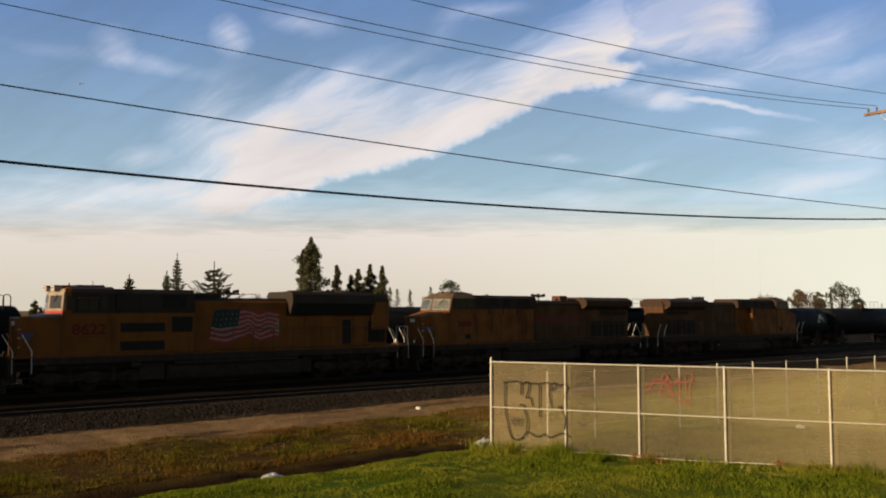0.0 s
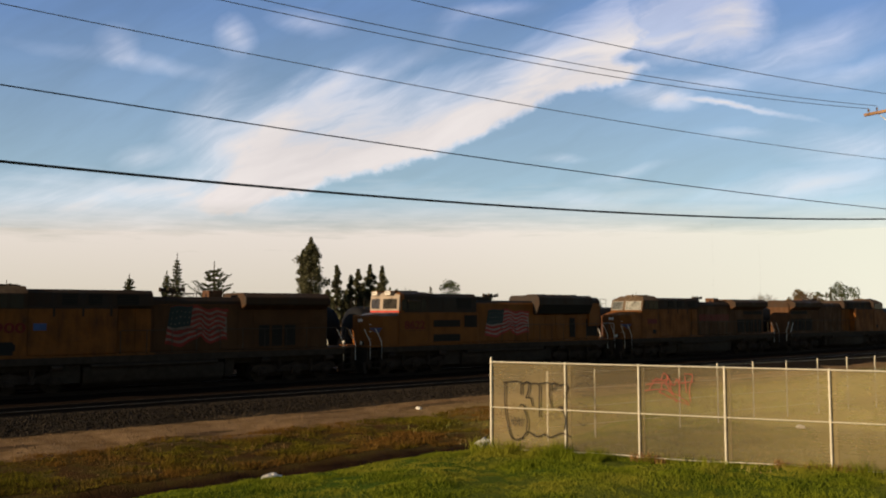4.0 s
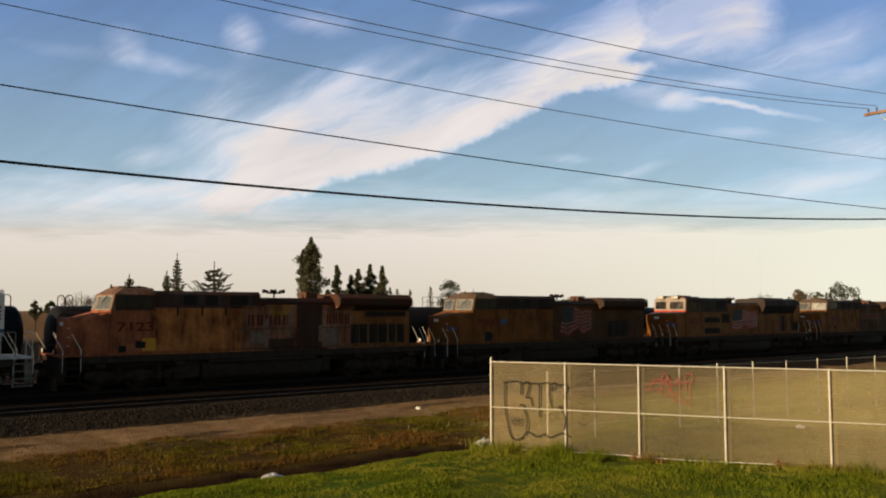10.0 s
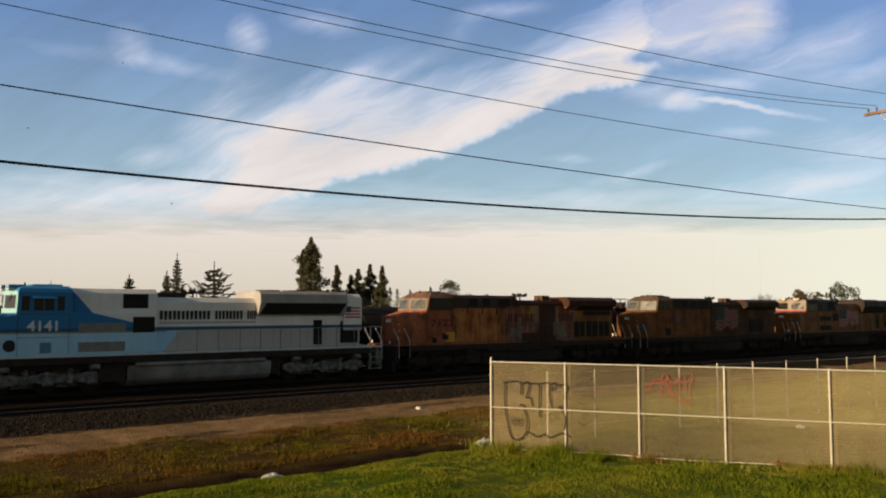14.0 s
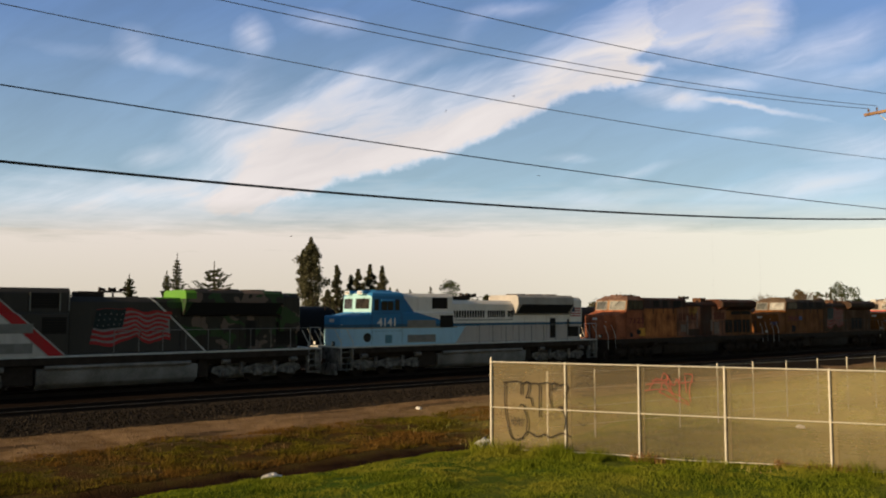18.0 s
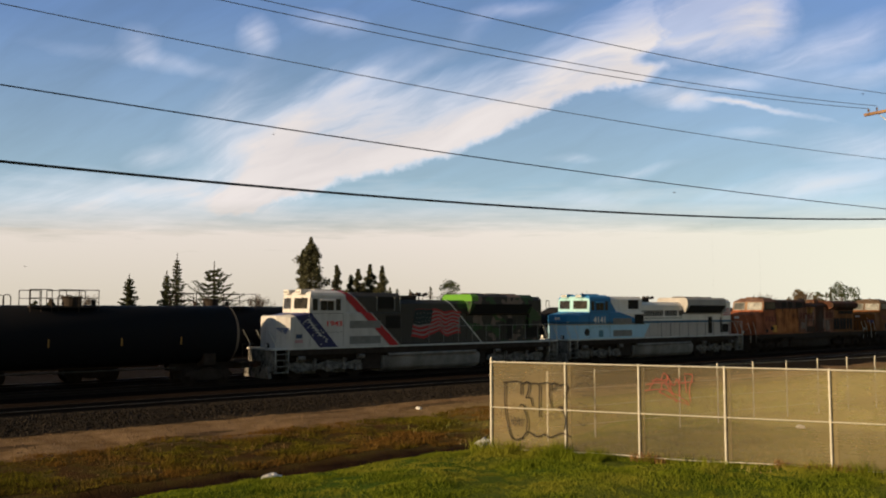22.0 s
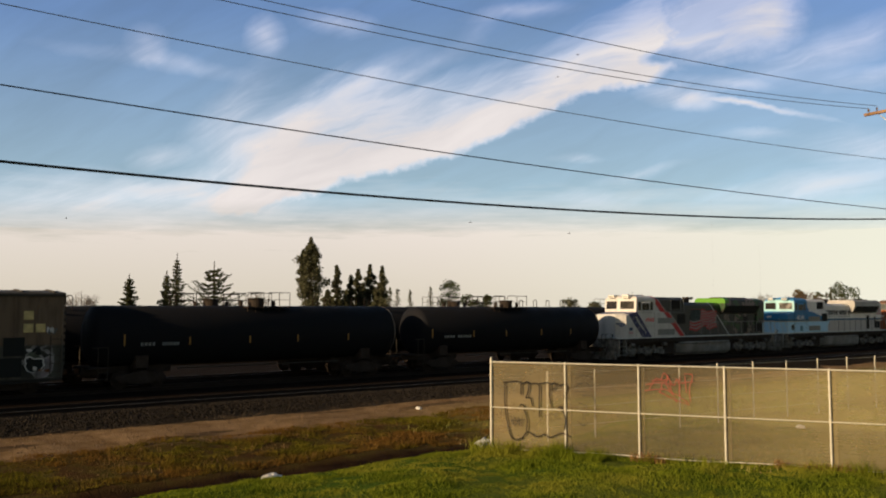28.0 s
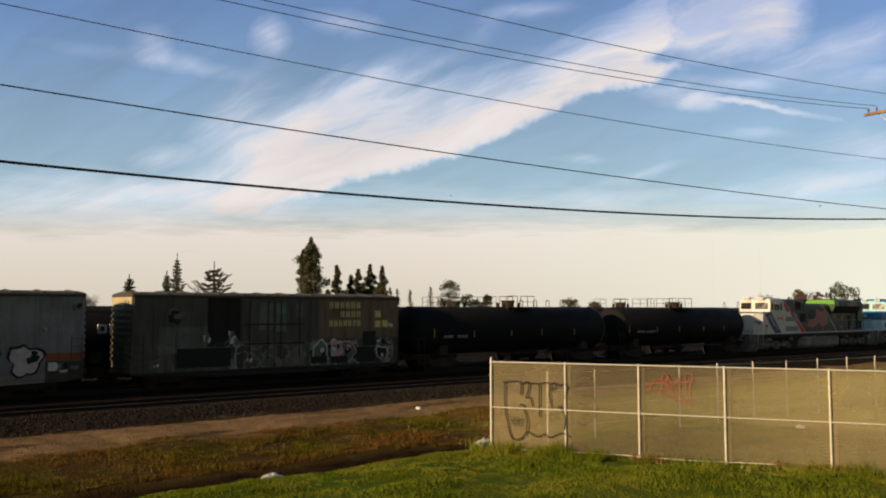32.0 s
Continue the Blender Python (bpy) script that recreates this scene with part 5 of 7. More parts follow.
def tank_car(s0, lat, label, group, moving, marks=(-6.4, -3.2, -0.3, 2.8, 5.7), plate=True, loops=False, h=8.35, deck=None, plate_at=(-5.5, -4.75, -4.5, -3.2)):
    car = thing("tank_car", track_pose(s0, lat), label, "tank car", group)
    if moving:
        MOVERS.append((car, s0))
    r, zc = 1.47, 2.49
    h = 8.0 if loops else h
    dome = deck[2] if deck else 0.3
    bm = bmesh.new()
    prof = [(-h - 0.5 + 0.5 * (1 - math.cos(a)), 0.02 + (r - 0.02) * math.sin(a)) for a in [0.0, 0.35, 0.7, 1.0, 1.3, math.pi / 2]]
    lathe_x(bm, prof + [(-x, rr) for x, rr in prof[::-1]], 36, 0, zc)
    shell = part("tank_shell", bm, TANK_BLACK, car, "glossy black cylindrical tank", True)
    # sunlight is put into a paler dusty cap, on the sun-facing end only
    for sg in (() if loops else (-1,)):
        bm = bmesh.new()
        lathe_x(bm, [(sg * (-h - 0.505 + 0.5 * (1 - math.cos(q))), 0.02 + (r + 0.004 - 0.02) * math.sin(q)) for q in (0.0, 0.35, 0.7, 1.0, 1.3, 1.5)], 36, 0, zc)
        part("tank_head", bm, TANK_BUFF, shell, "dusty domed tank end with sunlight put into its colour", True)
    for sg in (-1, 1):
        bm = bmesh.new()
        box(bm, min(sg * 4.6, sg * 8.9), max(sg * 4.6, sg * 8.9), -0.35, 0.35, 0.72, 1.10, 0.02)
        prism_x(bm, [(-1.25, 1.55), (-1.25, 1.0), (-0.4, 0.75), (0.4, 0.75), (1.25, 1.0), (1.25, 1.55), (1.1, 1.6), (-1.1, 1.6)], sg * 6.35 - 0.3, sg * 6.35 + 0.3)
        part("stub_sill", bm, TRUCK_DARK, car)
    bm = bmesh.new()
    rod(bm, (-4.6, -1.2, 0.92), (4.6, -1.2, 0.92), 0.04)
    rod(bm, (-4.6, 1.2, 0.92), (4.6, 1.2, 0.92), 0.04)
    part("side_pipe", bm, RAIL_DULL, car)
    for sg in (-1, 1):
        freight_truck(car, sg * 6.35)
        bm = bmesh.new()
        box(bm, sg * 8.3 - 0.45, sg * 8.3 + 0.45, -1.45, 1.45, 1.02, 1.07)
        part("end_platform", bm, TRUCK_DARK, car)
        for y in (-1.42, 1.42):
            bm = bmesh.new()
            for xx in (sg * 8.0, sg * 8.45):
                rod(bm, (xx, y, 0.5), (xx, y, 2.0), 0.018)
            for z in (0.55, 0.85):
                rod(bm, (sg * 8.0, y, z), (sg * 8.45, y, z), 0.018)
            rod(bm, (sg * 8.0, y, 2.0), (sg * 8.72, y, 2.0), 0.018)
            part("end_ladder", bm, RAIL_DULL, car)
    # manway with its platform and railing
    bm = bmesh.new()
    rod(bm, (dome, 0, zc + r - 0.05), (dome, 0, zc + r + 0.36), 0.42, 18)
    rod(bm, (dome, 0, zc + r + 0.36), (dome, 0, zc + r + 0.42), 0.47, 18)
    part("manway_dome", bm, STEEL_DARK, car)
    bm = bmesh.new()
    d0, d1 = (deck[0], deck[1]) if deck else (-1.7, 2.3)
    box(bm, d0, d1, -1.05, -0.55, zc + r - 0.10, zc + r - 0.06)
    box(bm, d0, d1, 0.55, 1.05, zc + r - 0.10, zc + r - 0.06)
    plat = part("platform", bm, STEEL_DARK, car)
    if loops:
        for x in (-7.8, 7.45):
            for y in (-0.75, 0.75):
                bm = bmesh.new()
                for xa in (x, x + 0.34):
                    rod(bm, (xa, y, zc + r - 0.5), (xa, y, zc + r + 0.42), 0.026)
                rod(bm, (x, y, zc + r + 0.42), (x + 0.08, y, zc + r + 0.53), 0.026)
                rod(bm, (x + 0.08, y, zc + r + 0.53), (x + 0.26, y, zc + r + 0.53), 0.026)
                rod(bm, (x + 0.26, y, zc + r + 0.53), (x + 0.34, y, zc + r + 0.42), 0.026)
                part("grab_loop", bm, STEEL_DARK, car)
    for y in (-1.05, 1.05):
        for x0, x1 in (((d0, d0 + 0.9), (d0 + 1.2, d1)) if deck else ((-1.7, -0.3), (0.6, 2.6))):
            bm = bmesh.new()
            rod(bm, (x0, y, zc + r + 0.70), (x1, y, zc + r + 0.70), 0.022)
            part("top_rail", bm, STEEL_DARK, plat)
            bm = bmesh.new()
            rod(bm, (x0, y, zc + r + 0.32), (x1, y, zc + r + 0.32), 0.016)
            part("middle_rail", bm, STEEL_DARK, plat)
            for k in range(3):
                same_part("railing_post", RAILING_POST, plat, x0 + (x1 - x0) * k / 2, y, zc + r)
    for x in (dome - 0.9, dome + 1.0):
        bm = bmesh.new()
        rod(bm, (x, 0.0, zc + r), (x, 0.0, zc + r + 0.28), 0.11, 10)
        part("valve", bm, STEEL_DARK, car)
    for x in marks:
        bm = bmesh.new()
        box(bm, x - 0.035, x + 0.035, -r - 0.014, -r + 0.03, 2.06, 2.60 if x == marks[0] else 2.44)
        part("reflective_mark", bm, YELLOW_MARK, shell)
    if plate:
        for x0, x1, n in ((plate_at[0], plate_at[1], 4), (plate_at[2], plate_at[3], 6)):
            for k in range(n):
                bm = bmesh.new()
                w = (x1 - x0) / n
                bars(bm, x0 + k * w, x0 + (k + 1) * w, 2.04, 2.20, -r * 0.985, 1, 0.35)
                part("reporting_mark", bm, INK_GREY, shell)
    car_ends(car, 8.6)
    return car


def boxcar(s0, paint_mat, label):
    car = thing("boxcar", track_pose(s0), label, "boxcar", "boxcars of the train")
    MOVERS.append((car, s0))
    h = 7.72
    bm = bmesh.new()
    box(bm, -h, h, -1.46, 1.46, 0.64, 4.40, 0.03)
    body = part("body", bm, paint_mat, car)
    bm = bmesh.new()
    prism_x(bm, [(-1.54, 4.36), (-1.54, 4.46), (-1.40, 4.52), (0, 4.64), (1.40, 4.52), (1.54, 4.46), (1.54, 4.36)], -h - 0.03, h + 0.03)
    roof = part("roof", bm, ROOF_DARK, car, "ribbed metal roof")
    for i in range(12):
        x = -h + 0.4 + i * (2 * h - 0.8) / 11
        bm = bmesh.new()
        prism_x(bm, [(-1.42, 4.52), (0, 4.64), (1.42, 4.52), (1.42, 4.57), (0, 4.69), (-1.42, 4.57)], x - 0.05, x + 0.05)
        part("roof_rib", bm, ROOF_DARK, roof)
    for sg in (-1, 1):
        for k in range(9):
            z = 1.35 + k * 0.30
            bm = bmesh.new()
            prism_x(bm, [(-1.40, z - 0.09), (1.40, z - 0.09), (1.38, z + 0.09), (-1.38, z + 0.09)], min(sg * h, sg * (h + 0.085)), max(sg * h, sg * (h + 0.085)), 0.035)
            part("end_corrugation", bm, paint_mat, body)
        bm = bmesh.new()
        box(bm, min(sg * h, sg * (h + 0.05)), max(sg * h, sg * (h + 0.05)), -1.44, 1.44, 3.98, 4.36)
        part("end_panel", bm, CREAM if sg < 0 and paint_mat is CAR_GREEN else paint_mat, body)
        freight_truck(car, sg * 5.6)
        for y in (-1.5, 1.5):
            bm = bmesh.new()
            for xx in (sg * (h - 0.1), sg * (h - 0.55)):
                rod(bm, (xx, y, 0.6), (xx, y, 2.6), 0.018)
            for k in range(6):
                rod(bm, (sg * (h - 0.1), y, 0.65 + 0.36 * k), (sg * (h - 0.55), y, 0.65 + 0.36 * k), 0.015)
            part("ladder", bm, RAIL_DULL, car)
        bm = bmesh.new()
        for y in (-1.2, -0.8):
            rod(bm, (sg * (h + 0.12), y, 0.9), (sg * (h + 0.12), y, 4.2), 0.018)
        for k in range(10):
            rod(bm, (sg * (h + 0.12), -1.2, 1.0 + 0.33 * k), (sg * (h + 0.12), -0.8, 1.0 + 0.33 * k), 0.015)
        part("end_ladder", bm, RAIL_DULL, car)
    for i in range(17):
        x = -h + 0.1 + i * (2 * h - 0.2) / 16
        if -2.3 < x < 1.7:
            continue
        for y in (-1.50, 1.46):
            bm = bmesh.new()
            box(bm, x - 0.05, x + 0.05, y, y + 0.04, 0.68, 4.34, 0.01)
            part("side_post", bm, paint_mat, body)
    for x0, x1 in ((-2.1, -0.35), (-0.30, 1.5)):
        bm = bmesh.new()
        box(bm, x0, x1, -1.53, -1.46, 0.75, 4.30, 0.02)
        door = part("plug_door", bm, paint_mat, body)
        for xx in (x0 + 0.35, x1 - 0.35):
            bm = bmesh.new()
            rod(bm, (xx, -1.56, 1.2), (xx, -1.56, 4.2), 0.025)
            part("lock_rod", bm, STEEL_DARK, door)
        for z in (2.0, 3.0):
            bm = bmesh.new()
            box(bm, x0 + 0.05, x1 - 0.05, -1.55, -1.53, z - 0.04, z + 0.04)
            part("door_bar", bm, STEEL_DARK, door)
    bm = bmesh.new()
    prism(bm, [(-h, 0.64), (h, 0.64), (h - 0.6, 0.58), (2.2, 0.42), (-2.4, 0.42), (-h + 0.6, 0.58)], -1.46, -1.40)
    box(bm, -h, h, -0.3, 0.3, 0.50, 0.64)
    part("side_sill", bm, paint_mat, car)
    car_ends(car, h)
    return car, body


def patch(body, x0, x1, z0, z1, mat, y=-1.515, name="paint_patch"):
    bm = bmesh.new()
    box(bm, x0, x1, y - 0.003, y, z0, z1)
    part(name, bm, mat, body)


def tag(body, x0, x1, z0, z1, materials, n, y, seed):
    """Sprayed patches: uneven slanted polygons overlapping within a field."""
    rng = random.Random(seed)
    for i in range(n):
        w, h = (x1 - x0) * rng.uniform(0.14, 0.42), (z1 - z0) * rng.uniform(0.25, 0.8)
        x, z, sl = rng.uniform(x0, x1 - w), rng.uniform(z0, z1 - h), rng.uniform(-0.2, 0.2)
        m = 9
        pts = []
        for k in range(m):
            a = math.tau * k / m + rng.uniform(-0.25, 0.25)
            r = rng.uniform(0.55, 1.0) / max(abs(math.cos(a)), abs(math.sin(a)))
            pts.append((x + w / 2 * (1 + r * math.cos(a)) + sl * h * math.sin(a), z + h / 2 * (1 + r * math.sin(a))))
        pts = [(min(max(px, x0), x1), min(max(pz, z0), z1)) for px, pz in pts]
        bm = bmesh.new()
        bm.faces.new([bm.verts.new((px, y - 0.0012 * i, pz)) for px, pz in pts])
        part("graffiti", bm, materials[i % len(materials)], body)


def letter_form(body, x0, x1, z0, z1, fill, line, y):
    """A fat sprayed letter with an uneven rounded outline, its pale rim and dark drips inside."""
    rng = random.Random(int(100 * x0))
    xm, zm, w, h = (x0 + x1) / 2, (z0 + z1) / 2, (x1 - x0) / 2, (z1 - z0) / 2
    phase = [rng.uniform(0, math.tau) for _ in range(3)]

    def shape(name, k, cx, cz, yy, mat):
        bm = bmesh.new()
        pts = []
        for j in range(26):
            a = math.tau * j / 26
            r = k * (0.92 + 0.13 * math.sin(3 * a + phase[0]) + 0.09 * math.sin(5 * a + phase[1]) + 0.05 * math.sin(9 * a + phase[2]))
            sq = 1 / max(abs(math.cos(a)), abs(math.sin(a))) ** 0.45
            pts.append((cx + w * r * sq * math.cos(a), cz + h * r * sq * math.sin(a)))
        bm.faces.new([bm.verts.new((px, yy, max(pz, z0 - 0.02))) for px, pz in pts])
        part(name, bm, mat, body)
    shape("graffiti_letter", 0.98, xm, zm, y, line)
    shape("graffiti_letter", 0.84, xm, zm - 0.02, y - 0.002, fill)
    for k in range(3):
        shape("graffiti_hollow", rng.uniform(0.16, 0.30), xm + w * rng.uniform(-0.5, 0.5), zm + h * rng.uniform(-0.6, 0.4), y - 0.004 - 0.001 * k, (TAG_BLACK, line, TAG_BLACK)[k])


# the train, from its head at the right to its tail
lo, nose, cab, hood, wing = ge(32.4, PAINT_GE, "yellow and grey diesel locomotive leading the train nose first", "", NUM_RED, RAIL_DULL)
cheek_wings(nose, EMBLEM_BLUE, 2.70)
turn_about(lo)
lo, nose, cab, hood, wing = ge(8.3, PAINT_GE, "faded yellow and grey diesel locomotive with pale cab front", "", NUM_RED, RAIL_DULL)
cheek_wings(nose, EMBLEM_BLUE, 2.70)
patch(lo, -7.1, -6.0, 2.72, 3.05, NUM_RED, -1.503, "faded_number")
bm = bmesh.new()
bars(bm, 0.3, 4.6, 2.85, 3.4, -0.953, 8)
part("letter_block", bm, NUM_RED, lo, "faded red letter blocks")
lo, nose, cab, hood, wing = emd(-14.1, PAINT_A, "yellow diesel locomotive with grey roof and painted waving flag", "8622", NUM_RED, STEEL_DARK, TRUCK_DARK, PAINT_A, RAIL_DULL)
flag(lo, -0.55, 3.30, 2.0, 3.80, -1.01, FLAG_DARK, FLAG_RED_MID, FLAG_WHITE_MID)
cheek_wings(nose, EMBLEM_BLUE, 2.72)
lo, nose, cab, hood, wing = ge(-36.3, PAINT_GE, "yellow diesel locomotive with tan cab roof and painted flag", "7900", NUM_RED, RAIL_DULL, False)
flag(lo, 0.8, 3.95, 1.95, 3.95, -0.965)
patch(lo, -5.39, -4.85, 2.84, 3.15, EMBLEM_BLUE, -1.482, "small_emblem")
patch(lo, -6.77, -6.19, 1.78, 2.35, BLACK, -1.505, "vent_hatch")
cheek_wings(nose, EMBLEM_BLUE, 2.70)
lo, nose, cab, hood, wing = ge(-58.5, PAINT_GE_RUST, "badly weathered orange-yellow diesel locomotive with red letter blocks", "7123", NUM_RED, RAIL_DULL)
bm = bmesh.new()
bars(bm, -0.58, 1.98, 2.93, 3.50, -0.953, 5, 0.30)
part("letter_block", bm, RUST_RED, lo, "worn red letter block")
bm = bmesh.new()
bars(bm, 4.17, 5.77, 2.97, 3.55, -0.953, 4, 0.30)
part("letter_block", bm, RUST_RED, lo, "worn red letter block")
patch(lo, -6.26, -5.60, 1.80, 2.40, PATCH_YELLOW, -1.505, "patch_panel")
patch(lo, -7.36, -7.01, 1.76, 2.07, BLACK, -1.505, "vent_hatch")
patch(lo, -6.58, -6.32, 1.97, 2.30, BLACK, -1.505, "vent_hatch")
for x0, x1, z0, z1 in ((-0.4, 0.35, 2.0, 2.6), (0.4, 0.62, 1.8, 3.3), (3.65, 3.95, 2.0, 2.9), (4.1, 4.9, 1.8, 2.75), (1.75, 1.9, 2.3, 3.6)):
    patch(lo, x0, x1, z0, z1, FLAG_WHITE_DULL, -0.957, "peeled_patch")
lo, nose, cab, hood, wing = emd(-81.0, PAINT_BLUE, "two-tone blue and light grey diesel locomotive with black letter blocks", "4141", NUM_WHITE, TANK_GREY, TRUCK_GREY, RAIL_WHITE, RAIL_GREY, True, WING_GREY, VENT_GREY, (-6.68, 2.82, 0.46, 1.27), CYAN_FRONT)
for x0, x1, n in ((-1.31, 1.33, 6), (1.54, 3.10, 4), (3.31, 3.82, 2)):
    bm = bmesh.new()
    bars(bm, x0, x1, 3.27, 3.71, -0.997, n, 0.16)
    part("letter_block", bm, INK, lo, "black letter block")
bm = bmesh.new()
bars(bm, -1.3, 3.8, 3.07, 3.17, -0.997, 30, 0.3)
part("small_lettering", bm, INK_GREY, lo)
bm = bmesh.new()
rod(bm, (-8.05, -1.490, 2.18), (-8.05, -1.460, 2.18), 0.26, 20)
part("round_emblem", bm, INK, lo)
patch(lo, -6.83, -6.36, 1.83, 2.30, HATCH_BLUE, -1.505, "battery_hatch")
bm = bmesh.new()
for k in range(4):
    box(bm, 9.22, 10.22, -1.128, -1.12, 3.30 + 0.17 * k, 3.385 + 0.17 * k)
small = part("small_flag", bm, FLAG_RED, lo)
patch(small, 9.20, 10.24, 3.29, 3.96, NUM_WHITE, -1.122, "flag_field")
bm = bmesh.new()
box(bm, 9.22, 9.6, -1.132, -1.126, 3.62, 3.95)
part("flag_canton", bm, FLAG_BLUE, small)
lo, nose, cab, hood, wing = emd(-103.55, PAINT_TRIBUTE, "white, red and camouflage diesel locomotive with painted flag", "1943", NUM_BRIGHT, TANK_GREY, TRUCK_GREY, RAIL_WHITE, RAIL_GREY, True, None, VENT_GREY, (-6.23, 2.87, 0.27, 0.98))
flag(lo, -0.45, 3.25, 2.05, 3.80, -1.01, FLAG_DARK, FLAG_RED, FLAG_WHITE)
patch(lo, -8.60, -8.20, 2.22, 2.44, FLAG_BLUE, -1.474, "small_emblem")
patch(lo, -8.66, -8.16, 1.98, 2.14, TAG_PINK, -1.474, "small_emblem")
cheek_wings(nose, EMBLEM_BLUE, 2.78)
rng = random.Random(5)
for i in range(12):
    z = 1.95 + 1.5 * (i + 0.5) / 12
    x = -5.06 - 0.89 * z + rng.uniform(-0.42, 0.42)
    y, k = (-1.512 if x > -7.88 else -1.476), rng.uniform(0.05, 0.09)
    bm = bmesh.new()
    bm.faces.new([bm.verts.new((x + (k if j % 2 == 0 else k * 0.4) * math.sin(math.pi * j / 5), y, z + (k if j % 2 == 0 else k * 0.4) * math.cos(math.pi * j / 5))) for j in range(10)])
    part("painted_star", bm, TAG_WHITE, lo)
for i in range(7):
    z = 3.15 - 0.14 * i
    x = -5.06 - 0.89 * z
    bm = bmesh.new()
    prism(bm, [(x - 0.22, z + 0.02), (x - 0.05, z + 0.12), (x + 0.2, z + 0.03), (x + 0.06, z - 0.01), (x - 0.06, z + 0.05)], -1.516, -1.512 if x > -7.88 else -1.47)
    part("script_flourish", bm, TAG_WHITE, lo)
for x in (-3.2, -1.95, -1.55):
    bm = bmesh.new()
    box(bm, x - 0.025, x + 0.025, -1.24, -1.18, 3.7, 4.5)
    part("hood_trim", bm, RAIL_GREY, lo)
tank_car(-123.20, 0, "glossy black tank car with yellow marks", "tank cars of the train", True, (-7.40, -4.11, -1.32, 1.89, 4.75), True, False, 7.65, (-2.03, 0.92, 0.0), (-6.45, -5.58, -5.40, -4.24))
tank_car(-141.65, 0, "black tank car with a dusty, sun-toned domed end and pale lettering", "tank cars of the train", True, (-7.28, -4.10, -0.89, 1.89, 5.07), True, False, 8.2, (-0.85, 1.60, 0.15), (-6.50, -5.76, -5.46, -4.59))
car, body = boxcar(-159.35, CAR_GREEN, "dark green boxcar with yellow letter blocks and graffiti")
for row, (x0, x1, n) in enumerate(((3.02, 5.15, 6), (3.75, 5.15, 4), (3.02, 5.15, 7))):
    bm = bmesh.new()
    bars(bm, x0, x1, 3.84 - 0.50 * row, 4.18 - 0.50 * row, -1.515, n, 0.33)
    part("letter_block", bm, CREAM_DULL, body, "pale yellow letter blocks")
patch(body, 6.03, 6.43, 3.32, 3.70, CREAM_DULL)
patch(body, 6.03, 6.43, 2.76, 3.14, CREAM_DULL)
patch(body, 6.53, 6.93, 2.76, 3.14, CREAM_DULL)
patch(body, -5.55, -2.75, 0.92, 1.85, TAG_BLACK)
patch(body, 5.25, 6.1, 1.75, 2.55, TAG_BLACK)
patch(body, -5.5, -4.7, 1.9, 2.62, TAG_GREY)
patch(body, -1.2, -0.42, 2.7, 4.1, TAG_GREY, -1.535)
patch(body, -0.22, 0.36, 2.6, 4.1, TAG_GREEN, -1.535)
patch(body, 0.95, 1.4, 3.36, 4.1, TAG_GREY, -1.535)
for i, (x0, x1, z0, z1, picks, n) in enumerate((
        (-4.6, -3.75, 1.92, 2.70, (TAG_GREEN, TAG_GREY, TAG_WHITE), 7), (-3.0, -2.2, 1.92, 2.75, (TAG_GREY, TAG_WHITE, TAG_GREEN), 7),
        (-6.85, -6.3, 0.95, 1.15, (TAG_ORANGE, TAG_WHITE), 4), (-2.05, -1.55, 1.0, 1.35, (TAG_PINK, TAG_WHITE), 4),
        (-6.2, -4.4, 2.9, 3.9, (TAG_GREY, TAG_BLACK), 5), (6.9, 7.5, 2.6, 3.1, (TAG_GREY, TAG_WHITE), 4),
        (6.1, 6.9, 1.75, 2.15, (TAG_WHITE, TAG_BLACK), 6), (6.3, 7.2, 1.0, 1.2, (TAG_ORANGE, TAG_WHITE, TAG_BLACK), 6))):
    tag(body, x0, x1, z0, z1, picks, n, -1.537 if -2.1 < x0 < 1.5 else -1.517, 20 + i)
for x0, x1, z0, z1, fill, line in ((1.95, 3.0, 0.95, 2.12, TAG_GREEN, TAG_WHITE), (3.05, 3.95, 1.05, 2.18, TAG_PINK, TAG_WHITE), (3.75, 4.75, 0.84, 2.12, TAG_GREY, TAG_PINK), (6.05, 6.95, 1.02, 1.72, TAG_BLACK, TAG_WHITE)):
    letter_form(body, x0, x1, z0, z1, fill, line, -1.520 - 0.001 * x0)
patch(body, 3.1, 4.2, 0.84, 1.22, TAG_BLACK, -1.532)
patch(body, 4.8, 6.0, 0.84, 1.66, TAG_BLACK, -1.534)
patch(body, 2.0, 2.9, 0.9, 1.25, TAG_BLACK, -1.533)
car, body = boxcar(-176.95, CAR_GREY, "light grey boxcar with large graffiti letters along its side")
for x0, x1, z1 in ((4.5, 6.05, 2.3), (2.75, 4.35, 2.2), (1.7, 2.65, 2.25)):
    letter_form(body, x0, x1, 0.80, z1, TAG_PALE, TAG_BLACK, -1.537 if x0 < 1.5 else -1.517)
tag(body, 6.15, 7.6, 0.95, 1.45, (TAG_GREEN, TAG_BLACK, TAG_GREEN, TAG_WHITE), 9, -1.517, 60)
tag(body, 5.8, 6.2, 2.72, 3.05, (TAG_GREY, TAG_PINK), 3, -1.517, 61)
tag(body, 7.0, 7.6, 3.7, 4.1, (TAG_GREY, TAG_BLACK), 5, -1.517, 62)
patch(body, 6.2, 6.55, 1.05, 1.42, TAG_WHITE, -1.535)
car, body = boxcar(-194.6, CAR_GREY, "light grey boxcar coupled behind")
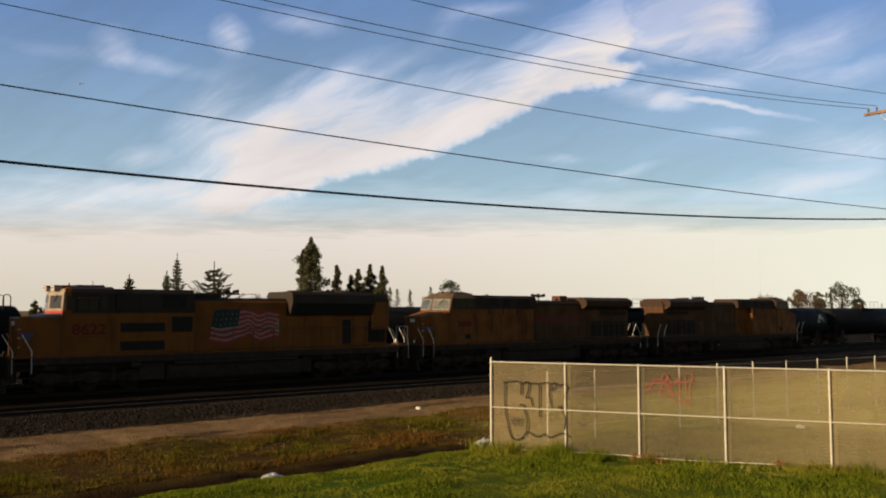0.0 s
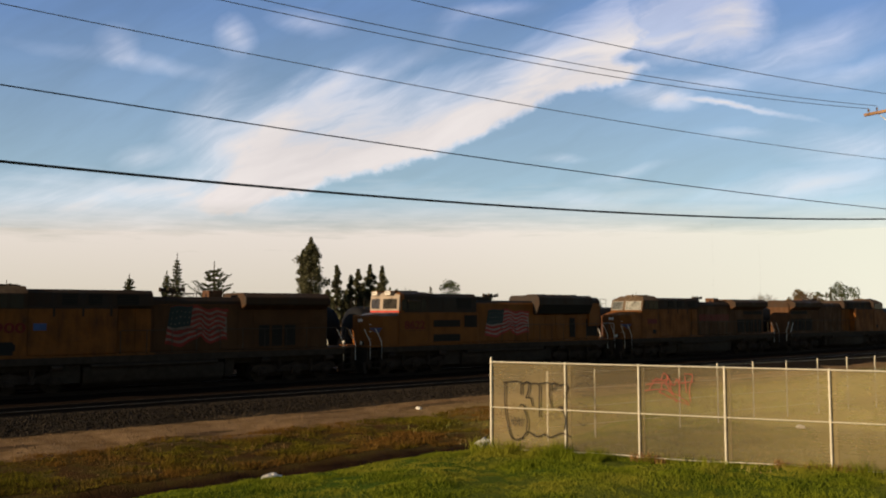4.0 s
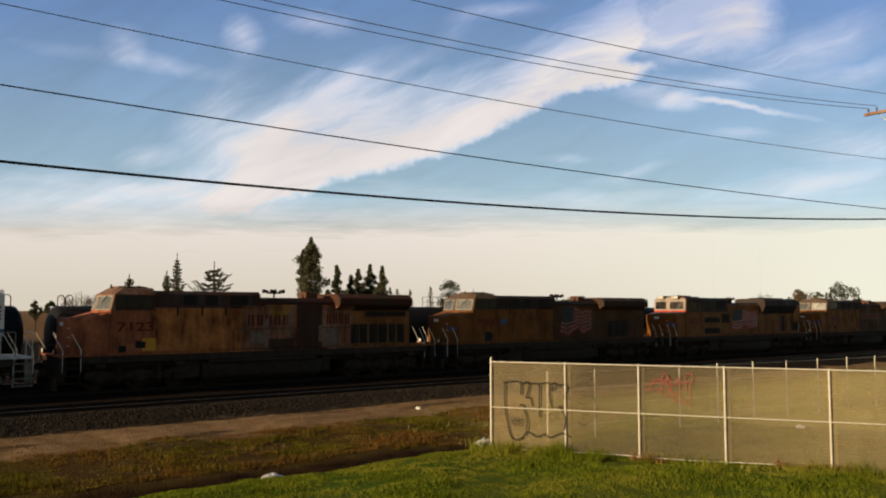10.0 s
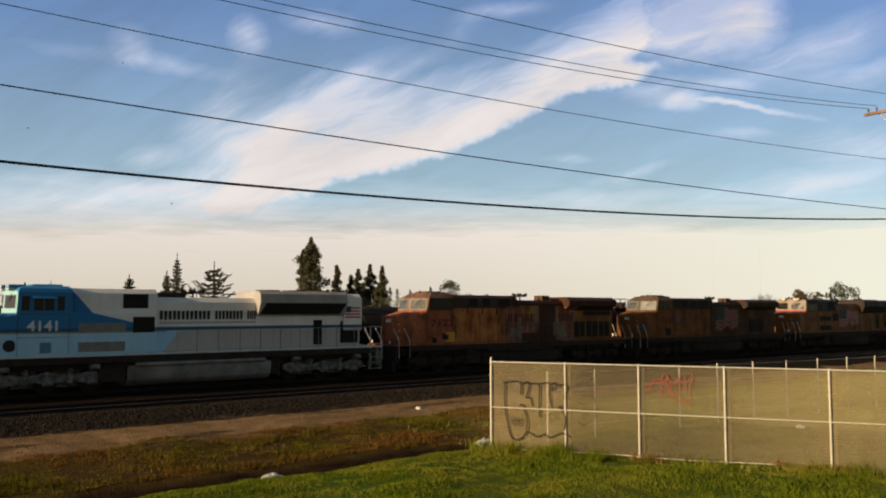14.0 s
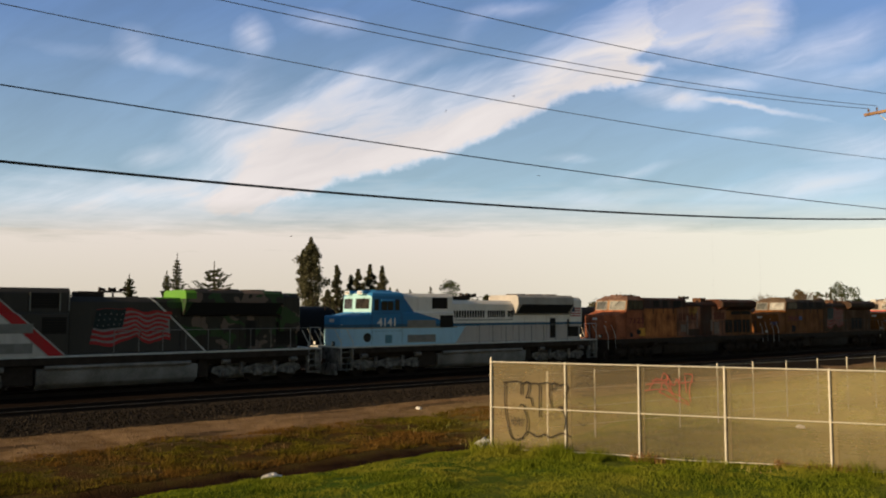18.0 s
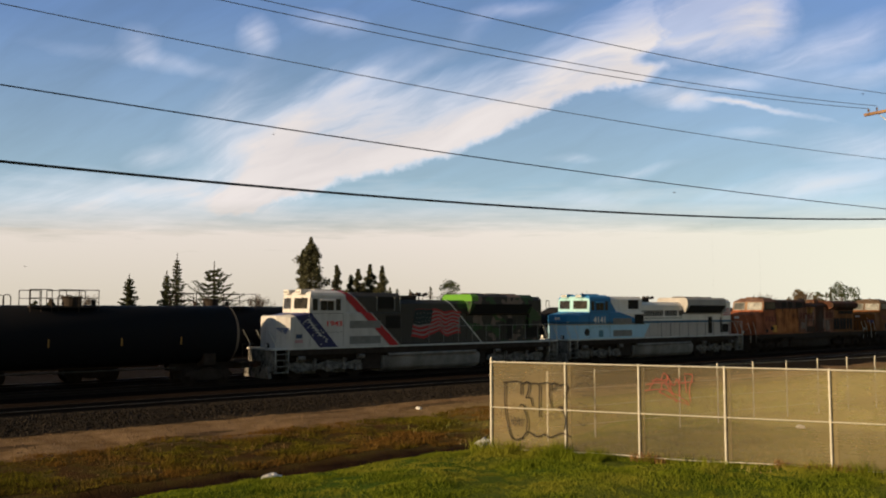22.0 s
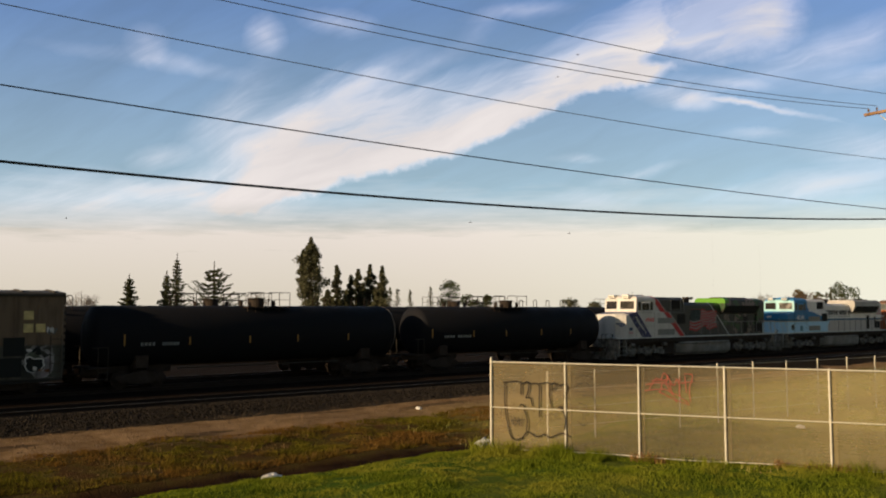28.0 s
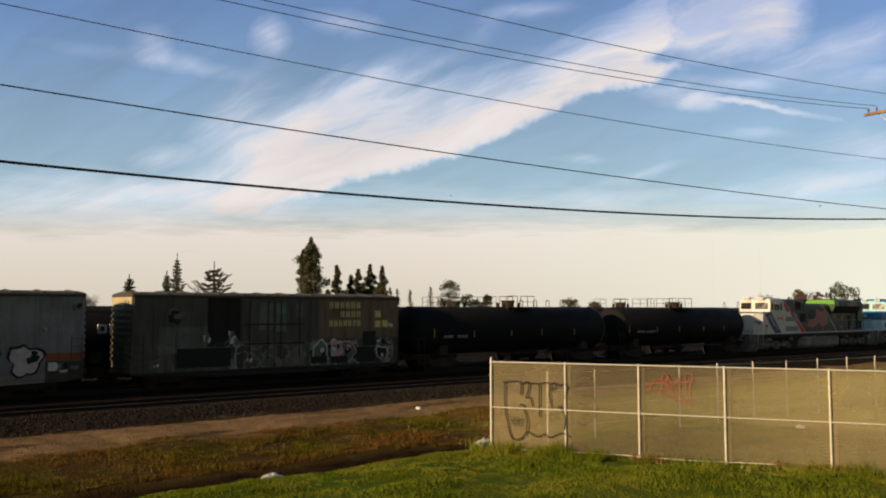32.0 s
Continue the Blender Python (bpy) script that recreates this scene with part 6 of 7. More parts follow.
for k in range(-7, 5):
    parked = tank_car(41.9 + 18.15 * k + (6.2 if k >= 0 else 0.0), FAR_LAT, "parked black tank car on the far track", "parked tank cars", False, (), False, True)
    if k == 0:
        tag(parked, 5.6, 7.6, 2.2, 3.4, (TAG_WHITE, TAG_GREY, TAG_GREY), 6, -1.48, 90)
    if k == -3:
        for i in range(6):
            x, wide = -6.40 + 0.59 * i, 0.46
            bm = bmesh.new()
            for bx0, bx1, bz0, bz1 in ((x, x + wide, 2.90, 3.00), (x, x + wide, 2.55, 2.65), (x, x + 0.11, 2.65, 2.90), (x + wide - 0.11, x + wide, 2.65, 2.90)):
                if not (i in (2, 5) and bz1 == 2.65):
                    box(bm, bx0, bx1, -1.50, -1.30, bz0, bz1)
            part("graffiti_outline", bm, TAG_WHITE, parked, "white sprayed block outline")

# ---- fences ----
FA, FB = Vector((1.36, 24.27, 0)), Vector((10.51, 20.56, 0))
FD = (FB - FA).normalized()
FENCE_TURN = math.degrees(math.atan2(FD.y, FD.x))


def screened_fence():
    """A chain-link fence hung with tan screen; x runs along it from its corner post."""
    f = thing("screened_fence", pose(FA.x, FA.y, -0.15, 0, 0, FENCE_TURN), "galvanised fence hung with sun-bleached tan screen and graffiti", "fence")
    spots = [0.0, 2.13, 4.11, 6.27, 8.71, 11.1, 13.5]
    for i, x in enumerate(spots):
        bm = bmesh.new()
        top = 2.54 if i == 0 else 2.44
        rod(bm, (x, 0, -0.3), (x, 0, top), 0.029 if i else 0.036, 12)
        rod(bm, (x, 0, top), (x, 0, top + 0.03), 0.045, 12, 0.015)
        post = part("fence_post", bm, SILVER, f, "", True)
        if i:
            bm = bmesh.new()
            for z in (0.6, 1.2, 1.8):
                rod(bm, (x, 0, z), (x, 0, z + 0.03), 0.042, 10)
            part("tie_clamp", bm, SILVER, post)
    for i, (x0, x1) in enumerate(zip(spots, spots[1:])):
        for z, r in ((2.43, 0.020), (1.17, 0.016)):
            bm = bmesh.new()
            rod(bm, (x0, -0.02, z), (x1, -0.02, z), r, 10)
            part("fence_rail", bm, SILVER, f, "", True)
        bm = bmesh.new()
        rings = []
        for k in range(11):
            q = x0 + (x1 - x0) * k / 10
            dz = 0.02 * math.sin(math.pi * k / 10) * (1 if i % 2 else -0.6)
            rings.append([bm.verts.new((q, -0.01 + 0.014 * math.cos(math.tau * c / 6), 0.05 + dz + 0.014 * math.sin(math.tau * c / 6))) for c in range(6)])
        for ra, rb in zip(rings, rings[1:]):
            for c in range(6):
                bm.faces.new((ra[c], ra[(c + 1) % 6], rb[(c + 1) % 6], rb[c]))
        part("bottom_rail", bm, SILVER, f)
        bm = bmesh.new()
        nx, nz = 14, 10
        grid = [[bm.verts.new((x0 + (x1 - x0) * a / nx, 0.03 + 0.018 * noise.noise((x0 + a * 0.31, c * 0.37, i)), 0.06 + 2.36 * c / nz)) for a in range(nx + 1)] for c in range(nz + 1)]
        for c in range(nz):
            for a in range(nx):
                bm.faces.new((grid[c][a], grid[c][a + 1], grid[c + 1][a + 1], grid[c + 1][a]))
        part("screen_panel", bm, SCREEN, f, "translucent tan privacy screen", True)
        if i:
            bm = bmesh.new()
            for c in range(10):
                z = 0.08 + 2.32 * c / 10
                bm.faces.new([bm.verts.new(q) for q in ((x0 + 0.045, 0.005, z), (x0 + 0.16, 0.005, z), (x0 + 0.16, 0.005, z + 0.232), (x0 + 0.045, 0.005, z + 0.232))])
            bmesh.ops.remove_doubles(bm, verts=bm.verts, dist=0.001)
            part("screen_lap", bm, SCREEN, f, "doubled hem of the tan screen")
            # added dark rod stands for the shadow line right of each post
            bm = bmesh.new()
            rod(bm, (x0 + 0.042, 0.0, 0.06), (x0 + 0.042, 0.0, 2.40), 0.011, 6)
            part("lacing_cord", bm, FENCE_INK, f, "thin dark rod added for the shadow line beside the post")
    return f


def strokes(name, lines, width, material, parent, y):
    """Sprayed lines on the fence, as thin ribbons with rounded joints."""
    bm = bmesh.new()
    for line in lines:
        pts = []
        for (a, b), (c, d) in zip(line, line[1:]):
            pts += [(a + (c - a) * k / 4, b + (d - b) * k / 4) for k in range(4)]
        pts.append(line[-1])
        for _ in range(2):
            pts = [pts[0]] + [((p[0] + 2 * q[0] + r[0]) / 4, (p[1] + 2 * q[1] + r[1]) / 4) for p, q, r in zip(pts, pts[1:], pts[2:])] + [pts[-1]]
        for (a, b), (c, d) in zip(pts, pts[1:]):
            L = math.hypot(c - a, d - b) or 1.0
            nx, nz = -(d - b) / L * width / 2, (c - a) / L * width / 2
            ex, ez = (c - a) / L * width * 0.3, (d - b) / L * width * 0.3
            bm.faces.new([bm.verts.new(p) for p in ((a - ex + nx, y, b - ez + nz + 0.15), (c + ex + nx, y, d + ez + nz + 0.15), (c + ex - nx, y, d + ez - nz + 0.15), (a - ex - nx, y, b - ez - nz + 0.15))])
    return part(name, bm, material, parent)


fence = screened_fence()
outline = [[(0.41, 1.72), (0.40, 1.01), (0.56, 0.23), (0.72, 0.14), (0.91, 0.19), (1.05, 0.42), (1.34, 0.24), (1.56, 0.37), (1.68, 0.23), (2.02, 0.43), (2.26, 0.32)],
           [(0.37, 1.72), (0.89, 1.79), (0.88, 1.4)], [(0.88, 1.69), (1.11, 1.79), (1.1, 1.49), (1.0, 1.3), (1.17, 1.34), (1.2, 1.1)]]
outline += [[(1.11, 1.7), (1.42, 1.74), (1.4, 1.23), (1.41, 0.81)], [(1.42, 1.72), (1.73, 1.77), (1.69, 1.42), (1.75, 1.07)], [(1.73, 1.73), (1.91, 1.75), (1.8, 1.54)],
            [(1.94, 1.67), (2.13, 1.73), (2.23, 1.62), (2.09, 1.35), (2.21, 1.35)]]
strokes("graffiti", outline, 0.037, FENCE_INK, fence, -0.026)
inner = [[(0.84, 1.06), (0.88, 1.14), (0.99, 1.09), (0.97, 0.97), (1.07, 0.74), (1.03, 0.38)], [(1.94, 1.07), (2.0, 1.13), (2.06, 1.05), (2.14, 0.79), (2.11, 0.49)]]
strokes("graffiti", inner, 0.034, FENCE_INK, fence, -0.03)
faint = [[(0.56, 0.80), (0.64, 0.50), (0.68, 0.84), (0.74, 0.52), (0.80, 0.82), (0.86, 0.55), (0.92, 0.80)], [(0.58, 0.66), (0.98, 0.72)], [(2.42, 1.92), (2.62, 2.02), (2.84, 1.9)], [(2.86, 1.5), (2.98, 1.2), (2.94, 0.85)], [(0.62, 0.72), (0.72, 0.48), (0.78, 0.69), (0.86, 0.5), (0.94, 0.67)], [(2.34, 1.59), (2.43, 1.73), (2.58, 1.79), (2.73, 1.75), (2.82, 1.61)], [(2.37, 1.53), (2.88, 1.55)],
         [(2.58, 1.42), (2.85, 1.46)], [(2.48, 1.24), (2.69, 1.19), (2.75, 1.05), (2.6, 0.78)], [(2.45, 0.74), (2.63, 0.61), (2.69, 0.73)]]
for line in faint:
    strokes("faded_graffiti", [line], 0.020, FENCE_INK_FAINT, fence, -0.026)
scrawl = [[(4.38, 1.66), (4.56, 1.98), (4.7, 1.9), (4.76, 2.13), (4.87, 1.99), (4.81, 1.79)], [(4.27, 1.63), (4.83, 1.7), (5.0, 1.54), (5.08, 1.35)], [(4.92, 1.93), (4.94, 1.6), (5.16, 1.52)],
          [(5.17, 2.0), (5.14, 1.49), (5.38, 1.36)], [(5.28, 2.09), (5.53, 2.09), (5.39, 1.72), (5.43, 1.39)], [(4.45, 1.89), (4.87, 1.93)], [(4.67, 1.61), (4.76, 1.99), (4.92, 1.62)]]
scrawl += [[(4.3, 1.78), (4.62, 1.86), (5.0, 1.8)], [(4.84, 2.06), (5.02, 1.72), (5.1, 2.02), (5.18, 1.7)], [(5.3, 2.02), (5.33, 1.62)], [(4.62, 1.62), (4.98, 1.44), (5.4, 1.30)], [(5.2, 1.85), (5.5, 1.9)]]
strokes("red_graffiti", scrawl, 0.019, FENCE_RED, fence, -0.026)


def far_fence():
    a, b = Vector((3.12, 25.7, 0)), Vector((17.4, 34.6, 0))
    d = (b - a).normalized()
    f = thing("wire_fence", pose(a.x, a.y, -0.15, 0, 0, math.degrees(math.atan2(d.y, d.x))), "low galvanised wire fence beside the railway", "fence")
    step = (b - a).length / 9
    for i in range(14):
        bm = bmesh.new()
        rod(bm, (i * step, 0, -0.3), (i * step, 0, 2.06), 0.024, 8)
        part("fence_post", bm, SILVER, f)
    for z in (0.4, 0.95, 1.5, 2.0):
        bm = bmesh.new()
        rod(bm, (0, -0.03, z), (13 * step, -0.03, z), 0.006, 5)
        part("strand", bm, SILVER, f)


far_fence()

# ---- pole line ----
PB = Vector((20.35, 38.0, 0))
WD = Vector((0.8415, 0.5402, 0))
WN = Vector((-WD.y, WD.x, 0))
WIRE_TURN = math.degrees(math.atan2(WD.y, WD.x))


def utility_pole(p):
    pole = thing("utility_pole", pose(p.x, p.y, -0.2, 0, 0, WIRE_TURN), "weathered wooden utility pole with a timber crossarm", "utility pole", "utility poles")
    bm = bmesh.new()
    rod(bm, (0, 0, -0.5), (0, 0, 13.9), 0.17, 14, 0.11)
    part("shaft", bm, POLE_WOOD, pole, "", True)
    bm = bmesh.new()
    box(bm, -0.06, 0.06, -1.35, 1.35, 12.92, 13.05, 0.008)
    part("crossarm", bm, POLE_WOOD, pole)
    for sg in (-1, 1):
        bm = bmesh.new()
        rod(bm, (0.08, sg * 0.72, 12.92), (0.10, sg * 0.05, 12.25), 0.018)
        part("brace", bm, SILVER, pole)
    for y in (-1.1, 0.75, 1.15):
        bm = bmesh.new()
        rod(bm, (0, y, 13.05), (0, y, 13.15), 0.015)
        rod(bm, (0, y, 13.13), (0, y, 13.24), 0.055, 10, 0.035)
        part("insulator", bm, CERAMIC, pole, "brown ceramic insulator")
    return pole


utility_pole(PB)
utility_pole(PB - WD * 53.5)


def cable(offset, c2, c1, c0, r, label):
    """A hanging cable: height c2 t^2 + c1 t + c0 at t metres along the line from the near pole."""
    bm = bmesh.new()
    pts = [PB + WN * offset + WD * t + Vector((0, 0, c2 * t * t + c1 * t + c0)) for t in [-53.5 + 53.5 * i / 44 for i in range(45)]]
    rings = []
    for p in pts:
        rings.append([bm.verts.new(p + (WN * math.cos(a) + Vector((0, 0, 1)) * math.sin(a)) * r) for a in [math.tau * k / 6 for k in range(6)]])
    for a, b in zip(rings, rings[1:]):
        for i in range(6):
            bm.faces.new((a[i], a[(i + 1) % 6], b[(i + 1) % 6], b[i]))
    ob = new("cable", mesh_of("cable", bm, CABLE_BLACK if r > 0.015 else WIRE_GREY))
    tagged(ob, label, "cable", "overhead cables")


cable(0, 0.00124, 0.06658, 7.813, 0.034, "thick black overhead cable sagging between poles")
cable(0, 0.00062, 0.00774, 8.214, 0.017, "black overhead cable strung between poles")
cable(0, 0.00102, 0.03391, 10.470, 0.0115, "thin overhead wire strung between poles")
cable(1.15, 0.00171, 0.08399, 13.050, 0.0125, "overhead wire tied to the crossarm")
cable(0.75, 0.00166, 0.08082, 13.103, 0.0125, "overhead wire tied to the crossarm")
cable(-1.1, 0.00149, 0.06852, 13.092, 0.0125, "overhead wire tied to the crossarm")


# ---- trees ----
def leaf_cloud(rng, clumps, size, per):
    """Many small leaf triangles round the given clump centres (x, y, z, radius)."""
    pts = []
    for x, y, z, r in clumps:
        for _ in range(per):
            while True:
                v = Vector((rng.uniform(-1, 1), rng.uniform(-1, 1), rng.uniform(-1, 1)))
                if v.length < 1:
                    break
            pts.append((x + v.x * r, y + v.y * r, z + v.z * r * 0.8))
    c = np.array(pts)
    g = np.random.default_rng(rng.randrange(10 ** 6))
    d = g.normal(size=(len(c), 3, 3)) * size * 0.75
    v = (c[:, None, :] + d).reshape(-1, 3)
    return v.tolist(), [(3 * i, 3 * i + 1, 3 * i + 2) for i in range(len(c))]


def tree(name, x, y, height, kind, width, seed, label, leaf):
    rng = random.Random(seed)
    turn = rng.uniform(0, 360)
    # the lesser leader of a two-topped tree stands on its west side
    sub_x, sub_y = -0.28 * math.cos(radians(turn)), 0.28 * math.sin(radians(turn))
    t = thing(name, pose(x, y, -0.25, 0, 0, turn), label, "tree", "trees behind the railway")
    bm = bmesh.new()
    r0 = 0.02 * height + 0.05
    lean = Vector((rng.uniform(-0.01, 0.01), rng.uniform(-0.01, 0.01), 0))
    levels = 6
    for i in range(levels):
        a, b = i / levels, (i + 1) / levels
        rod(bm, lean * height * a + Vector((0, 0, height * 0.97 * a)), lean * height * b + Vector((0, 0, height * 0.97 * b)), r0 * (1 - a) + 0.015, 7, r0 * (1 - b) + 0.012)
    clumps = []
    if kind == "deodar":
        z = height * 0.10
        whorl = 0
        while z < height * 0.90:
            f = 1 - z / height
            limbs = 8 if width > 5 else 5
            for k in range(limbs):
                a = math.tau * (k / limbs + 0.13 * whorl) + rng.uniform(-0.3, 0.3)
                ln, rise = width * (0.05 + f) * rng.uniform(0.45, 1.15), (rng.uniform(-0.10, 0.36) if width > 5 else rng.uniform(-0.22, 0.12))
                p0 = Vector((0, 0, z))
                last = p0
                for j in range(1, 15):
                    u = j / 14
                    p = Vector((math.cos(a) * ln * u, math.sin(a) * ln * u, z + ln * (rise * u * u - 0.14 * math.sin(math.pi * u))))
                    rod(bm, last, p, 0.05 * f * (1 - u) + 0.018, 5, 0.014)
                    clumps.append((p.x, p.y, p.z - 0.03 * ln, (0.12 + 0.34 * f * (1 - u) ** 0.9) * (1.3 if width > 5 else 0.9)))
                    last = p
            z += height * (0.058 if width > 5 else 0.036)
            whorl += 1
        clumps += [(0, 0, height * (0.60 + 0.02 * k), 0.20 - 0.0095 * k) for k in range(20)]
        size, per = 0.085, 30
    elif kind == "thin":
        for i in range(60):
            f = i / 59
            z = height * (0.03 + 0.95 * f)
            r = width * (math.sin(math.pi * min(1, (f * 0.8 + 0.18))) ** 0.7)
            a = rng.uniform(0, math.tau)
            clumps.append((math.cos(a) * r * 0.45, math.sin(a) * r * 0.45, z, r * 0.6 + 0.05))
        size, per = 0.11, 22
    elif kind in ("pine", "column"):
        outline_f = [0.0, 0.30, 0.46, 0.55, 0.70, 0.80, 0.88, 0.94, 1.0]
        outline_r = [0.68, 0.70, 0.74, 0.86, 0.78, 0.58, 0.38, 0.18, 0.02] if kind == "pine" else [0.75, 0.85, 0.80, 0.72, 0.62, 0.46, 0.30, 0.17, 0.03]
        n = 230 if kind == "pine" else 80
        for i in range(n):
            f = (i + rng.random()) / n
            z = height * (0.06 + 0.94 * f)
            env = width * (0.72 if kind == "pine" else 0.62) * float(np.interp(f, outline_f, outline_r)) * (0.80 + 0.20 * math.sin(f * 19 + seed) + 0.16 * math.sin(f * 47 + 2 * seed))
            a = rng.uniform(0, math.tau)
            rr = env * math.sqrt(rng.random()) * rng.uniform(0.8, 1.15)
            p = (math.cos(a) * rr, math.sin(a) * rr, z)
            rod(bm, (0, 0, z - 0.4), p, 0.04, 5, 0.015)
            clumps.append((*p, min(env * 0.42, width * 0.15) * rng.uniform(0.6, 1.35) + 0.07))
        if kind == "pine":
            for i in range(34):
                f = i / 33
                z = height * (0.52 + 0.35 * f)
                rr = width * 0.15 * (1 - f) ** 0.7 * rng.random()
                a = rng.uniform(0, math.tau)
                clumps.append((sub_x * width + math.cos(a) * rr, sub_y * width + math.sin(a) * rr, z, width * 0.11 * (1 - f) ** 0.6 + 0.10))
        size, per = 0.17, 90
    elif kind == "bare":
        def fork(p, d, ln, r, depth):
            q = p + d * ln
            rod(bm, p, q, r, 5, r * 0.65)
            if depth:
                for _ in range(3):
                    dd = (d + Vector((rng.uniform(-1, 1), rng.uniform(-1, 1), rng.uniform(-0.3, 0.8))) * 0.62).normalized()
                    fork(q, dd, ln * rng.uniform(0.6, 0.85), r * 0.62, depth - 1)
        for _ in range(6):
            fork(Vector((0, 0, height * 0.2)), Vector((rng.uniform(-0.8, 0.8), rng.uniform(-0.8, 0.8), 1)).normalized(), height * 0.24, 0.09, 4)
        for _ in range(130):
            a, e, r = rng.uniform(0, math.tau), rng.uniform(0.0, 1.0), rng.uniform(0.45, 1.0)
            out = width * 1.15 * r * math.sqrt(1 - e * e)
            clumps.append((math.cos(a) * out, math.sin(a) * out, height * (0.42 + 0.50 * e * r), 0.55))
        size, per = 0.065, 26
    else:
        for i in range(34):
            a, b = rng.uniform(0, math.tau), rng.uniform(-0.3, 1.0)
            r = width * rng.uniform(0.45, 1.0)
            p = (math.cos(a) * r * math.sqrt(max(0, 1 - b * b)), math.sin(a) * r * math.sqrt(max(0, 1 - b * b)), height * 0.62 + b * height * 0.36)
            rod(bm, (0, 0, height * 0.3), p, 0.05, 5, 0.012)
            clumps.append((*p, width * rng.uniform(0.20, 0.34)))
        size, per = 0.16, 60
    part("trunk", bm, BARK, t)
    v, f = leaf_cloud(rng, clumps, size, per)
    me = bpy.data.meshes.new("crown")
    me.from_pydata(v, [], f)
    me.materials.append(leaf)
    crown = new("crown", me)
    crown.parent = t
    return t


FOCAL = 784 / math.tan(radians(54.91 / 2))
HORIZON = 549.0


def plant(kind, across, top, half, depth, seed, label, leaf, name="conifer_tree"):
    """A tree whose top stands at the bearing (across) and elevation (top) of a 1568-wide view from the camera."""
    x = (across - 784) / FOCAL * depth
    h = (HORIZON - top) / FOCAL * depth + EYE.z + 0.25
    return tree(name, x, depth, h, kind, half / FOCAL * depth, seed, label, leaf)


DEODAR = "dark deodar cedar with drooping tiered branches"
for i, (a, tp, hw) in enumerate(((229, 484, 34), (295, 478, 26), (313, 447, 32), (379, 461, 84))):
    plant("deodar", a, tp, hw, 150 + 3 * i, 10 + i, DEODAR, NEEDLES)
plant("pine", 550, 422, 50, 150, 30, "tall dense dark evergreen with uneven crown", CYPRESS)
for i, (a, tp, hw) in enumerate(((596, 471, 26), (621, 489, 18), (634, 478, 22), (655, 470, 34), (676, 472, 28), (580, 515, 34), (612, 515, 30), (642, 503, 40), (670, 506, 34))):
    plant("column", a, tp, hw, 138 + 2 * (i % 4), 40 + i, "dark columnar cypress in a close row", CYPRESS)
for i, (a, tp, hw) in enumerate(((690, 508, 8), (703, 511, 8), (726, 513, 7), (762, 507, 7.5))):
    plant("thin", a, tp, hw, 170, 60 + i, "slender dark pencil cypress tree", CYPRESS)
for i, (a, tp, hw, lf) in enumerate(((797, 499, 26, BROAD), (832, 521, 20, BROAD), (862, 524, 16, BROAD), (1009, 529, 20, CYPRESS), (1052, 534, 14, CYPRESS), (1411, 513, 16, TAN_LEAF), (1490, 497, 25, BROAD),
                                   (1447, 518, 12, BROAD), (1517, 528, 12, BROAD), (65, 534, 10, CYPRESS), (90, 533, 10, BROAD))):
    plant("round", a, tp, hw, 165, 70 + i, "rounded broadleaf tree behind the railway", lf, "broadleaf_tree")
plant("thin", 1470, 508, 3, 165, 90, "slender dark pencil cypress tree", CYPRESS)
for i, (a, tp, hw) in enumerate(((145, 512, 28), (455, 518, 14), (1345, 516, 14), (1432, 511, 22))):
    plant("bare", a, tp, hw, 160, 92 + i, "leafless winter tree with fine twigs", TAN_LEAF, "bare_tree")


def mast(across, top, depth):
    x = (across - 784) / FOCAL * depth
    h = (HORIZON - top) / FOCAL * depth + EYE.z
    m = thing("radio_mast", pose(x, depth, -0.3), "slender distant radio mast", "mast", "radio masts")
    bm = bmesh.new()
    for k in range(3):
        a = math.tau * k / 3
        rod(bm, (0.16 * math.cos(a), 0.16 * math.sin(a), 0), (0.16 * math.cos(a), 0.16 * math.sin(a), h), 0.006, 4)
    for j in range(int(h / 3)):
        for k in range(3):
            a, b = math.tau * k / 3, math.tau * (k + 1) / 3
            rod(bm, (0.16 * math.cos(a), 0.16 * math.sin(a), j * 3), (0.16 * math.cos(b), 0.16 * math.sin(b), j * 3 + 3), 0.003, 3)
    part("lattice", bm, RAIL_GREY, m)


mast(1262, 345, 900)
mast(1345, 430, 900)


# ---- litter ----
def litter(s, lat, size, seed, label, lift=0.30):
    rng = random.Random(seed)
    bm = bmesh.new()
    bmesh.ops.create_icosphere(bm, subdivisions=3, radius=size)
    for v in bm.verts:
        k = 1 + 0.45 * noise.noise(v.co * (2.2 / size) + Vector((seed, 0, 0))) + 0.2 * noise.noise(v.co * (6 / size))
        v.co = Vector((v.co.x * k * 1.25, v.co.y * k, max(-0.3 * size, v.co.z * k * 0.62)))
    ob = new("plastic_bag", mesh_of("plastic_bag", bm, LITTER_WHITE))
    ob.matrix_world = track_pose(s, lat, ground_z(s, lat) + lift * size, rng.uniform(0, 90))
    tagged(ob, label, "litter", "litter")


for i, (s, lat, size) in enumerate(((-10.0, 12.25, 0.12), (-15.9, 23.2, 0.23), (-15.62, 22.85, 0.15), (-22.1, 21.95, 0.24), (-23.2, 21.9, 0.09), (-25.2, 21.85, 0.13), (-6.0, 27.5, 0.12))):
    litter(s, lat, size, i, "crumpled white plastic bag lying on the ground", 0.75 if i in (1, 2) else 0.30)


# ---- birds ----
BIRDS = []


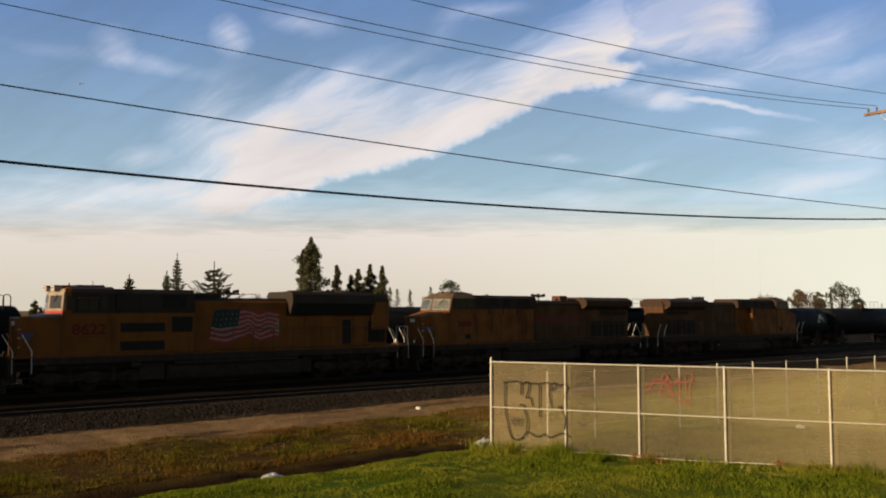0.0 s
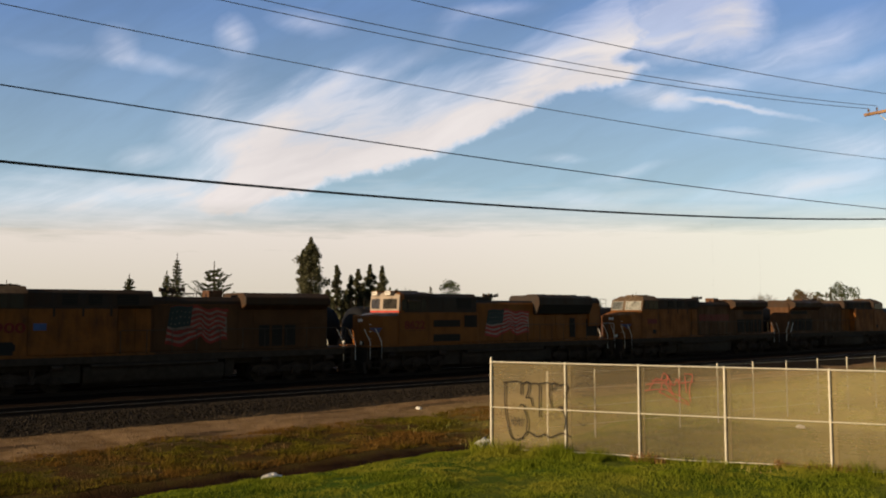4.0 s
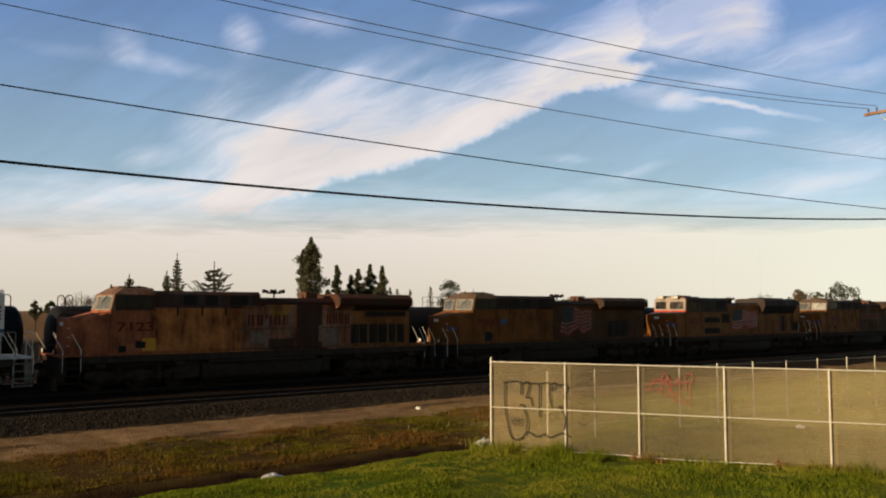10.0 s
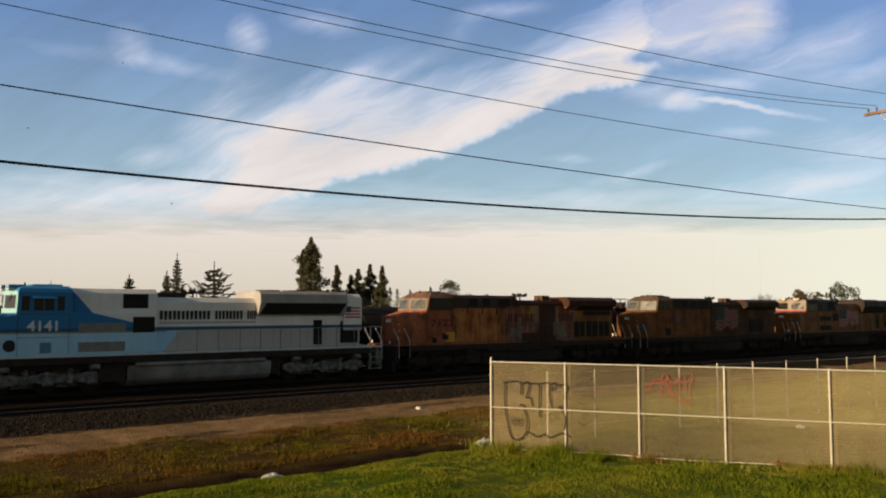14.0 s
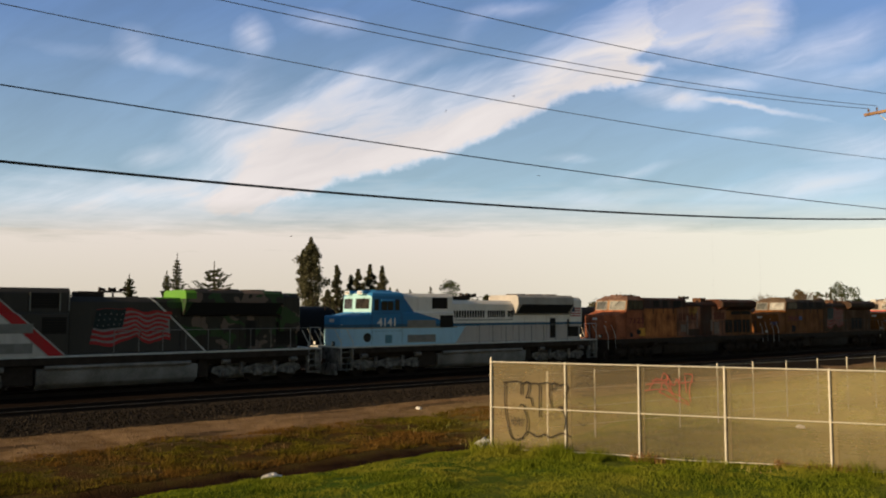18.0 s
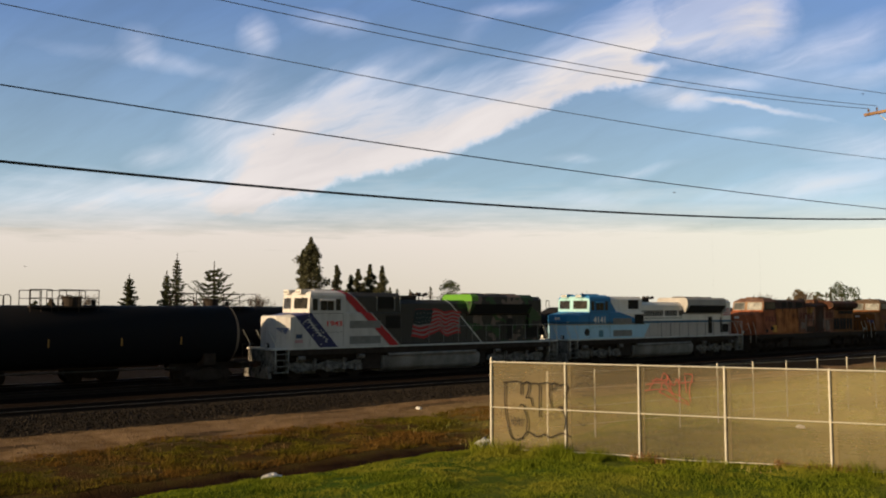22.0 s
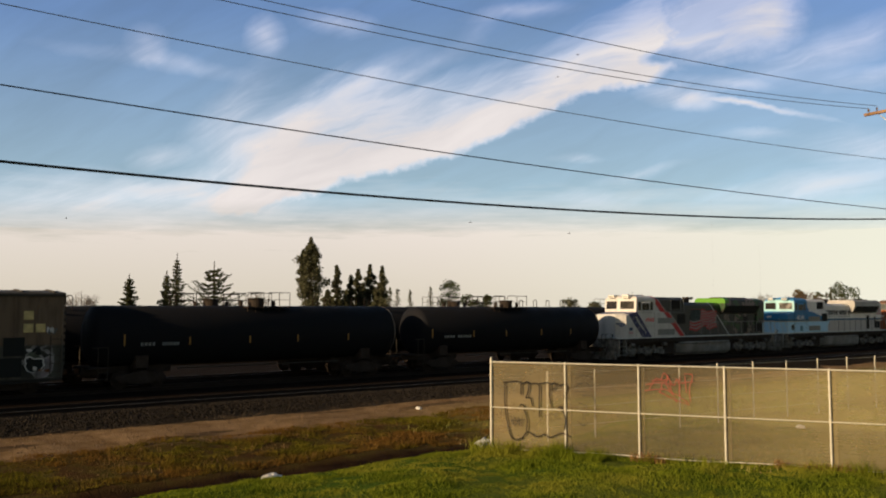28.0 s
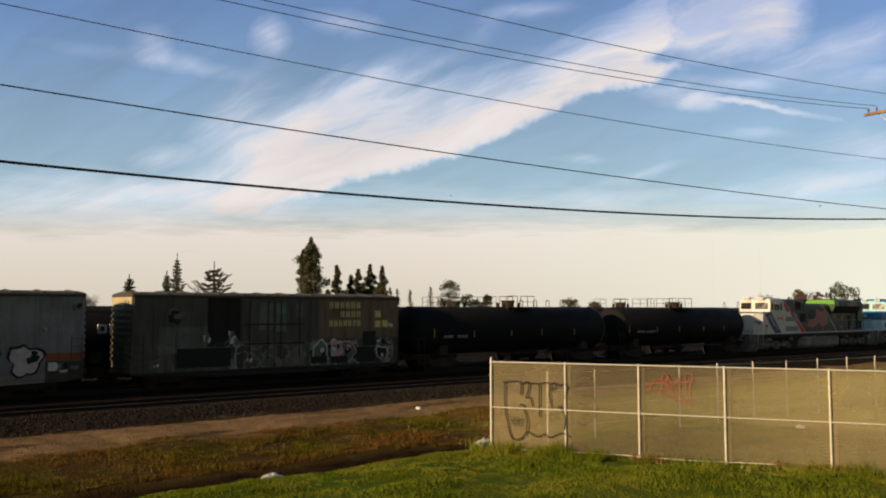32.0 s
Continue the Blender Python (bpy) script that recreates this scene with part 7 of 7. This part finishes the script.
def bird(t, across, up, depth, vx, vz, span, material):
    """A bird that crosses the view in a straight line and is at the given bearing at t seconds."""
    b = thing("bird", pose(0, 0, 0), "small dark bird flying across the sky", "bird", "birds")
    heading = 0 if vx > 0 else 180
    bm = bmesh.new()
    lathe_x(bm, [(-0.5 * span, 0.01 * span), (-0.32 * span, 0.05 * span), (0.0, 0.085 * span), (0.22 * span, 0.07 * span), (0.30 * span, 0.045 * span), (0.40 * span, 0.008 * span)], 8)
    prism(bm, [(-0.30 * span, -0.02 * span), (-0.30 * span, 0.02 * span), (-0.62 * span, 0.015 * span), (-0.62 * span, 0.0)], -0.08 * span, 0.08 * span)
    part("body", bm, material, b, "", True)
    wings = []
    for sg in (-1, 1):
        bm = bmesh.new()
        pts = [(0.16 * span, 0.0), (0.14 * span, 0.25 * span), (-0.06 * span, 0.55 * span), (-0.10 * span, 0.30 * span), (-0.12 * span, 0.0)]
        lo_v = [bm.verts.new((x, sg * y, 0)) for x, y in pts]
        hi_v = [bm.verts.new((x, sg * y, 0.02 * span * (1 - y / span))) for x, y in pts]
        bm.faces.new(lo_v)
        bm.faces.new(hi_v[::-1])
        for i in range(5):
            bm.faces.new((lo_v[i], hi_v[i], hi_v[(i + 1) % 5], lo_v[(i + 1) % 5]))
        w = part("wing", bm, material, b)
        wings.append((w, sg))
    x0 = (across - 784) / FOCAL * depth
    z0 = (HORIZON - up) / FOCAL * depth + EYE.z
    BIRDS.append((b, t, x0, depth, z0, vx, vz, heading, wings))


for spec in ((0.0, 131, 143, 34, -6.0, 0.1, 0.24, BIRD_PALE), (14.0, 207, 105, 60, 7.0, -0.6, 0.22, BIRD), (14.0, 301, 360, 60, 6.5, 0.5, 0.24, BIRD), (14.0, 40, 224, 58, 7.2, 0.3, 0.22, BIRD),
             (18.0, 515, 418, 62, 7.0, 0.8, 0.26, BIRD), (21.0, 292, 217, 60, 7.5, -0.7, 0.22, BIRD), (23.0, 111, 184, 56, 6.8, 0.7, 0.22, BIRD), (23.0, 48, 252, 56, 7.0, 0.9, 0.22, BIRD),
             (23.0, 54, 430, 62, 6.4, 0.3, 0.26, BIRD), (23.0, 205, 462, 62, 6.6, 0.4, 0.26, BIRD), (25.0, 147, 444, 60, 6.9, -0.9, 0.36, BIRD), (25.0, 155, 455, 60, 7.3, -0.8, 0.38, BIRD), (25.0, 93, 465, 60, 7.1, -1.1, 0.34, BIRD), (32.0, 798, 346, 60, 6.8, 0.4, 0.24, BIRD)):
    bird(*spec)


# ---- grass, weeds and stones ----
def blades(name, count, area, height, material, seed, label, keep=None, width=0.012):
    """Single grass blades: s range, lat range; height range."""
    g = np.random.default_rng(seed)
    s, l = g.uniform(area[0], area[1], count), g.uniform(area[2], area[3], count)
    if keep is not None:
        ok = np.array([keep(a, b) for a, b in zip(s, l)])
        s, l = s[ok], l[ok]
    n = len(s)
    z = np.array([ground_z(a, b) for a, b in zip(s, l)]) - 0.02
    patchy = np.array([0.85 + 0.9 * noise.noise((a * 0.45, b * 0.45, seed)) + 0.6 * noise.noise((a * 1.6, b * 1.6, seed)) for a, b in zip(s, l)])
    h = g.uniform(height[0], height[1], n) * np.clip(patchy, 0.25, 2.0)
    ang, lean, tilt = g.uniform(0, math.tau, n), g.uniform(0, math.tau, n), g.uniform(0.1, 0.7, n)
    w = width * g.uniform(0.6, 1.5, n)
    base = np.stack([s, -l, z], 1)
    side = np.stack([np.cos(ang) * w, np.sin(ang) * w, np.zeros(n)], 1)
    top = base + np.stack([np.cos(lean) * h * tilt, np.sin(lean) * h * tilt, h], 1)
    v = np.stack([base - side, base + side, top], 1).reshape(-1, 3)
    me = bpy.data.meshes.new(name)
    me.vertices.add(3 * n)
    me.vertices.foreach_set("co", v.ravel())
    me.loops.add(3 * n)
    me.loops.foreach_set("vertex_index", np.arange(3 * n, dtype=np.int32))
    me.polygons.add(n)
    me.polygons.foreach_set("loop_start", np.arange(0, 3 * n, 3, dtype=np.int32))
    me.update(calc_edges=True)
    me.materials.append(material)
    ob = new(name, me)
    ob.matrix_world = track_pose(0)
    return tagged(ob, label, "grass", kind="stuff")


def on_verge(s, l):
    return 21.9 + 0.45 * noise.noise((s * 0.7, 3.0, 0)) < l


def weedy(s, l):
    edge = 13.9 + 1.6 * noise.noise((s * 0.35, 1.0, 0))
    return edge < l < 19.5 + 0.6 * noise.noise((s * 0.6, 7.0, 0)) and noise.noise((s * 0.6, l * 0.9, 2.0)) > -0.22


blades("grass", 330000, (-33, -6, 21.6, 36), (0.03, 0.10), GRASS, 3, "lush green grass on the verge", on_verge, 0.013)
blades("weeds", 130000, (-36, -6, 12.6, 20.5), (0.03, 0.15), WEEDS, 4, "brown and green weeds along the ditch", weedy, 0.014)
blades("dry_grass", 10000, (-36, -6, 14.5, 19.2), (0.05, 0.22), STRAW, 5, "dry straw-coloured grass tufts", lambda s, l: noise.noise((s * 0.8, l * 0.8, 9.0)) > 0.18, 0.010)
def fence_foot(s, l):
    p = TP + TU * s + TN * l
    d = (p.x - FA.x) * FD.x + (p.y - FA.y) * FD.y
    off = abs((p.x - FA.x) * FD.y - (p.y - FA.y) * FD.x)
    return -0.6 < d < 13 and off < 0.35 + 0.5 * noise.noise((d * 0.9, 4.0, 0))


blades("fence_grass", 60000, (-20, -8, 22.5, 34), (0.12, 0.34), GRASS, 8, "taller green grass tufts along the fence foot", fence_foot, 0.011)
def tall_foot(s, l):
    p = TP + TU * s + TN * l
    d = (p.x - FA.x) * FD.x + (p.y - FA.y) * FD.y
    off = (p.x - FA.x) * FD.y - (p.y - FA.y) * FD.x
    return -0.2 < d < 3.3 and abs(off) < 0.9 and noise.noise((d * 1.4, off * 1.4, 6.0)) > -0.25


blades("tall_fence_grass", 60000, (-18, -11, 22.5, 29), (0.14, 0.36), GRASS, 10, "knee-high green grass heaped at the fence corner", tall_foot, 0.010)


def straw_foot(s, l):
    p = TP + TU * s + TN * l
    d = (p.x - FA.x) * FD.x + (p.y - FA.y) * FD.y
    off = (p.x - FA.x) * FD.y - (p.y - FA.y) * FD.x
    return (3.9 < d < 4.8 or 7.4 < d < 9.4 or 9.9 < d < 11.5) and -0.14 < off < 0.24


blades("dry_fence_grass", 150000, (-20, -8, 22.5, 34), (0.10, 0.26), RUSSET, 9, "dry brown grass along the fence foot", straw_foot, 0.012)
blades("field_grass", 13000, (-14, 16, 16, 31), (0.06, 0.18), FIELD, 6, "rough field grass behind the fence", None, 0.014)


def stones(name, count, area, size, material, seed, label):
    g = np.random.default_rng(seed)
    s, l = g.uniform(area[0], area[1], count), g.uniform(area[2], area[3], count)
    z = np.array([ground_z(a, b) for a, b in zip(s, l)])
    o = np.array([(1, 0, 0), (-1, 0, 0), (0, 1, 0), (0, -1, 0), (0, 0, 1), (0, 0, -1)], float)
    f = np.array([(0, 2, 4), (2, 1, 4), (1, 3, 4), (3, 0, 4), (2, 0, 5), (1, 2, 5), (3, 1, 5), (0, 3, 5)])
    r = size * g.uniform(0.5, 1.4, (count, 1, 3))
    v = np.stack([s, -l, z + size * 0.2], 1)[:, None, :] + (o[None] + g.uniform(-0.35, 0.35, (count, 6, 3))) * r
    faces = (f[None] + 6 * np.arange(count)[:, None, None]).reshape(-1, 3)
    ob = raw(name, v.reshape(-1, 3).tolist(), faces.tolist(), material, "stuff", label)
    ob.matrix_world = track_pose(0)
    return ob


def stone_mat(name, a, b):
    m = Nodes(name)
    r = m.t.nodes.new("ShaderNodeNewGeometry").outputs["Random Per Island"]
    m.surface(m.mix(r, rgba(a), rgba(b)), 0.9, 0.0, m.noise(60.0), 0.004, 0.25)
    return m.mat


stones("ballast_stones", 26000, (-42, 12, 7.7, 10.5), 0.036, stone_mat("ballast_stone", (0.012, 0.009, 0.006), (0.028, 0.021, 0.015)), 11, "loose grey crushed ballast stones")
stones("dirt_pebbles", 3000, (-38, 6, 10.3, 15.0), 0.028, stone_mat("pebble", (0.07, 0.045, 0.026), (0.19, 0.125, 0.075)), 12, "small pebbles on the dirt track")


def motions():
    walk(clouds, [(t, pose(1.80 * t, 0.0, CLOUD_Z + EYE.z)) for t in (0.0, 16.0, 32.0)])
    for ob, s0 in MOVERS:
        walk(ob, [(t, track_pose(s0 + run(t), 0, 0, 180 if ob.name in TURNED else 0)) for t in (0.0, 8.0, 16.0, 24.0, 32.0)])
    for w, x, z, r in WHEELS:
        rows = []
        for k in range(0, 961, 5):
            t = k / 30
            rows.append((t, pose(x, 0, z, 0, math.degrees(run(t) / r) % 360, 0)))
        walk(w, rows)
    for b, t, x, y, z, vx, vz, heading, wings in BIRDS:
        walk(b, [(k, pose(x + vx * (k - t), y, z + vz * (k - t), 0, 0, heading)) for k in (0.0, 16.0, 32.0)])
        near = [k / 10 for k in range(0, 321) if abs(k / 10 - t) < 2.5]
        times = ([0.0] if near[0] > 0 else []) + near + ([32.0] if near[-1] < 32 else [])
        for w, sg in wings:
            walk(w, [(k, pose(0, 0, 0, sg * 34 * math.sin(k * 23.0))) for k in times])


motions()
